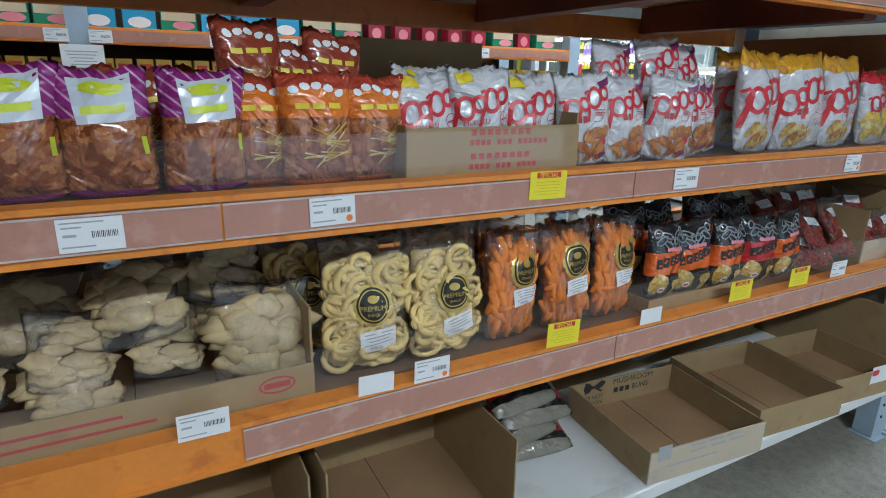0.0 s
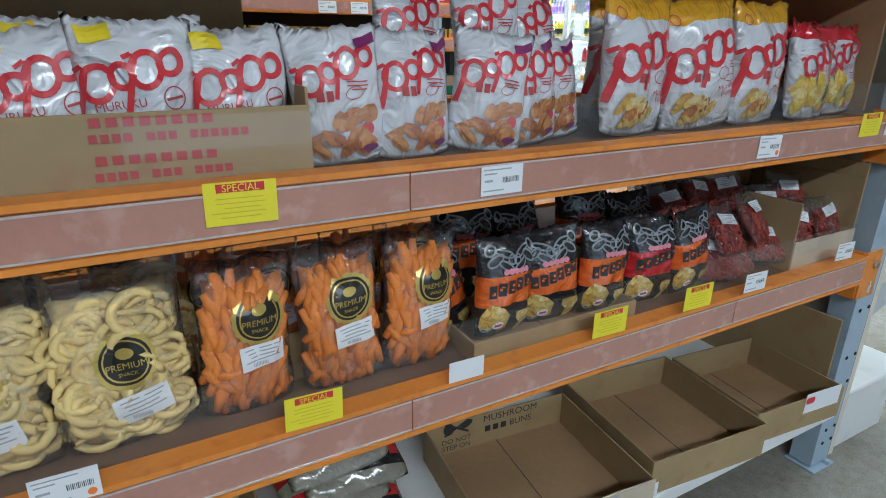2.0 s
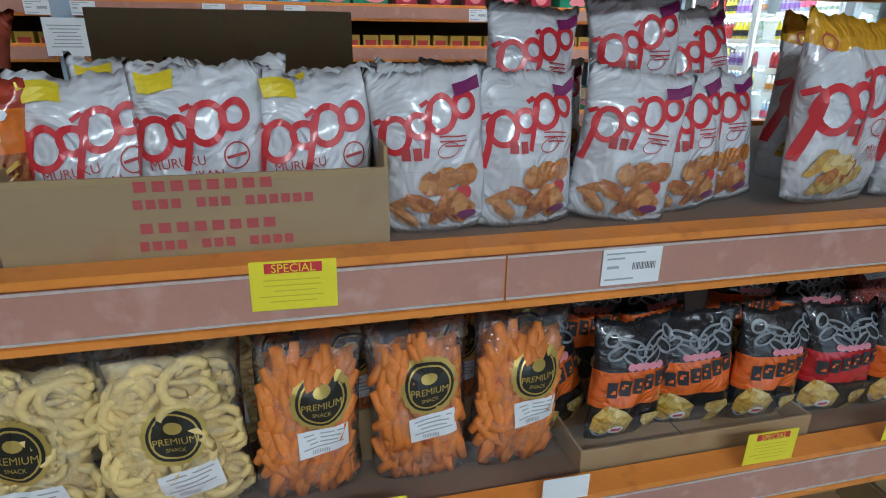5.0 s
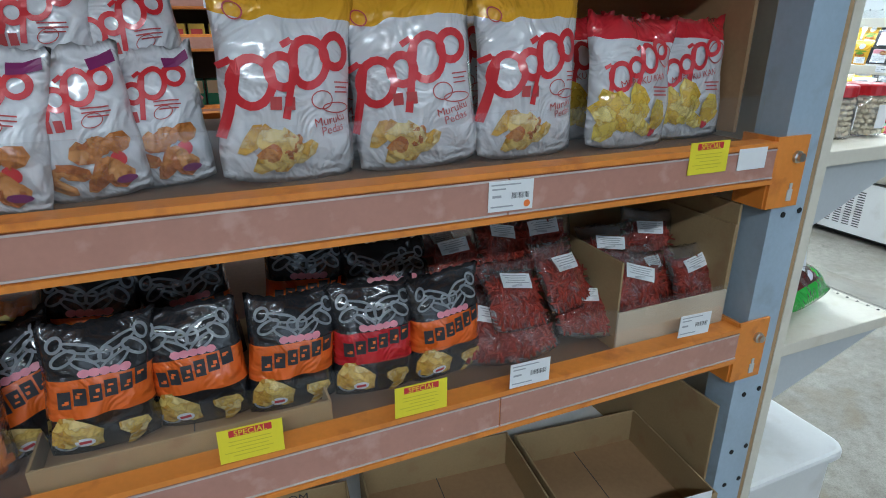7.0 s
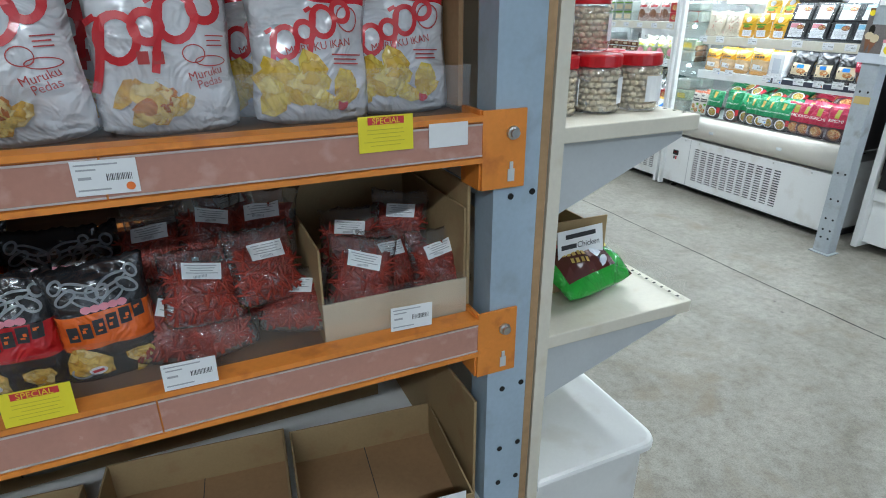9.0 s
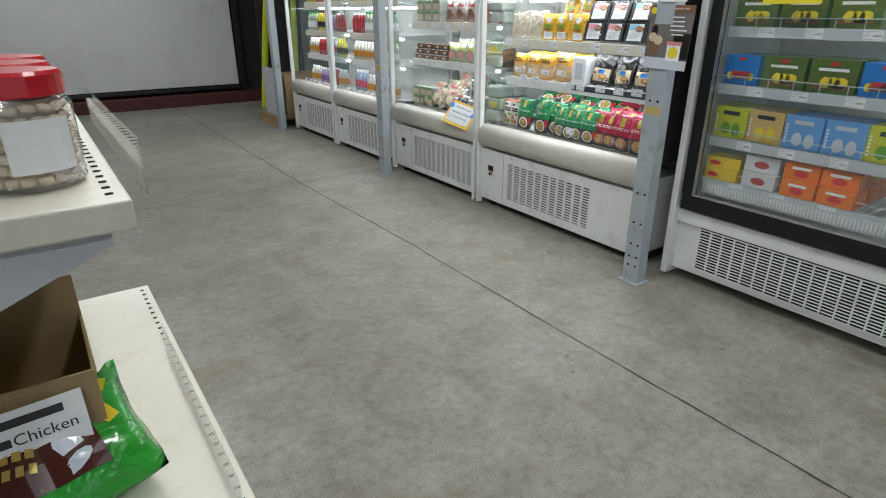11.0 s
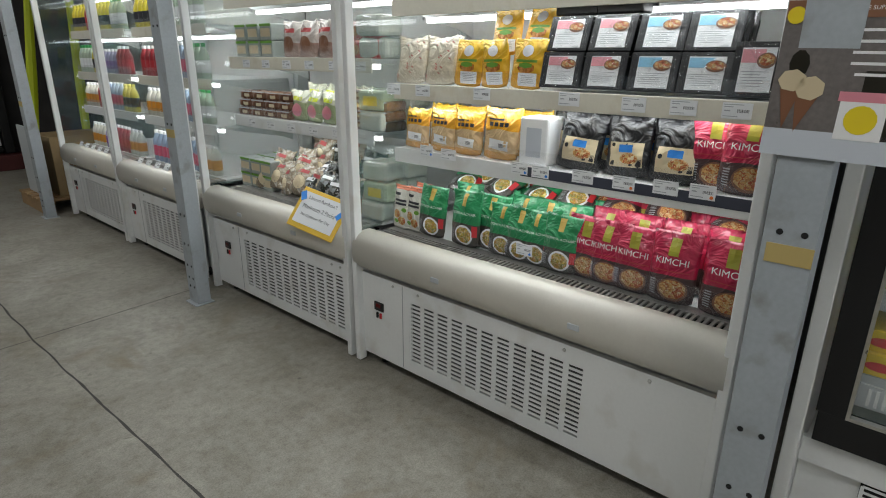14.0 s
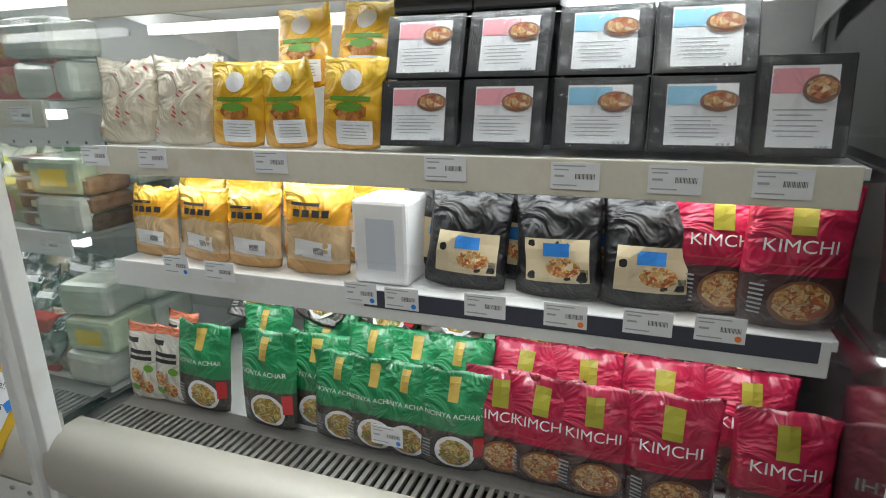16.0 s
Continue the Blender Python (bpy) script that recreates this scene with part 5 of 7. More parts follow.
def carton(name, label, x0, x1, y0, y1, z0, z1, back=None, left=None, right=None, shear=0.0, mat=M_CARD, front=None, t=0.005):
    """Open-topped carton; back, left, right: higher walls on those sides; shear: squashed out of square."""
    root = thing(name, label, "carton", Matrix.Translation((x0, y0, z0)) @ Matrix(((1, shear, 0, 0), (0, 1, 0, 0), (0, 0, 1, 0), (0, 0, 0, 1))))
    w, d, h = x1 - x0, y1 - y0, z1 - z0
    part("base", box(t, t, 0.0, w - t, d - t, t), M_CARDIN, root)
    part("flap_seam", box(w * 0.5 - 0.001, t, t + 0.0003, w * 0.5 + 0.001, d - t, t + 0.0013), M_JOINT, root)
    part("front_wall", box(0, 0, 0, w, t, front or h, 0.0012), mat, root)
    part("back_wall", box(0, d - t, 0, w, d, back or h, 0.0012), M_CARD, root)
    for a, hh in ((0.0, left or h), (w - t, right or h)):
        part("side_wall", box(a, t, 0, a + t, d - t, hh, 0.0012), M_CARD, root)
    return root


def printed_panel(root, shapes, mat, y, lift=0.0015, name="carton_print"):
    bm = on_surface(lambda x, z: -y, shapes, lift)
    return part(name, bm, mat, root)


c1 = carton("carton", "opened brown carton with red company print holding snack bags", 0.49, 0.915, 0.972, 1.40, R1, R1 + 0.105, back=0.29, left=0.11, right=0.13)
printed_panel(c1, [rect(0.145 + 0.0132 * k, 0.074 - 0.049 * j, 0.0098, 0.011, 1, 1) for j in (0, 1) for k in range(15 - 2 * j) if k not in (4, 8)]
              + [rect(0.15 + 0.019 * k, 0.094 - 0.048 * j, 0.013, 0.012, 1, 1) for k in range(8) for j in (0, 1)], M_PALERED, 0.0)
c2 = carton("carton", "low brown carton with faded red print holding cracker bags", -0.34, 0.293, 0.975, 1.36, R2, R2 + 0.075, right=0.19, back=0.2)
printed_panel(c2, [ring(0.56, 0.045, 0.035, 0.018, 0.004), rect(0.56, 0.045, 0.05, 0.012, 3, 1), rect(0.2, 0.03, 0.30, 0.006, 3, 1), rect(0.18, 0.05, 0.24, 0.006, 3, 1)], M_PALERED, 0.0)
c3 = carton("carton", "white-faced open box of red dried strips", 2.262, 2.565, 0.972, 1.34, R2, R2 + 0.088, back=0.24, right=0.24, left=0.2, mat=M_CARDW)
c3b = carton("carton", "brown open carton behind the snack stick bags", 0.72, 1.20, 1.085, 1.4, R2, R2 + 0.10)
carton("carton", "low brown open carton under the black chip bags", 1.215, 1.66, 0.975, 1.35, R2, R2 + 0.045)
mb = carton("carton", "empty open brown carton with black mushroom bun print", 1.234, 1.694, 0.912, 1.31, BOT, BOT + 0.108, shear=0.2, mat=M_CARDW)
printed_panel(mb, [text_shape("MUSHROOM", 0.032, 0.275, 0.090), text_shape("BUNS", 0.030, 0.31, 0.055), text_shape("DO NOT", 0.023, 0.10, 0.043), text_shape("STEP ON", 0.023, 0.10, 0.020)]
              + [disc(0.13, 0.09, 0.022, 0.011, 12, 0, 0.5), disc(0.075, 0.085, 0.017, 0.02, 12), rect(0.10, 0.085, 0.085, 0.007, 2, 1, 0.5), rect(0.10, 0.085, 0.085, 0.007, 2, 1, -0.5)]
              + [rect(0.20 + 0.026 * k, 0.055, 0.018, 0.02, 1, 1) for k in range(3)], M_INK, 0.393)
printed_panel(mb, [rect(0.18 + 0.07 * k, 0.10, 0.055, 0.007, 2, 1) for k in range(3)] + [rect(0.18 + 0.08 * k, 0.08, 0.06, 0.007, 2, 1) for k in range(3)] + [rect(0.16, 0.05, 0.2, 0.006, 2, 1), rect(0.05, 0.10, 0.05, 0.05, 2, 2)], M_GREYINK, 0.0)
carton("carton", "empty open brown carton with a long white label", 1.735, 2.15, 0.912, 1.31, BOT, BOT + 0.108, shear=0.2)
cb = carton("carton", "empty open brown carton with torn white label", 2.165, 2.545, 0.912, 1.25, BOT, BOT + 0.108, shear=0.2)
printed_panel(cb, [rect(0.28, 0.09, 0.16, 0.07, 3, 2)], M_PAPER, 0.0)
printed_panel(cb, [disc(0.22, 0.10, 0.02, 0.012, 8, 0.2)], M_REDINK, 0.0, 0.003)
big = carton("carton", "large empty brown carton standing open on the bottom shelf", 0.30, 0.79, 0.95, 1.40, BOT, BOT + 0.05, back=0.36, left=0.34, right=0.27)
carton("carton", "large empty brown carton, dark inside", -0.36, 0.27, 0.96, 1.40, BOT, BOT + 0.05, back=0.36, left=0.30, right=0.34)
carton("carton", "closed flat brown carton at the back of the bottom shelf", 1.25, 2.5, 1.45, 1.80, BOT, BOT + 0.20)
solid("cardboard_panel", box(2.575, 0.945, BOT, 2.583, 1.5, BOT + 0.30, 0.002), M_CARD, "upright brown cardboard sheet at the rack end", "cardboard sheet")
solid("cardboard_panel", box(2.568, 0.98, R2, 2.576, 1.5, R2 + 0.285, 0.002), M_CARD, "upright brown cardboard sheet at the rack end", "cardboard sheet")
solid("cardboard_panel", box(2.566, 1.12, R1 + 0.001, 2.573, 1.7, R1 + 0.24, 0.002), M_CARD, "upright brown cardboard sheet at the rack end", "cardboard sheet")

# clear packs with red, green and black stripes, lying in a pile
M_STRIPED = printed("striped_pack_film", [(0.0, (0.25, 0.23, 0.18)), (0.2, (0.02, 0.02, 0.02)), (0.32, (0.5, 0.03, 0.03)), (0.45, (0.30, 0.29, 0.2)), (0.62, (0.5, 0.03, 0.03)), (0.72, (0.04, 0.2, 0.05)), (0.8, (0.28, 0.27, 0.22))], 0.2, 0.01)


def pr_striped(w, h, f):
    yield "pack_print", [rect(-0.05 * w, 0.52 * h, 0.4 * w, 0.06 * h, 3, 1), disc(0.25 * w, 0.52 * h, 0.1 * w, 0.06 * h, 10)], M_WHITEINK


K["striped"] = [proto(snack_bag("noodle_pack", "clear food pack with red, black and green stripes", 0.26, 0.2, 0.06, M_STRIPED, 31, pr_striped, "striped food packs"))]
for i, (x, y, z, rz, t) in enumerate(((1.01, 1.13, BOT + 0.03, -8, 68), (0.99, 1.15, BOT + 0.075, 6, 68), (1.03, 1.16, BOT + 0.12, -4, 66), (1.0, 1.18, BOT + 0.165, 5, 60), (1.72, 1.36, BOT + 0.10, 6, 30), (2.3, 1.40, BOT + 0.12, 6, 30))):
    put(K["striped"][0], x, y, z, rz, t, 0, 1.0)

# ---- price tickets ----


def ticket(kind, w, h):
    if kind == "special":
        root = thing("special_price_tag", "yellow card price tag headed special in dark red", "price tag", None, "yellow special tags")
        card = part("card", box(-w / 2, -0.001, 0, w / 2, 0, h), M_YELLOW, root)
        part("header", on_surface(flat, [rect(0, h * 0.86, w * 0.66, h * 0.2, 1, 1)], 0.0016), M_REDINK, card, "dark red header")
        part("lettering", on_surface(flat, [text_shape("SPECIAL", h * 0.24, 0, h * 0.855, 0, 0.95)], 0.0026), M_YELLOW, card)
        part("small_print", on_surface(flat, small_print(0, h * 0.62, w * 0.8, 5, h * 0.11, h * 0.02, 3), 0.0016), MATS.get("olive_ink") or base("olive_ink", (0.62, 0.52, 0.03), 0.6)[0], card)
    else:
        lab = {"plain": "blank white paper price tag", "dot": "white price tag with barcode and coloured dot"}.get(kind, "white paper price tag with black barcode")
        root = thing("price_tag", lab, "price tag", None, "white price tags")
        card = part("card", box(-w / 2, -0.001, 0, w / 2, 0, h), M_PAPER, root)
        if kind != "plain":
            rows = [rect(-w * 0.12, h * 0.88, w * 0.66, h * 0.045, 1, 1), rect(-w * 0.28, h * 0.74, w * 0.3, h * 0.05, 1, 1), rect(-w * 0.32, h * 0.5, w * 0.2, h * 0.08, 1, 1), rect(-w * 0.2, h * 0.16, w * 0.5, h * 0.05, 1, 1)]
            rows += [rect(w * 0.02 + w * 0.027 * k, h * 0.5, w * (0.010 if k % 3 else 0.018), h * 0.2, 1, 1) for k in range(15)]
            part("small_print", on_surface(flat, rows[:4], 0.0012), M_GREYINK, card)
            part("barcode", on_surface(flat, rows[4:], 0.0012), M_INK, card)
        if kind in ("dot", "blue"):
            part("dot", on_surface(flat, [disc(w * 0.36, h * 0.2, h * 0.12, h * 0.12, 14)], 0.002), M_ORDOT if kind == "dot" else M_BLUEINK, card)
    return proto(root)


T_SP, T_BAR, T_DOT, T_PL = ticket("special", 0.096, 0.06), ticket("bar", 0.085, 0.05), ticket("dot", 0.082, 0.05), ticket("plain", 0.075, 0.042)
F1, F2 = RY0 + 0.0005, RY0 - 0.001
for t, x, z, turn in ((T_SP, 0.796, 1.170, 1), (T_SP, 2.385, 1.183, 0), (T_BAR, 1.225, 1.162, 0), (T_DOT, 1.965, 1.162, 1), (T_DOT, 0.325, 1.162, -1), (T_BAR, -0.04, 1.160, 0), (T_PL, 2.50, 1.180, 0),
                      (T_BAR, -0.36, 1.16, 0)):
    put(t, x, F1, z, 0, 0, turn)
for t, x, z, turn in ((T_SP, 0.872, 0.812, 2), (T_SP, 1.522, 0.815, 1), (T_SP, 1.803, 0.815, 1), (T_PL, 1.163, 0.812, 1), (T_DOT, 0.525, 0.806, 1), (T_PL, 0.40, 0.808, 2), (T_BAR, 0.08, 0.806, 1), (T_BAR, 2.02, 0.815, 1), (T_BAR, 2.42, 0.83, 2)):
    put(t, x, F2, z, 0, 0, turn)
for x in (1.72, 2.35):
    put(T_PL, x, RY0 - 0.0155, BOT + 0.008, 0, 0, 0, 0.9)

# ---- goods on the end-cap ----
M_JARPL = clear_film("jar_plastic", 0.10, rough=0.08, scale=8, strength=0.1)
M_NUTS = grainy("pale_peanut_sweets", (0.80, 0.69, 0.50), 0.55, amount=0.2, scale=30, fine=150, vary=0.05)
M_REDLID = grainy("red_lid", (0.55, 0.012, 0.02), 0.3, amount=0.1, bump=0.02, coat=0.3)


def jar():
    root = thing("sweet_jar", "clear plastic jar of pale sweets with red screw lid", "jar", None, "jars with red lids")
    part("jar_body", lathe([(0.046, 0), (0.052, 0.006), (0.053, 0.09), (0.045, 0.101), (0.045, 0.104)], 24), M_JARPL, root, smooth=True)
    c = bmesh.new()
    rng = random.Random(3)
    for lay in range(7):
        for k in range(17):
            a = 2 * math.pi * (k + 0.5 * (lay % 2)) / 17
            q = rng.uniform(-0.3, 0.3)
            x, y, z = 0.043 * math.cos(a), 0.043 * math.sin(a), 0.011 + 0.0128 * lay + rng.uniform(-0.001, 0.001)
            tx, ty = -math.sin(a) * 0.007, math.cos(a) * 0.007
            tube(c, [(x - tx, y - ty, z - q * 0.004), (x, y, z), (x + tx, y + ty, z + q * 0.004)], 0.0058, 6)
    tagged(part("sweet_filling", c, M_NUTS, root, smooth=True), kind="stuff")
    part("core", lathe([(0.034, 0.003), (0.036, 0.095)], 12), M_NUTS, root)
    part("lid", lathe([(0.0485, 0.099), (0.050, 0.101), (0.050, 0.121), (0.047, 0.125), (0.02, 0.126)], 28), M_REDLID, root, "red screw lid")
    lab = bmesh.new()
    vs = []
    for k in range(7):
        a = math.radians(-75 + 12 * k)
        vs.append([lab.verts.new((0.0537 * math.cos(a), 0.0537 * math.sin(a), z)) for z in (0.022, 0.078)])
    for p, q in zip(vs, vs[1:]):
        lab.faces.new((p[0], q[0], q[1], p[1]))
    part("label", lab, M_PAPER, root, "white paper label")
    return proto(root)


J = jar()
GZ = 1.186
for x, y, z, r in ((2.832, 1.09, 0, 20), (2.945, 1.085, 0, 0), (3.055, 1.08, 0, -35), (2.825, 1.20, 0, 60), (2.94, 1.20, 0, 90), (3.05, 1.20, 0, 10), (2.83, 1.32, 0, 45), (2.94, 1.32, 0, 200), (3.05, 1.32, 0, 130), (2.85, 1.15, 0.127, 30), (2.96, 1.16, 0.127, 5), (2.84, 1.27, 0.127, 5)):
    put(J, x, y, GZ + z, r)

M_GREENP = printed("green_biscuit_film", [(0.0, (0.03, 0.36, 0.03)), (0.5, (0.04, 0.40, 0.05))], 0.2, 0.012)
M_BROWNINK = base("brown_print", (0.075, 0.018, 0.014), 0.2, coat=0.5)[0]


def pr_biscuit(w, h, f):
    yield "brown_panel", [rect(-0.09 * w, 0.53 * h, 0.66 * w, 0.66 * h, 7, 7)], M_BROWNINK
    yield "glass_print", [rect(0.06 * w, 0.55 * h, 0.13 * w, 0.34 * h, 3, 4, 0.35), disc(0.10 * w, 0.30 * h, 0.09 * w, 0.05 * h, 10, 0.0, 0.5)], M_SILVER
    yield "biscuit_print", [disc(0.17 * w, 0.68 * h, 0.12 * w, 0.13 * h, 12), disc(0.08 * w, 0.76 * h, 0.10 * w, 0.09 * h, 12)], M_CHIPINK
    yield "name_print", [rect(-0.30 * w + 0.055 * w * k, 0.58 * h - 0.02 * h * k, 0.04 * w, 0.09 * h, 1, 1, -0.3) for k in range(5)] + [rect(-0.26 * w + 0.055 * w * k, 0.44 * h - 0.02 * h * k, 0.035 * w, 0.07 * h, 1, 1, -0.3) for k in range(4)], M_GOLD
    yield "corner_print", [rect(0.33 * w, 0.60 * h, 0.10 * w, 0.20 * h, 2, 2, 0.5)], M_YELINK


gb2 = snack_bag("biscuit_pack", "bright green and brown biscuit pack lying on the shelf", 0.27, 0.20, 0.088, M_GREENP, 41, pr_biscuit, "", pose(3.0, 1.045, 0.735, -62, 0, 14))
gc = carton("carton", "opened brown carton with red print and yellow flap on the shelf", 2.772, 3.06, 1.135, 1.42, 0.701, 0.87, left=0.26, right=0.16, back=0.24, front=0.20)
printed_panel(gc, [disc(0.10, 0.09, 0.075, 0.045, 14, 0.2, 0.4), rect(0.02, 0.10, 0.04, 0.07, 2, 2, 0.4)], M_PALERED, 0.0)
printed_panel(gc, [rect(0.03, 0.025, 0.045, 0.03, 2, 1)], base("green_ink", (0.02, 0.22, 0.05), 0.5)[0], 0.0)
card = solid("sign_card", box(-0.075, -0.001, 0, 0.075, 0.001, 0.095), M_PAPER, "white card reading chicken 60g leaning on a carton", "sign", pose(2.965, 1.105, 0.79, -10, 0, 5))
part("lettering", on_surface(flat, [text_shape("Chicken", 0.023, 0.025, 0.052), text_shape("60g", 0.023, 0.0, 0.026), rect(-0.04, 0.052, 0.05, 0.012, 1, 1), rect(0, 0.078, 0.1, 0.012, 1, 1)], 0.002), M_INK, card)
solid("carton_flap", box(0, 0, 0, 0.05, 0.002, 0.02, 0.001), M_YELLOW, "small yellow card strip on the carton edge", "card strip", pose(3.02, 1.15, 0.865, 0, 25, 20))
shelf_guard = solid("divider", box(3.150, 0.962, 1.186, 3.153, 1.50, 1.246), M_STRIP, "clear acrylic divider on the shelf edge", "divider")
shelf_guard2 = solid("divider", box(3.190, 0.962, 0.701, 3.193, 1.50, 0.76), M_STRIP, "clear acrylic divider on the shelf edge", "divider")

# ---- goods in the near chiller: front faces -x, so they stand turned by -90 ----
CRIMSON, DKG = (0.46, 0.012, 0.06), (0.04, 0.03, 0.03)
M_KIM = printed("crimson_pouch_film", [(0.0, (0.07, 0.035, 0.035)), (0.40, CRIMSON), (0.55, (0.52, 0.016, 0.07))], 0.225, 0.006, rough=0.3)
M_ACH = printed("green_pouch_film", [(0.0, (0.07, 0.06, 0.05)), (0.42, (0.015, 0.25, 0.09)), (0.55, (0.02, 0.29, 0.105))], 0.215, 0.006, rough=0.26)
M_WPOUCH = printed("white_pouch_film", [(0.0, (0.72, 0.70, 0.62)), (0.9, (0.6, 0.16, 0.08))], 0.19, 0.004)
M_FOOD = printed("food_picture", [(0.0, (0.6, 0.3, 0.08))], 1.0, 0, (-1, 2, ((0.62, 0.28, 0.10), (0.72, 0.42, 0.16), (0.5, 0.13, 0.05), (0.75, 0.55, 0.28))), 130)
M_NOODFOOD = printed("noodle_picture", [(0.0, (0.6, 0.3, 0.08))], 1.0, 0, (-1, 2, ((0.70, 0.50, 0.10), (0.62, 0.30, 0.06), (0.30, 0.30, 0.08), (0.75, 0.6, 0.3))), 150)
M_BOWL = base("bowl_print", (0.24, 0.11, 0.06), 0.35)[0]
M_OLIVE = base("olive_gold_tab", (0.40, 0.37, 0.05), 0.3)[0]
M_GOLDTAB = base("gold_tab", (0.60, 0.42, 0.10), 0.3)[0]


def pr_kimchi(w, h, f):
    yield "tab_print", [rect(0, 0.80 * h, 0.22 * w, 0.24 * h, 2, 4)], M_OLIVE
    yield "name_print", [text_shape("KIMCHI", 0.19 * w, 0, 0.60 * h, 0, 1.1)], M_WHITEINK
    yield "small_print", small_print(0, 0.47 * h, 0.8 * w, 1, 0.03 * h, 0.012 * h), MATS["pale_red_ink"]
    yield "side_print", [rect(-0.34 * w, 0.32 * h - 0.035 * h * k, 0.13 * w, 0.015 * h, 1, 1) for k in range(7)], M_GREYINK
    yield "bowl_print", [disc(0.08 * w, 0.21 * h, 0.31 * w, 0.17 * h, 22)], M_BOWL
    yield "food_picture", [disc(0.08 * w, 0.22 * h, 0.26 * w, 0.135 * h, 16, 0.06)], M_FOOD


def pr_achar(w, h, f):
    yield "tab_print", [rect(0, 0.84 * h, 0.15 * w, 0.22 * h, 2, 4)], M_GOLDTAB
    yield "name_print", [text_shape("NONYA ACHAR", 0.105 * w, 0, 0.60 * h, 0, 1.05)], M_WHITEINK
    yield "side_print", [rect(-0.36 * w, 0.30 * h - 0.035 * h * k, 0.12 * w, 0.014 * h, 1, 1) for k in range(6)], M_GREYINK
    yield "bowl_print", [disc(0.06 * w, 0.22 * h, 0.29 * w, 0.18 * h, 22)], M_WHITEINK
    yield "food_picture", [disc(0.06 * w, 0.22 * h, 0.23 * w, 0.14 * h, 16, 0.06)], M_NOODFOOD
    yield "patch_print", [rect(0.40 * w, 0.30 * h, 0.14 * w, 0.2 * h, 1, 3)], M_REDINK


def pr_wpouch(w, h, f):
    yield "name_print", [rect(-0.2 * w, 0.80 * h, 0.3 * w, 0.06 * h, 2, 1), rect(0, 0.66 * h, 0.6 * w, 0.05 * h, 3, 1), rect(0, 0.58 * h, 0.6 * w, 0.05 * h, 3, 1)], M_INK
    yield "picture", [disc(-0.15 * w, 0.35 * h, 0.17 * w, 0.1 * h, 12), disc(0.1 * w, 0.2 * h, 0.2 * w, 0.1 * h, 12)], M_FOOD
    yield "leaf_print", [disc(0.2 * w, 0.45 * h, 0.13 * w, 0.05 * h, 10), disc(-0.2 * w, 0.18 * h, 0.12 * w, 0.05 * h, 10)], base("leaf_print", (0.15, 0.35, 0.04), 0.4)[0] if "leaf_print" not in MATS else MATS["leaf_print"]


M_YPOUCH = printed("yellow_pouch_film", [(0.0, (0.80, 0.40, 0.02)), (0.35, (0.85, 0.48, 0.02)), (0.8, (0.86, 0.54, 0.03))], 0.16, 0.01, rough=0.3)


def pr_ypouch(w, h, f):
    yield "seal_print", [disc(0, 0.76 * h, 0.17 * w, 0.12 * h, 14)], M_WHITEINK
    yield "name_print", [rect(0, 0.56 * h, 0.66 * w, 0.05 * h, 4, 1)], MATS["leaf_print"]
    yield "picture", [disc(0.02 * w, 0.42 * h, 0.26 * w, 0.10 * h, 14, 0.1)], M_CHIPINK
    yield "leaf_picture", [disc(0.0, 0.47 * h, 0.2 * w, 0.05 * h, 12, 0.2)], MATS["leaf_print"]
    yield "label", [rect(0.08 * w, 0.19 * h, 0.58 * w, 0.26 * h, 4, 3)], M_PAPER
    yield "label_print", small_print(0.08 * w, 0.27 * h, 0.5 * w, 5, 0.035 * h, 0.01 * h), M_GREYINK


M_BPOUCH = printed("black_pouch_film", [(0.0, (0.012, 0.012, 0.014)), (0.5, (0.016, 0.016, 0.018))], 0.19, 0.0, rough=0.3, gloss=0.3)
M_CREAML = base("cream_label", (0.66, 0.55, 0.36), 0.45)[0]


def pr_black(w, h, f):
    yield "label", [rect(0.02 * w, 0.36 * h, 0.74 * w, 0.40 * h, 5, 4)], M_CREAML
    yield "picture", [disc(0.10 * w, 0.30 * h, 0.2 * w, 0.09 * h, 14)], M_FOOD
    yield "blue_print", [rect(0.02 * w, 0.46 * h, 0.3 * w, 0.12 * h, 3, 2)], M_BLUEINK
    yield "barcode", [rect(0.30 * w + 0.012 * w * k, 0.25 * h, 0.006 * w, 0.09 * h, 1, 1) for k in range(7)], M_INK


M_BEIGE = printed("beige_noodle_film", [(0.0, (0.66, 0.58, 0.44)), (0.5, (0.70, 0.63, 0.50))], 0.17, 0.0)


def pr_beige(w, h, f):
    rng = random.Random(2)
    yield "mark_print", [disc(rng.uniform(-0.4, 0.4) * w, rng.uniform(0.1, 0.9) * h, 0.05 * w, 0.012 * h, 6, 0, -0.5) for _ in range(14)], M_PALERED


M_NOOD = printed("orange_noodle_film", [(0.0, (0.62, 0.32, 0.08)), (0.16, (0.70, 0.50, 0.28)), (0.62, (0.82, 0.40, 0.03)), (0.88, (0.85, 0.52, 0.05))], 0.155, 0.02)


def pr_nood(w, h, f):
    yield "name_print", [rect(-0.12 * w, 0.80 * h, 0.42 * w, 0.035 * h, 2, 1)] + [rect((-0.25 + 0.15 * k) * w, 0.70 * h, 0.11 * w, 0.08 * h, 1, 1) for k in range(4)], M_INK
    yield "label", [rect(0, 0.3 * h, 0.6 * w, 0.2 * h, 3, 3, -0.08)], M_PAPER
    yield "barcode", [rect(0.03 * w + 0.02 * w * k, 0.29 * h, 0.01 * w, 0.08 * h, 1, 1) for k in range(9)], M_INK


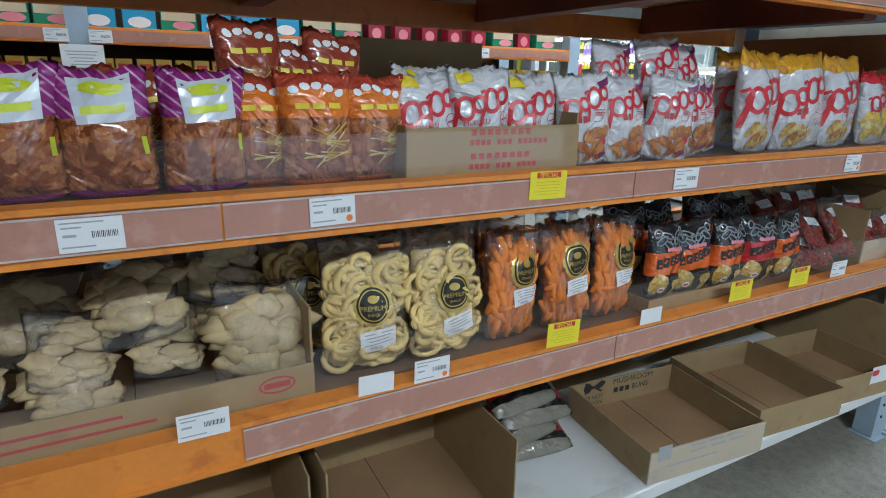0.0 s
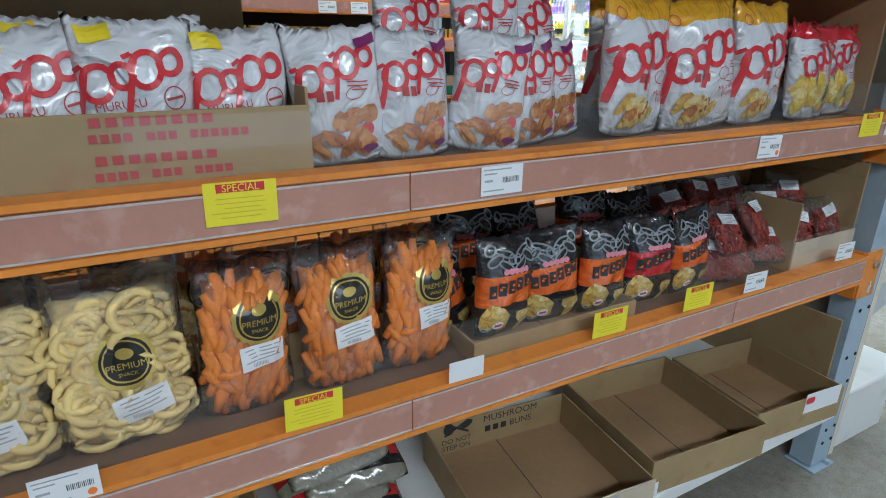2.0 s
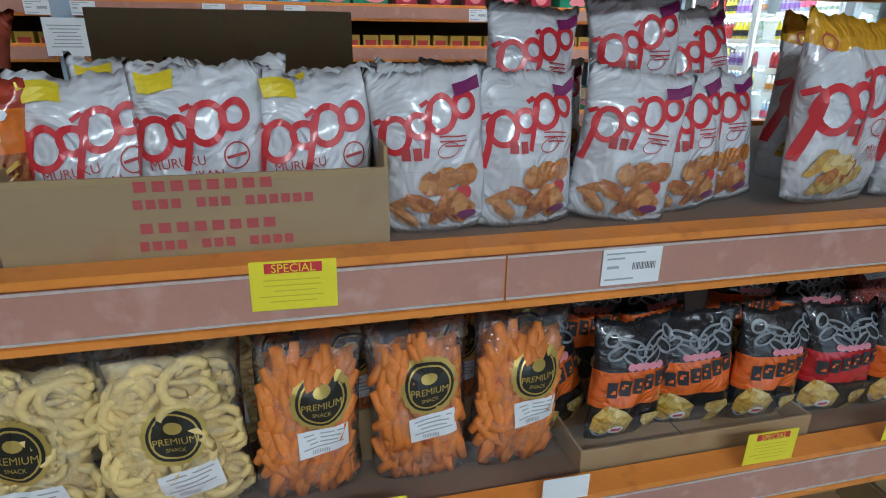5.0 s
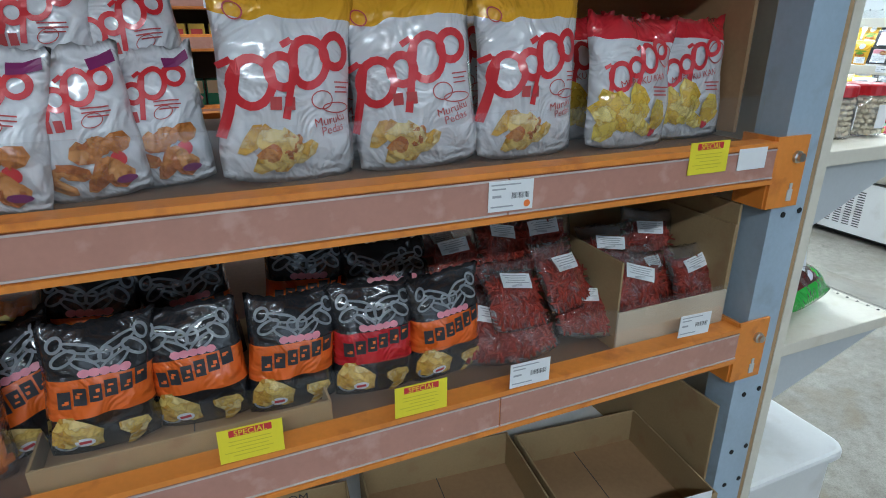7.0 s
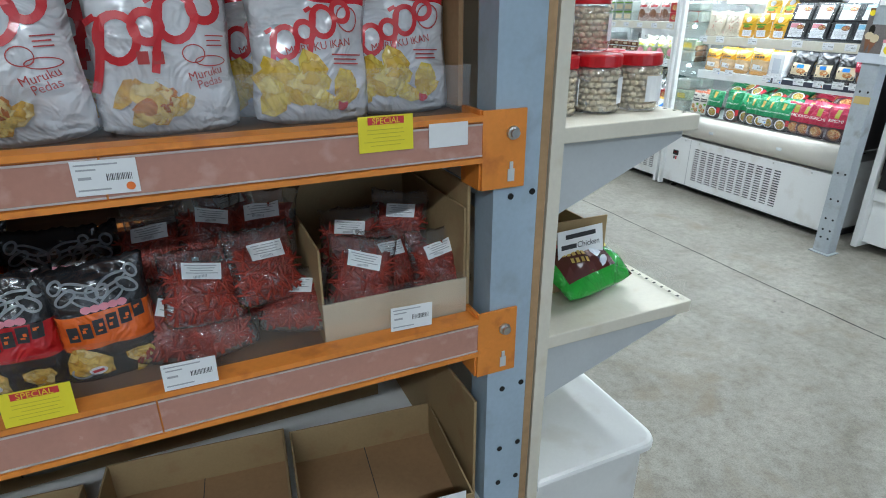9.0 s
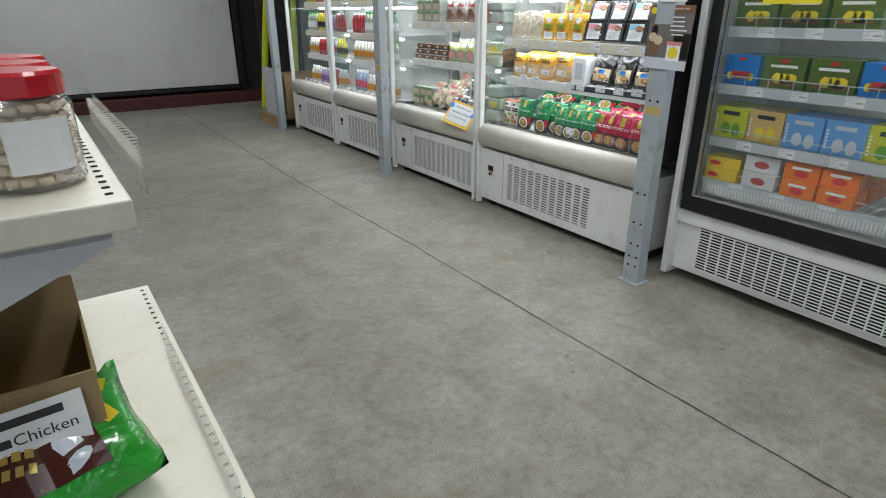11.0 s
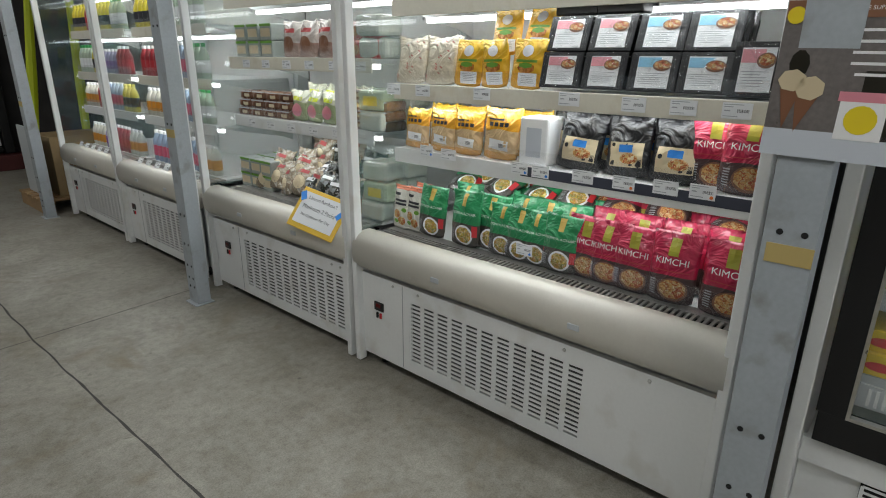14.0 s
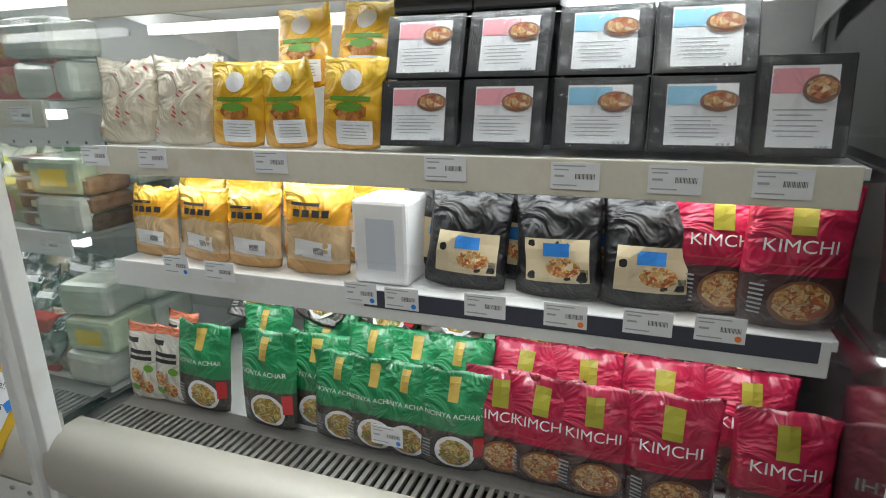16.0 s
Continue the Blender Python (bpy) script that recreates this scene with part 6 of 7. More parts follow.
PK = {}
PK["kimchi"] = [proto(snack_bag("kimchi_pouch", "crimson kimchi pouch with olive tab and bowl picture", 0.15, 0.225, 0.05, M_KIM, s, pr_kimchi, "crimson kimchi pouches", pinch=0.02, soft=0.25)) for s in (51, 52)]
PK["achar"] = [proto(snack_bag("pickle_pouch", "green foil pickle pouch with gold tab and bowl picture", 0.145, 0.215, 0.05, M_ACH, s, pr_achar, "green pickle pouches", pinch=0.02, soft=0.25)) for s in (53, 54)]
PK["wpouch"] = [proto(snack_bag("food_pouch", "white food pouch with vegetable pictures and red top", 0.10, 0.19, 0.04, M_WPOUCH, 55, pr_wpouch, "white food pouches", pinch=0.02, soft=0.25))]
PK["yellow"] = [proto(snack_bag("food_pouch", "yellow food pouch with vegetable picture and white label", 0.125, 0.165, 0.035, M_YPOUCH, s, pr_ypouch, "yellow food pouches", pinch=0.02, soft=0.25)) for s in (56, 57)]
PK["black"] = [proto(snack_bag("sauce_pouch", "glossy black pouch with cream label", 0.165, 0.195, 0.06, M_BPOUCH, s, pr_black, "black pouches")) for s in (58, 59)]
PK["beige"] = [proto(snack_bag("noodle_pack", "clear pack of pale noodles with small red marks", 0.165, 0.18, 0.05, M_BEIGE, 60, pr_beige, "pale noodle packs"))]
PK["nood"] = [proto(snack_bag("noodle_pack", "orange-topped clear pack of pale noodles with label", 0.14, 0.165, 0.05, M_NOOD, s, pr_nood, "orange noodle packs")) for s in (61, 62)]
M_TRAYF = clear_film("tray_film", 0.02, rough=0.1, scale=14, strength=0.5, gloss=0.5)


def tray_pack(tint, w=0.142, h=0.112):
    root = thing("ready_meal_tray", "black plastic food tray with white label sleeve", "food tray", None, "black food trays")
    b = bmesh.new()
    d = 0.048
    bm_box(b, -w / 2, -d / 2, 0, w / 2, -d / 2 + 0.004, h, 0.0015)
    bm_box(b, -w / 2 + 0.008, -d / 2 + 0.004, 0.008, w / 2 - 0.008, d / 2, h - 0.008, 0.004)
    part("tray", b, M_BLACK, root)
    s = lambda x, z: d / 2
    part("label", on_surface(s, [rect(0, h * 0.49, w * 0.68, h * 0.80, 3, 3)], 0.0012), M_PAPER, root, "white printed sleeve")
    part("banner_print", on_surface(s, [rect(-0.10 * w, h * 0.74, w * 0.46, h * 0.24, 3, 2)], 0.002), tint, root)
    part("food_picture", on_surface(s, [disc(w * 0.17, h * 0.66, w * 0.19, h * 0.14, 16)], 0.0034), M_BOWL, root)
    part("food_top", on_surface(s, [disc(w * 0.17, h * 0.67, w * 0.15, h * 0.10, 12, 0.1)], 0.0042), M_FOOD, root)
    part("small_print", on_surface(s, small_print(-0.05 * w, h * 0.46, w * 0.56, 6, h * 0.052, h * 0.014, 2) + [rect(0.18 * w + 0.05 * w * k, h * 0.10, 0.03 * w, 0.03 * w, 1, 1) for k in range(3)], 0.002), M_GREYINK, root)
    f = part("film", box(-w / 2 + 0.004, -d / 2 - 0.008, 0.004, w / 2 - 0.004, -d / 2 - 0.0065, h - 0.004), M_TRAYF, root, "clear wrap")
    f.visible_shadow = False
    return proto(root)


TRAYS = [tray_pack(base("sky_print", (0.25, 0.55, 0.75), 0.4)[0]), tray_pack(base("rose_print", (0.78, 0.32, 0.36), 0.4)[0]), tray_pack(MATS["rose_print"], 0.122, 0.142)]


def stand(ob, y, x, z, rz=0.0, tilt=5.0, roll=0.0, s=1.0):
    return put(ob, x, y, z, -90 + rz, tilt, roll, s)


Z1, Z2, Z0 = 1.186, 0.931, 0.582
for i, (y, x, z, rl) in enumerate(((3.54, 5.985, Z1, 0), (3.385, 5.985, Z1, 0), (3.45, 6.08, Z1, 0))):
    stand(PK["beige"][0], y, x, z, 2 - 3 * i, 14, rl, 1.0)
for i, (y, x, z, t) in enumerate(((3.243, 5.985, Z1, 6), (3.117, 5.985, Z1, 6), (2.985, 5.985, Z1, 6), (3.13, 6.06, Z1 + 0.11, 18), (3.00, 6.06, Z1 + 0.115, 18), (3.2, 6.1, Z1, 10), (3.05, 6.1, Z1, 10))):
    stand(PK["yellow"][i % 2], y, x, z, (3, -3, 2)[i % 3], t, (2, -2)[i % 2], 1.0)
for i, y in enumerate((2.848, 2.695, 2.54, 2.392)):
    for j, (dx, dz, tilt) in enumerate(((0.0, 0.0, 13), (0.030, 0.112, 19))):
        for depth in range(3):
            stand(TRAYS[(i < 2) * 1 if depth < 2 else 0], y, 5.995 + dx + 0.062 * depth, Z1 + 0.006 + dz, (2, -2, 1)[i % 3] if depth == 0 else 0, tilt, 0, 1.02)
for j in range(4):
    stand(TRAYS[2], 2.262, 5.99 + 0.055 * j, Z1 + 0.005, 0, 9, 0, 1.0)
for y in (2.84, 2.69):
    solid("food_tray", box(-0.075, -0.06, 0, 0.075, 0.06, 0.05, 0.006), M_BLACK, "empty black plastic food tray stacked on others", "food tray", pose(6.10, y, Z1 + 0.236, 0, 0, -90), "black food trays")
for i, (y, x, s) in enumerate(((3.51, 5.99, 0.95), (3.365, 5.985, 0.98), (3.235, 5.985, 0.98), (3.08, 5.985, 1.1), (3.45, 6.07, 1.05), (3.30, 6.07, 1.05), (3.15, 6.07, 1.05), (3.0, 6.07, 1.05))):
    stand(PK["nood"][i % 2], y, x, Z2, (2, -3, 3)[i % 3], 6, 0, s)
wb = thing("paper_block", "white wrapped block pack with printed label", "food pack", pose(5.965, 2.985, Z2))
part("wrap", box(0, -0.115, 0, 0.12, 0, 0.165, 0.008), M_PAPER, wb)
part("label", box(-0.0012, -0.09, 0.03, 0, -0.03, 0.13), M_SILVER, wb, "grey printed label")
for i, (y, x, r) in enumerate(((2.77, 5.995, 4), (2.595, 5.995, -3), (2.445, 5.99, 0), (2.85, 6.06, 8), (2.69, 6.07, 2), (2.52, 6.07, -3))):
    stand(PK["black"][i % 2], y, x, Z2, (6, -5, 2)[i % 3], 12, r, 0.98 if i < 3 else 1.03)
for i, (y, x, s) in enumerate(((2.338, 6.0, 0.94), (2.242, 5.972, 0.98), (2.3, 6.06, 0.95))):
    stand(PK["kimchi"][i % 2], y, x, Z2, 2, 5, 0, s)
for i, (y, x) in enumerate(((3.553, 5.935), (3.482, 5.94), (3.52, 6.02))):
    stand(PK["wpouch"][0], y, x, Z0, 3 - 3 * i, 6, 2, 1.0)
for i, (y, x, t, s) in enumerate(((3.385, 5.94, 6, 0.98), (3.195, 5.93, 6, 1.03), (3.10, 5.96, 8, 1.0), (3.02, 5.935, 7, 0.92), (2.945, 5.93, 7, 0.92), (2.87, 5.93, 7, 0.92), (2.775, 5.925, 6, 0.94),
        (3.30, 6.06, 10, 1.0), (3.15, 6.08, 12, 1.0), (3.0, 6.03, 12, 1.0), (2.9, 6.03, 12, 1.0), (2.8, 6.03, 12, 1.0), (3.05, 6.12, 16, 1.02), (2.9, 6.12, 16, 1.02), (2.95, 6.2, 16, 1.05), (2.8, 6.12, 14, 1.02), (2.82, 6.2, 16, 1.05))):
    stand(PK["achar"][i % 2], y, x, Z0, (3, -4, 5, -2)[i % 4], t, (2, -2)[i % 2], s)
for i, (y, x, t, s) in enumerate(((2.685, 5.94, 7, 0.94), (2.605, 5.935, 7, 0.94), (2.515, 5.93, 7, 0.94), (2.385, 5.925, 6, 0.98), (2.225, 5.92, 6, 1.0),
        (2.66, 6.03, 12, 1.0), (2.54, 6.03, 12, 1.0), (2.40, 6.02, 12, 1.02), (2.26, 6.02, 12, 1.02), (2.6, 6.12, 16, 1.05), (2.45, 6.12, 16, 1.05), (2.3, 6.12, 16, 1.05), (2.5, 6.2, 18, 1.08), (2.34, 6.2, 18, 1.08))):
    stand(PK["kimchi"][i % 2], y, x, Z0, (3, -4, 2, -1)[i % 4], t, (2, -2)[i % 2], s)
for i in range(20):
    y = 3.36 - 0.058 * i
    stand(PK["achar" if y > 2.78 else "kimchi"][i % 2], y, 6.10 + 0.07 * (i % 3), Z0 + 0.165 + 0.016 * (i % 2) + 0.012 * (i % 3), (14, -9, 4, -17, 8)[i % 5], 62 + 5 * (i % 3), (5, -6, 2)[i % 3], 1.0)
guard = solid("divider", box(5.905, 2.16, 0.583, 5.9075, 3.10, 0.66), M_STRIP, "low clear acrylic front guard", "divider")
T_BLUE = ticket("blue", 0.068, 0.042)
T_RAIL = ticket("bar", 0.075, 0.042)
T_RDOT = ticket("dot", 0.072, 0.042)
XR = CH + 0.186
for t, y, z in ((T_RAIL, 3.58, 1.145), (T_RAIL, 3.42, 1.145), (T_RAIL, 3.13, 1.145), (T_RAIL, 2.78, 1.145), (T_RAIL, 2.565, 1.14), (T_RAIL, 2.42, 1.14), (T_RAIL, 2.28, 1.14),
                (T_BLUE, 3.40, 0.915), (T_RAIL, 3.285, 0.912), (T_BLUE, 2.955, 0.902), (T_BLUE, 2.87, 0.90), (T_RAIL, 2.71, 0.905), (T_RDOT, 2.57, 0.905), (T_RAIL, 2.44, 0.91), (T_RDOT, 2.335, 0.913)):
    put(t, XR, y, z, -90, 0, 0)
put(T_BLUE, 5.903, 2.90, 0.62, -90, 0, 0)

# ---- goods in the second chiller ----
ZB1, ZB2 = 1.281, 0.981


def pack(name, label, cat, w, h, d, mat, group, prints=(), bevel=0.006):
    root = thing(name, label, cat, None, group)
    part("pack_body", box(-w / 2, -d / 2, 0, w / 2, d / 2, h, bevel), mat, root)
    s = lambda x, z: d / 2
    for nm, sh, m in prints:
        part(nm, on_surface(s, sh, 0.0015), m, root)
    return proto(root)


def pr_simple(ca, cb):
    def f(w, h, s):
        yield "front_print", [disc(0.0, 0.36 * h, 0.3 * w, 0.22 * h, 16)], ca
        yield "name_print", [rect(0, 0.74 * h, 0.6 * w, 0.12 * h, 3, 1)], cb
    return f


M_DRIEDW = printed("dried_fish_film", [(0.0, (0.40, 0.27, 0.22)), (0.42, (0.62, 0.57, 0.53))], 0.16, 0.03)
M_VEG = printed("green_vegetable_film", [(0.0, (0.42, 0.5, 0.28)), (0.6, (0.66, 0.68, 0.55))], 0.15, 0.03)
M_MUSH = printed("mushroom_pack_film", [(0.0, (0.50, 0.44, 0.34)), (0.5, (0.56, 0.50, 0.42))], 0.16, 0.03, (-1, 2, ((0.5, 0.44, 0.34), (0.35, 0.28, 0.2), (0.62, 0.57, 0.48))), 40)
M_DARKP = printed("dark_seaweed_film", [(0.0, (0.05, 0.05, 0.045)), (0.5, (0.10, 0.10, 0.09))], 0.16, 0.03, (-1, 2, ((0.03, 0.035, 0.03), (0.12, 0.13, 0.12), (0.3, 0.32, 0.33))), 30)
BQ = {"fish": [proto(snack_bag("dried_fish_pack", "clear and white pack of dried fish", 0.13, 0.165, 0.06, M_DRIEDW, s, pr_simple(M_BOWL, M_PALERED), "dried fish packs")) for s in (71, 72)],
      "veg": [proto(snack_bag("vegetable_pack", "green and cream vegetable pack with round picture", 0.12, 0.145, 0.06, M_VEG, s, pr_simple(M_PINKINK, M_LIME), "vegetable packs")) for s in (73, 74)],
      "mush": [proto(snack_bag("mushroom_pack", "clear pack of pale dried mushrooms", 0.16, 0.17, 0.07, M_MUSH, 75, pr_simple(M_CREAML, M_PALERED), "mushroom packs"))],
      "dark": [proto(snack_bag("seaweed_pack", "clear pack of dark dried seaweed with white tag", 0.15, 0.16, 0.07, M_DARKP, 76, pr_simple(M_DARKP, M_PAPER), "seaweed packs"))]}
P_BROWN = pack("food_tub", "stacked brown round-cornered food tub", "food tub", 0.12, 0.042, 0.12, grainy("brown_paste", (0.21, 0.10, 0.06), 0.25, amount=0.5, scale=30, vary=0.12), "brown food tubs", (("lid_rim", [rect(0, 0.038, 0.118, 0.006, 2, 1)], M_SILVER), ("label", [rect(0.012, 0.018, 0.05, 0.016, 2, 1)], M_CREAML)), 0.011)
P_RED = pack("food_box", "red food box with dark picture", "food box", 0.10, 0.075, 0.05, grainy("red_box_card", (0.50, 0.02, 0.02), 0.4), "red food boxes", (("front_print", [disc(0, 0.035, 0.032, 0.022, 14)], M_FOOD),))
P_GREYT = pack("food_tub", "pale green-lidded plastic food tub", "food tub", 0.10, 0.08, 0.10, grainy("tub_plastic", (0.34, 0.38, 0.35), 0.35, amount=0.15), "grey food tubs", (("label", [rect(0, 0.038, 0.085, 0.04, 2, 1)], M_CREAML), ("lid_band", [rect(0, 0.074, 0.1, 0.012, 2, 1)], MATS["leaf_print"])))
P_TOFU = pack("tofu_pack", "pale green wrapped block with yellow label", "food pack", 0.15, 0.085, 0.14, grainy("green_wrap", (0.50, 0.60, 0.42), 0.22, amount=0.2, scale=16, fine=60, bump=0.5, dist=0.006, coat=0.6), "pale wrapped blocks", (("label", [rect(0, 0.04, 0.08, 0.04, 2, 1)], M_YELINK),), 0.012)
P_WRAP = pack("wrapped_block", "pale wrapped food block in clear crinkled film", "food pack", 0.15, 0.085, 0.14, grainy("pale_wrap", (0.60, 0.63, 0.56), 0.22, amount=0.25, scale=16, fine=60, bump=0.5, dist=0.006, coat=0.6), "pale wrapped blocks", (), 0.018)
for i, y in enumerate((4.36, 4.22, 4.08)):
    for j in (0, 1):
        stand(BQ["fish"][(i + j) % 2], y, 5.995 + 0.08 * j, ZB1, 3 - 3 * i, 7, 0, 1.0)
for k, (y, z) in enumerate(((3.96, 0), (3.96, 0.076), (3.85, 0), (3.85, 0.076), (3.745, 0), (3.745, 0.076))):
    put(P_RED, 5.99, y, ZB1 + z, -90)
for i, y in enumerate((4.78, 4.66, 4.54)):
    for j in range(2):
        put(P_GREYT, 6.02 + 0.11 * j, y, ZB1, -90)
        put(P_GREYT, 6.02 + 0.11 * j, y, ZB1 + 0.081, -90)
for i, y in enumerate((4.32, 4.20, 4.08, 3.96)):
    stand(BQ["veg"][i % 2], y, 5.99, ZB2, 4 - 3 * i, 6, 2, 1.0)
    stand(BQ["veg"][i % 2], y, 6.08, ZB2 + 0.03, 4 - 3 * i, 12, 2, 1.0)
for k in range(4):
    put(P_BROWN, 6.02, 3.84, ZB2 + 0.043 * k, -90)
    put(P_BROWN, 6.02, 3.715, ZB2 + 0.043 * (k % 3), -90)
for y in (4.80, 4.675, 4.55, 4.43):
    for k in range(3):
        put(P_BROWN, 6.02 + 0.01 * k, y, ZB2 + 0.043 * k, -90)
for i, (y, x, z) in enumerate(((4.47, 5.99, 0), (4.34, 5.98, 0), (4.42, 6.05, 0.07), (4.22, 5.985, 0), (4.5, 6.1, 0.05), (4.28, 6.08, 0.08))):
    stand(BQ["mush"][0], y, x, Z0 + z, 8 - 5 * i, 16, 5 - 3 * i, 1.0)
for i, (y, x, z) in enumerate(((4.12, 5.985, 0.0), (4.02, 6.0, 0.02), (4.10, 6.07, 0.08), (3.94, 6.06, 0.06), (4.0, 6.14, 0.1), (3.85, 6.1, 0.05))):
    stand(BQ["dark"][0], y, x, Z0 + z, 5 * i - 10, 18, 4 * i - 8, 1.0)
for i, (y, x, z) in enumerate(((4.52, 6.02, 0.0), (4.38, 6.14, 0.13), (4.22, 6.12, 0.12), (4.46, 6.2, 0.1), (4.3, 6.22, 0.16), (4.15, 6.2, 0.13))):
    stand(BQ["mush" if i % 2 else "dark"][0], y, x, Z0 + z, 9 * i - 20, 20, 6 - 4 * i, 1.05)
for i in range(12):
    y, x = 4.66 - 0.068 * i, (5.955, 6.0, 5.94)[i % 3]
    stand(BQ["mush" if i < 6 else "dark"][0], y, x, Z0 + (0.0, 0.07, 0.03)[i % 3], 12 - 8 * (i % 4), 24 + 6 * (i % 3), 8 - 6 * (i % 4), 0.95)
for i, (y, z) in enumerate(((3.75, 0), (3.74, 0.088), (3.76, 0.176), (3.74, ZB2 - Z0), (3.75, ZB2 - Z0 + 0.088), (3.75, ZB1 - Z0), (3.74, ZB1 - Z0 + 0.088))):
    put(P_TOFU if i in (1, 4) else P_WRAP, 6.005 + 0.012 * (i % 3), y, Z0 + z, -90 + 4 * (i % 3))
for z in (0, 0.076):
    put(P_RED, 5.98, 3.94, Z0 + z, -90)
stand(PK["beige"][0], 3.85, 5.975, Z0, 4, 14, 3, 0.9)
for i, (y, z) in enumerate(((3.74, 0), (3.74, 0.088), (3.74, 0.176), (3.76, ZB2 - Z0), (3.72, ZB2 - Z0 + 0.088), (3.74, ZB1 - Z0))):
    put(P_WRAP, 6.16, y, Z0 + z, -90)
for i, y in enumerate((4.83, 4.72, 4.62)):
    for j in range(3):
        put(P_GREYT, 6.0 + 0.11 * j, y, Z0, -90)
        put(P_GREYT, 6.0 + 0.11 * j, y, Z0 + 0.081, -90)
for z in (ZB1, ZB2):
    for k in range(6):
        put(T_RAIL, XR, 3.78 + 0.18 * k, z - 0.05, -90, 0, 0, 0.9)
# leek bundles on the middle shelf
lk = bmesh.new()
rngl = random.Random(9)
for k in range(40):
    x, z = rngl.uniform(6.12, 6.22), ZB2 + rngl.uniform(0.10, 0.155)
    y0 = rngl.uniform(3.75, 3.9)
    tube(lk, [(x, y0, z), (x + 0.01, y0 + 0.2, z + 0.012), (x + rngl.uniform(-0.03, 0.03), y0 + 0.42, z + rngl.uniform(-0.01, 0.02))], 0.006, 5)
solid("leek_bundle", lk, grainy("leek_green", (0.05, 0.16, 0.03), 0.45, amount=0.4, vary=0.1), "bundle of long green leeks on the chiller shelf", "vegetable")
bx = solid("leek_crate", box(6.08, 3.72, ZB2, 6.26, 4.36, ZB2 + 0.098, 0.004), M_GREYPL, "shallow grey plastic crate below the leeks", "crate")

# ---- drinks in the two far chillers ----


def bottle(name, label, r, h, body, capm, lab, group):
    root = thing(name, label, "bottle", None, group)
    part("bottle_body", lathe([(r * 0.9, 0), (r, 0.005), (r, h * 0.6), (r * 0.82, h * 0.72), (r * 0.42, h * 0.86), (r * 0.38, h * 0.9)], 12), body, root, smooth=True)
    part("cap", lathe([(r * 0.45, h * 0.9), (r * 0.45, h), (r * 0.3, h * 1.003)], 10), capm, root)
    part("label", lathe([(r * 1.02, h * 0.18), (r * 1.02, h * 0.52)], 12), lab, root)
    return proto(root)


def paint(name, c, r=0.3):
    return MATS.get(name) or grainy(name, c, r, amount=0.1, bump=0.0, coat=0.3)


DR = [bottle("drink_bottle", "yellow drink bottle with dark label", 0.03, 0.19, paint("yellow_drink", (0.70, 0.58, 0.03)), paint("yellow_cap", (0.75, 0.65, 0.05)), M_INK, "yellow drink bottles"),
      bottle("drink_bottle", "green-capped clear drink bottle with pale label", 0.03, 0.20, paint("pale_drink", (0.45, 0.55, 0.42)), paint("green_cap", (0.03, 0.35, 0.08)), M_PAPER, "green-capped bottles"),
      bottle("drink_bottle", "red drink bottle with white cap", 0.03, 0.19, paint("red_drink", (0.42, 0.03, 0.04)), M_WHITEINK, paint("red_label", (0.6, 0.05, 0.06)), "red drink bottles"),
      bottle("milk_bottle", "white milk drink bottle with coloured label", 0.032, 0.18, paint("milk_white", (0.72, 0.70, 0.62)), M_WHITEINK, paint("orange_label", (0.8, 0.35, 0.05)), "white milk bottles"),
      bottle("soda_bottle", "blue and white soda bottle with pink label", 0.032, 0.21, paint("blue_drink", (0.35, 0.45, 0.60)), M_WHITEINK, paint("pink_label", (0.75, 0.15, 0.25)), "blue soda bottles"),
      bottle("drink_bottle", "pale drink bottle with purple label", 0.03, 0.17, paint("lilac_drink", (0.40, 0.35, 0.55)), M_WHITEINK, paint("purple_label", (0.25, 0.12, 0.40)), "purple drink bottles")]
LAY = {5.03: (6.12, {0.90: (3, 3, 4, 1), 1.16: (2, 1, 4, 1), 1.46: (0, 0, 1, 1), 1.74: (5, 4, 1, 1), 0.582: (4, 3, 4, 3)}),
       6.15: (7.28, {0.90: (3, 2, 4, 0), 1.16: (1, 0, 5, 2), 1.46: (0, 2, 0, 1), 1.74: (2, 0, 5, 3), 0.582: (3, 5, 2, 3)})}
for y0, (y1, rows) in LAY.items():
    for z, kinds in rows.items():
        n = int((y1 - y0 - 0.14) / 0.068)
        for k in range(n):
            kind = kinds[int(k / n * len(kinds))]
            put(DR[kind], 5.985, y1 - 0.08 - 0.068 * k, z - (0.004 if z > 0.6 else 0), 30 * k)
    for k in range(int((y1 - y0 - 0.1) / 0.13)):
        put(T_RAIL, CH + 0.045, y0 + 0.1 + 0.13 * k, 0.60, -90, 35, 0, 0.9)

# ---- notices, poster ----
po = solid("poster", box(-0.135, -0.001, 0, 0.135, 0.001, 0.33), grainy("poster_grey", (0.20, 0.18, 0.17), 0.3, amount=0.4, scale=5, coat=0.4, bump=0), "glossy ice cream poster taped to a post", "poster", pose(5.522, 2.005, 1.115, -2, 1, -90) @ Matrix.Scale(0.84, 4))
part("top_band", on_surface(flat, [rect(0, 0.312, 0.27, 0.036, 3, 1)], 0.002), M_BOWL, po)
part("lettering", on_surface(flat, [text_shape("DISCOVER THE SUPREME TASTE", 0.0115, 0.02, 0.312)], 0.003), M_WHITEINK, po)
part("lettering", on_surface(flat, small_print(0.05, 0.27, 0.11, 5, 0.022, 0.006, 4), 0.002), M_WHITEINK, po)
part("sun_mark", on_surface(flat, [disc(-0.115, 0.30, 0.018, 0.018, 14)], 0.003), M_YELINK, po)
part("table_print", on_surface(flat, [rect(0, 0.03, 0.27, 0.06, 3, 1)], 0.0018), M_SILVER, po)
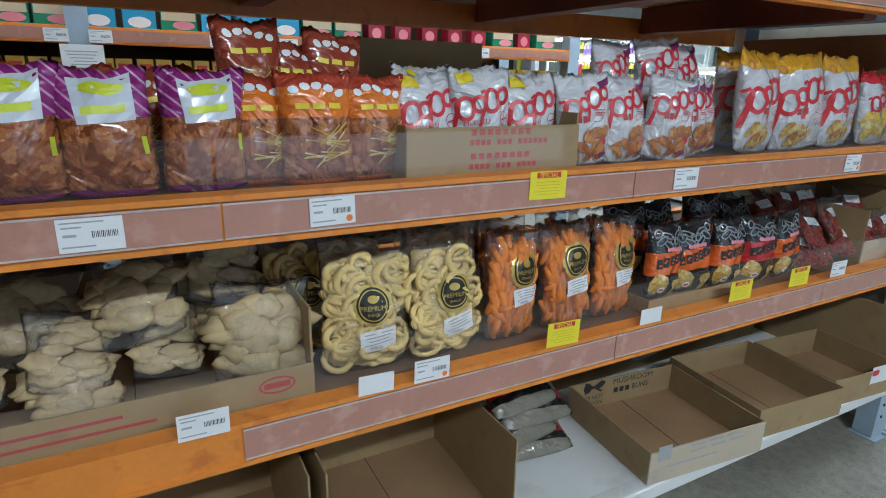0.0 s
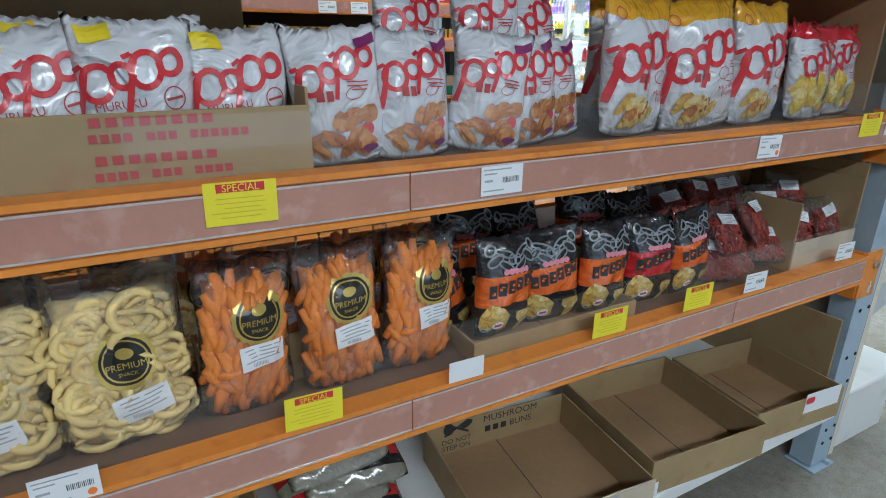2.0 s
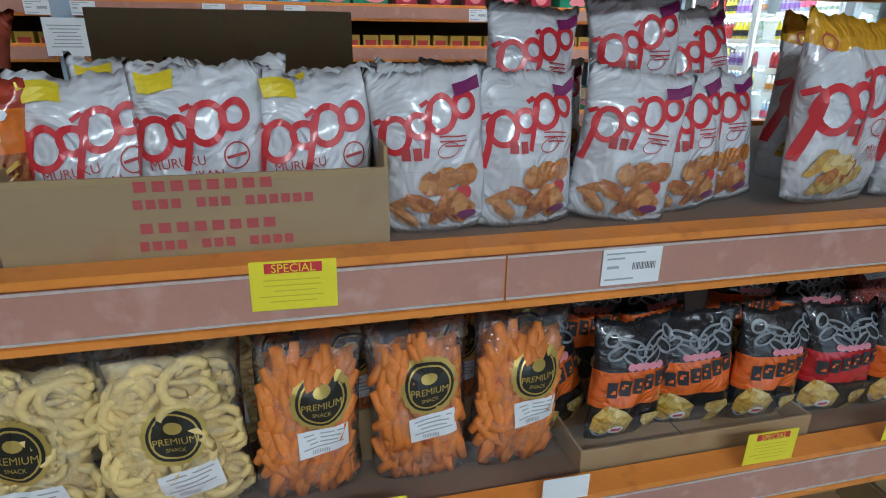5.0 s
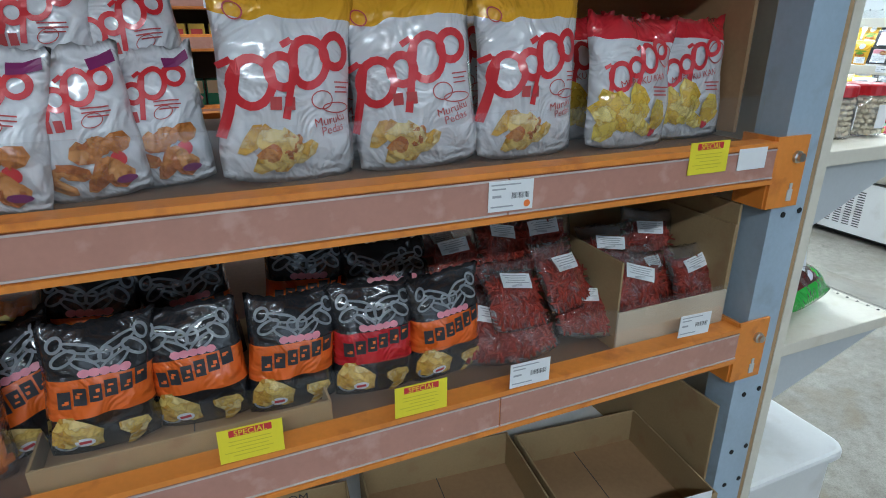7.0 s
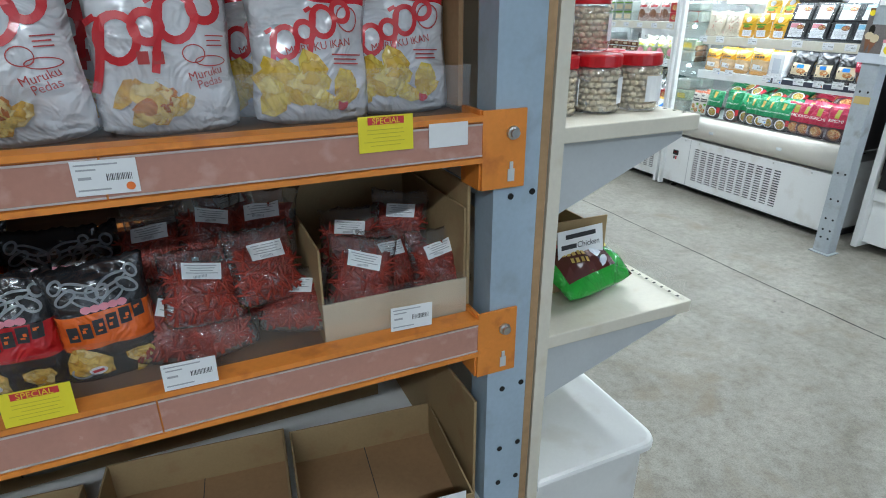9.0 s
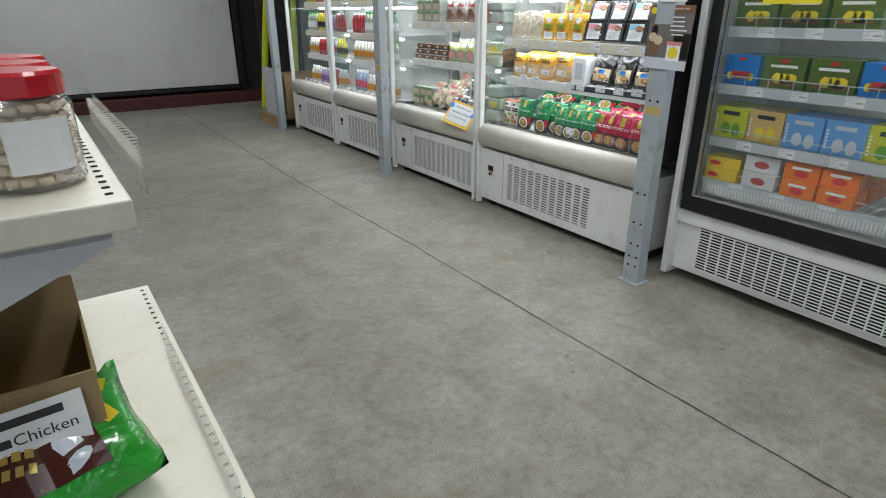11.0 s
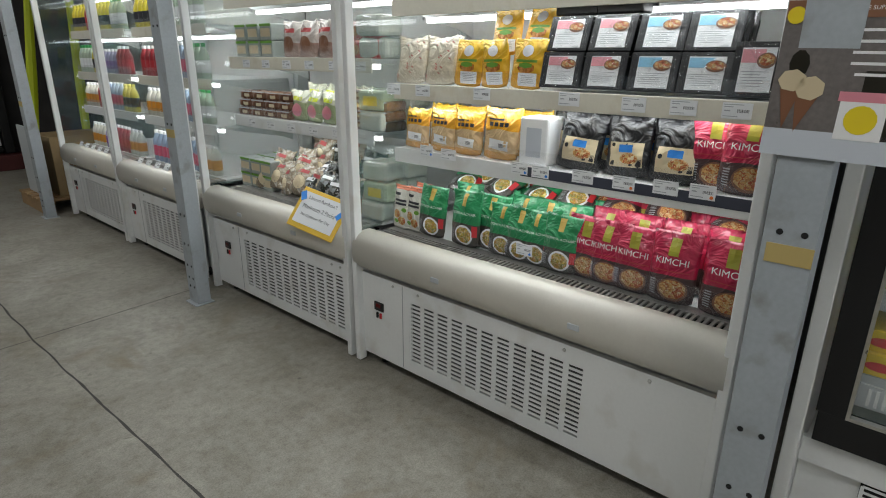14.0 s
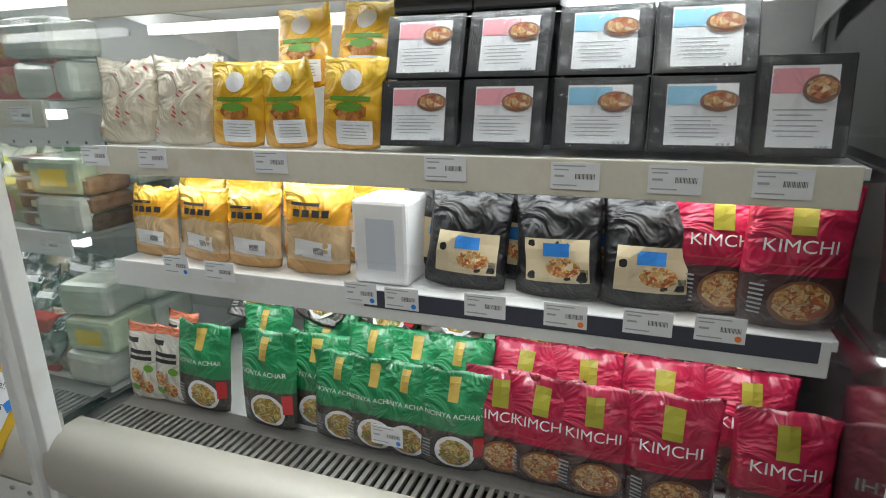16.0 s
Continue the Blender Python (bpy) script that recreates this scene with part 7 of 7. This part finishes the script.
part("dark_print", on_surface(flat, [rect(0.085, 0.12, 0.10, 0.14, 3, 3), disc(-0.09, 0.2, 0.02, 0.03, 10)], 0.0018), M_BADGE, po)
part("cone_print", on_surface(flat, [([(-0.118, 0.15), (-0.075, 0.15), (-0.10, 0.06)], [(0, 1, 2)]), ([(-0.085, 0.135), (-0.04, 0.135), (-0.075, 0.055)], [(0, 1, 2)])], 0.0024), M_BOWL, po)
part("ice_cream_print", on_surface(flat, [disc(-0.097, 0.165, 0.026, 0.022, 14, 0.1), disc(-0.06, 0.15, 0.027, 0.024, 14, 0.1)], 0.003), M_CREAML, po)
part("tub_print", on_surface(flat, [rect(0.045, 0.09, 0.085, 0.085, 3, 3)], 0.0026), M_WHITEINK, po)
part("lid_print", on_surface(flat, [rect(0.045, 0.137, 0.095, 0.02, 3, 1)], 0.003), M_PINKINK, po)
part("tub_mark", on_surface(flat, [disc(0.045, 0.09, 0.03, 0.03, 16)], 0.0034), M_YELINK, po)
nt = solid("notice", box(-0.07, -0.001, 0, 0.07, 0.001, 0.12), M_PAPER, "white printed notice taped to a post", "notice", pose(5.523, 2.0, 1.405, 0, 0, -90))
part("lettering", on_surface(flat, small_print(0, 0.10, 0.1, 6, 0.014, 0.004, 8), 0.002), M_GREYINK, nt)
sg = solid("price_sign", box(-0.10, -0.002, 0, 0.10, 0.002, 0.135, 0.002), grainy("amber_card", (0.80, 0.50, 0.04), 0.35, amount=0.1, bump=0), "amber and white limit notice lying against a chiller bumper", "sign", pose(5.672, 3.87, 0.555, -36, 8, -84) @ Matrix.Scale(1.42, 4))
part("sheet", on_surface(flat, [rect(0, 0.070, 0.17, 0.105, 2, 2)], 0.003), M_PAPER, sg, "white paper sheet")
part("lettering", on_surface(flat, [text_shape("Limited Purchase!!", 0.0165, 0, 0.105), text_shape("Maximum 2 Packs", 0.0195, 0, 0.075), text_shape("Per Customer Per Day", 0.0135, 0, 0.048)], 0.004), M_INK, sg)
part("corner_mark", on_surface(flat, [rect(-0.085, 0.105, 0.022, 0.03, 1, 1, 0.6), rect(0.085, 0.085, 0.018, 0.03, 1, 1, -0.6)], 0.0045), M_BLUEINK, sg)

# ---- boxes in the freezer ----


def frozen_box(label, w, h, mat, prints, group="", d=0.06):
    root = thing("frozen_food_box", label, "food box", None, group)
    part("box_body", box(-w / 2, -d / 2, 0, w / 2, d / 2, h, 0.002), mat, root)
    for nm, sh, m in prints:
        part(nm, on_surface(lambda x, z: d / 2, sh, 0.0015), m, root)
    return proto(root)


def icepr(w, h, c):
    return (("name_print", [rect(0, h * 0.8, w * 0.5, h * 0.12, 1, 1)], M_INK if c is not M_SILVER else c), ("side_print", [rect(-0.42 * w, h * (0.2 + 0.1 * k), 0.05 * w, h * 0.06, 1, 1) for k in range(6)], M_WHITEINK), ("picture", [disc(-0.12 * w, h * 0.3, 0.14 * w, 0.2 * h, 12), disc(0.2 * w, h * 0.28, 0.13 * w, 0.22 * h, 12)], c))


FB = {"lime": frozen_box("lime yellow ice lolly box with fruit picture", 0.165, 0.15, paint("lime_card", (0.62, 0.62, 0.04)), icepr(0.165, 0.15, MATS["leaf_print"]), "ice lolly boxes"),
      "tan": frozen_box("tan ice lolly box with fruit picture", 0.165, 0.15, paint("tan_card", (0.66, 0.44, 0.15)), icepr(0.165, 0.15, M_YELINK), "ice lolly boxes"),
      "blue": frozen_box("pale blue ice lolly box with fruit picture", 0.165, 0.15, paint("sky_card", (0.16, 0.38, 0.75)), icepr(0.165, 0.15, M_SILVER), "ice lolly boxes"),
      "bluef": frozen_box("blue frozen dessert box with coloured fruit", 0.165, 0.135, paint("blue_card", (0.02, 0.20, 0.60)), (("picture", [disc(-0.03 + 0.022 * k, 0.045, 0.017, 0.02, 10) for k in range(4)], M_REDINK), ("plate_print", [rect(0, 0.035, 0.10, 0.018, 2, 1)], M_BOWL), ("picture", [disc(-0.05, 0.04, 0.015, 0.018, 10), disc(0.05, 0.04, 0.015, 0.018, 10)], M_YELINK), ("brand_mark", [disc(0, 0.118, 0.02, 0.008, 12)], M_REDINK)), "fruit dessert boxes"),
      "greenf": frozen_box("green frozen durian dessert box", 0.19, 0.14, paint("olive_card", (0.10, 0.15, 0.02)), (("picture", [disc(-0.02 + 0.03 * k, 0.045, 0.024, 0.022, 10, 0.15) for k in range(3)], M_YELINK), ("plate_print", [rect(0, 0.025, 0.14, 0.018, 2, 1)], M_BOWL), ("brand_mark", [disc(0, 0.12, 0.022, 0.009, 12)], M_REDINK), ("name_print", [rect(0, 0.097, 0.12, 0.012, 1, 1)], M_WHITEINK)), "green dessert boxes"),
      "yel": frozen_box("flat yellow frozen food pack", 0.17, 0.055, paint("yellow_pack", (0.78, 0.55, 0.03)), (("brand_mark", [disc(-0.04, 0.025, 0.03, 0.012, 12)], M_REDINK),), "yellow frozen packs", 0.12),
      "whi": frozen_box("clear white frozen food pack", 0.16, 0.075, paint("white_pack", (0.66, 0.66, 0.68)), (("brand_mark", [disc(0, 0.035, 0.035, 0.018, 12)], M_PALERED),), "white frozen packs", 0.12),
      "ora": frozen_box("orange frozen food pack", 0.15, 0.075, paint("orange_pack", (0.82, 0.20, 0.02)), (("brand_mark", [disc(0, 0.03, 0.03, 0.016, 12)], M_REDINK), ("name_print", [rect(0, 0.055, 0.08, 0.012, 1, 1)], M_WHITEINK)), "orange frozen packs", 0.12)}
XF = 5.765 + 0.135
for z, row in ((0.785, (("lime", 1.825), ("tan", 1.655), ("blue", 1.485), ("blue", 1.315), ("lime", 1.15))), (1.04, (("bluef", 1.82), ("greenf", 1.625), ("greenf", 1.42), ("bluef", 1.23))),
               (1.30, (("greenf", 1.80), ("greenf", 1.595), ("greenf", 1.39))), (1.58, (("bluef", 1.75), ("tan", 1.59), ("lime", 1.44), ("bluef", 1.28))),
               (0.575, (("yel", 1.81), ("whi", 1.62), ("ora", 1.44), ("ora", 1.28)))):
    for nm, y in row:
        for j in range(3):
            put(FB[nm], XF + (0.075 if z > 0.6 else 0.13) * j, y, z, -90 + (2 if j % 2 else -1))
        if z < 0.6:
            put(FB[nm], XF + 0.02, y + 0.01, z + (0.056 if nm == "yel" else 0.076), -86)
bn = solid("notice", box(-0.12, -0.001, 0, 0.12, 0.001, 0.10), M_YELLOW, "yellow printed notice stuck on the freezer glass", "notice", pose(5.758, 1.60, 1.395, 0, 0, -90))
part("lettering", on_surface(flat, small_print(0, 0.08, 0.2, 4, 0.02, 0.006, 5), 0.002), MATS["olive_ink"], bn)
for z in FSH:
    for y in (1.72, 1.52, 1.3):
        put(T_RAIL, 5.765 + 0.075, y, z - 0.043, -90, 0, 0, 0.95)

# ---- the rack seen behind the snack rack ----
YB = 3.15
b2 = thing("storage_rack", "orange-beamed rack stocked with green and white boxes", "rack", pose(0, YB, 0))
for px in (-2.9, -0.16, 2.70):
    part("post", box(px, 0.01, 0, px + 0.09, 0.09, 2.6), M_POST, b2)
    part("post", box(px, 0.85, 0, px + 0.09, 0.93, 2.6), M_POST, b2)
for zt in (1.60, 1.42, 1.10, 0.7, 0.3, 2.05):
    for a, b in ((-2.81, -0.16), (-0.07, 2.70)):
        bb = part("beam", box(a, 0.0, zt - 0.075, b, 0.05, zt, 0.003), M_ORANGE, b2)
        part("price_strip", box(a + 0.01, -0.003, zt - 0.062, b - 0.01, 0.0, zt - 0.013), M_PINK, bb)
        part("deck", box(a, 0.052, zt - 0.03, b, 0.90, zt - 0.01), M_DECK, b2)
M_BACKB = grainy("hardboard", (0.16, 0.09, 0.05), 0.7)
part("back_board", box(-2.8, 0.93, 0.1, 2.78, 0.945, 2.5), M_BACKB, b2)
P_GRB = pack("food_box", "green and white food box with pink oval", "food box", 0.16, 0.12, 0.1, paint("green_card", (0.02, 0.26, 0.14)), "green food boxes", (("top_print", [rect(0, 0.085, 0.15, 0.06, 1, 1)], M_CREAML), ("oval_print", [disc(0.02, 0.035, 0.05, 0.02, 12)], M_PINKINK)), 0.002)
P_BLB = pack("food_box", "blue and white food box", "food box", 0.14, 0.11, 0.1, paint("cyan_card", (0.04, 0.35, 0.60)), "blue food boxes", (("oval_print", [disc(0.0, 0.04, 0.05, 0.025, 12)], M_WHITEINK),), 0.002)
P_JAM = pack("food_jar_box", "red and clear packet of dried fruit", "food pack", 0.10, 0.11, 0.08, paint("dark_red_card", (0.35, 0.02, 0.05)), "red fruit packets", (("front_print", [disc(0, 0.05, 0.03, 0.03, 12)], M_PINKINK),), 0.002)
P_SM = pack("food_tin", "small yellow and green food tin", "food tin", 0.07, 0.055, 0.07, paint("yellow_tin", (0.55, 0.42, 0.06)), "small food tins", (("front_print", [rect(0, 0.02, 0.05, 0.025, 1, 1)], M_PALERED),), 0.002)
rngb = random.Random(11)
x = -1.9
while x < 2.55:
    pk = P_GRB if rngb.random() < 0.55 else (P_BLB if rngb.random() < 0.4 else P_JAM)
    if x > 1.3:
        pk = P_JAM if rngb.random() < 0.7 else P_GRB
    put(pk, x, YB + 0.09, 1.59, rngb.uniform(-4, 4))
    put(P_SM, x, YB + 0.08, 1.41, rngb.uniform(-5, 5))
    put(P_SM, x + 0.08, YB + 0.08, 1.41, rngb.uniform(-5, 5))
    put(P_GRB, x, YB + 0.2, 1.09, 0)
    if int(x * 10) % 2 == 0:
        put(T_BAR, x, YB - 0.004, 1.53, 0, 0, 0, 1.1)
        put(T_BAR, x + 0.1, YB - 0.004, 1.35, 0, 0, 0, 0.9)
    x += 0.17
nt2 = solid("notice", box(-0.085, -0.001, 0, 0.085, 0.001, 0.15), M_PAPER, "white printed notice hanging on the rack post", "notice", pose(-0.11, YB - 0.006, 1.37))
part("lettering", on_surface(flat, small_print(0, 0.12, 0.13, 7, 0.014, 0.004, 8), 0.002), M_GREYINK, nt2)

# ---- the dark corner beyond the far chiller ----
pal = thing("pallet", "wooden pallet lying in the dark corner", "pallet", pose(5.95, 7.75, 0))
for k in range(5):
    part("board", box(-0.4, -0.3 + k * 0.14, 0.10, 0.4, -0.2 + k * 0.14, 0.12), M_WOOD, pal)
for k in (-0.35, 0.0, 0.35):
    part("bearer", box(k - 0.04, -0.3, 0, k + 0.04, 0.36, 0.10), M_WOOD, pal)
carton("carton", "open brown carton standing in the dark corner", 5.72, 6.3, 7.55, 8.0, 0.121, 0.62)
solid("board_sheet", box(5.62, 7.45, 0.121, 5.64, 8.05, 0.7, 0.003), M_GREYPL, "grey sheet leaning beside the carton", "board sheet")
M_HIVIS = grainy("yellow_paint", (0.62, 0.72, 0.02), 0.5, amount=0.1)
fk = thing("warning_frame", "yellow striped guard frame in the dark corner", "guard frame", pose(6.45, 9.2, 0))
for sx, sl in ((-0.35, 0.14), (0.10, 0.05)):
    bm = bmesh.new()
    tube(bm, [(sx - sl, 0, 0.0), (sx, 0, 1.0), (sx + sl, 0, 2.0)], 0.05, 8)
    part("upright", bm, M_HIVIS, fk)
structure("wall_corner", box(6.25, 9.9, 0, 6.95, 10.0, 4.0), M_WALL, "dark partition in the corner", "wall")

drop_protos()
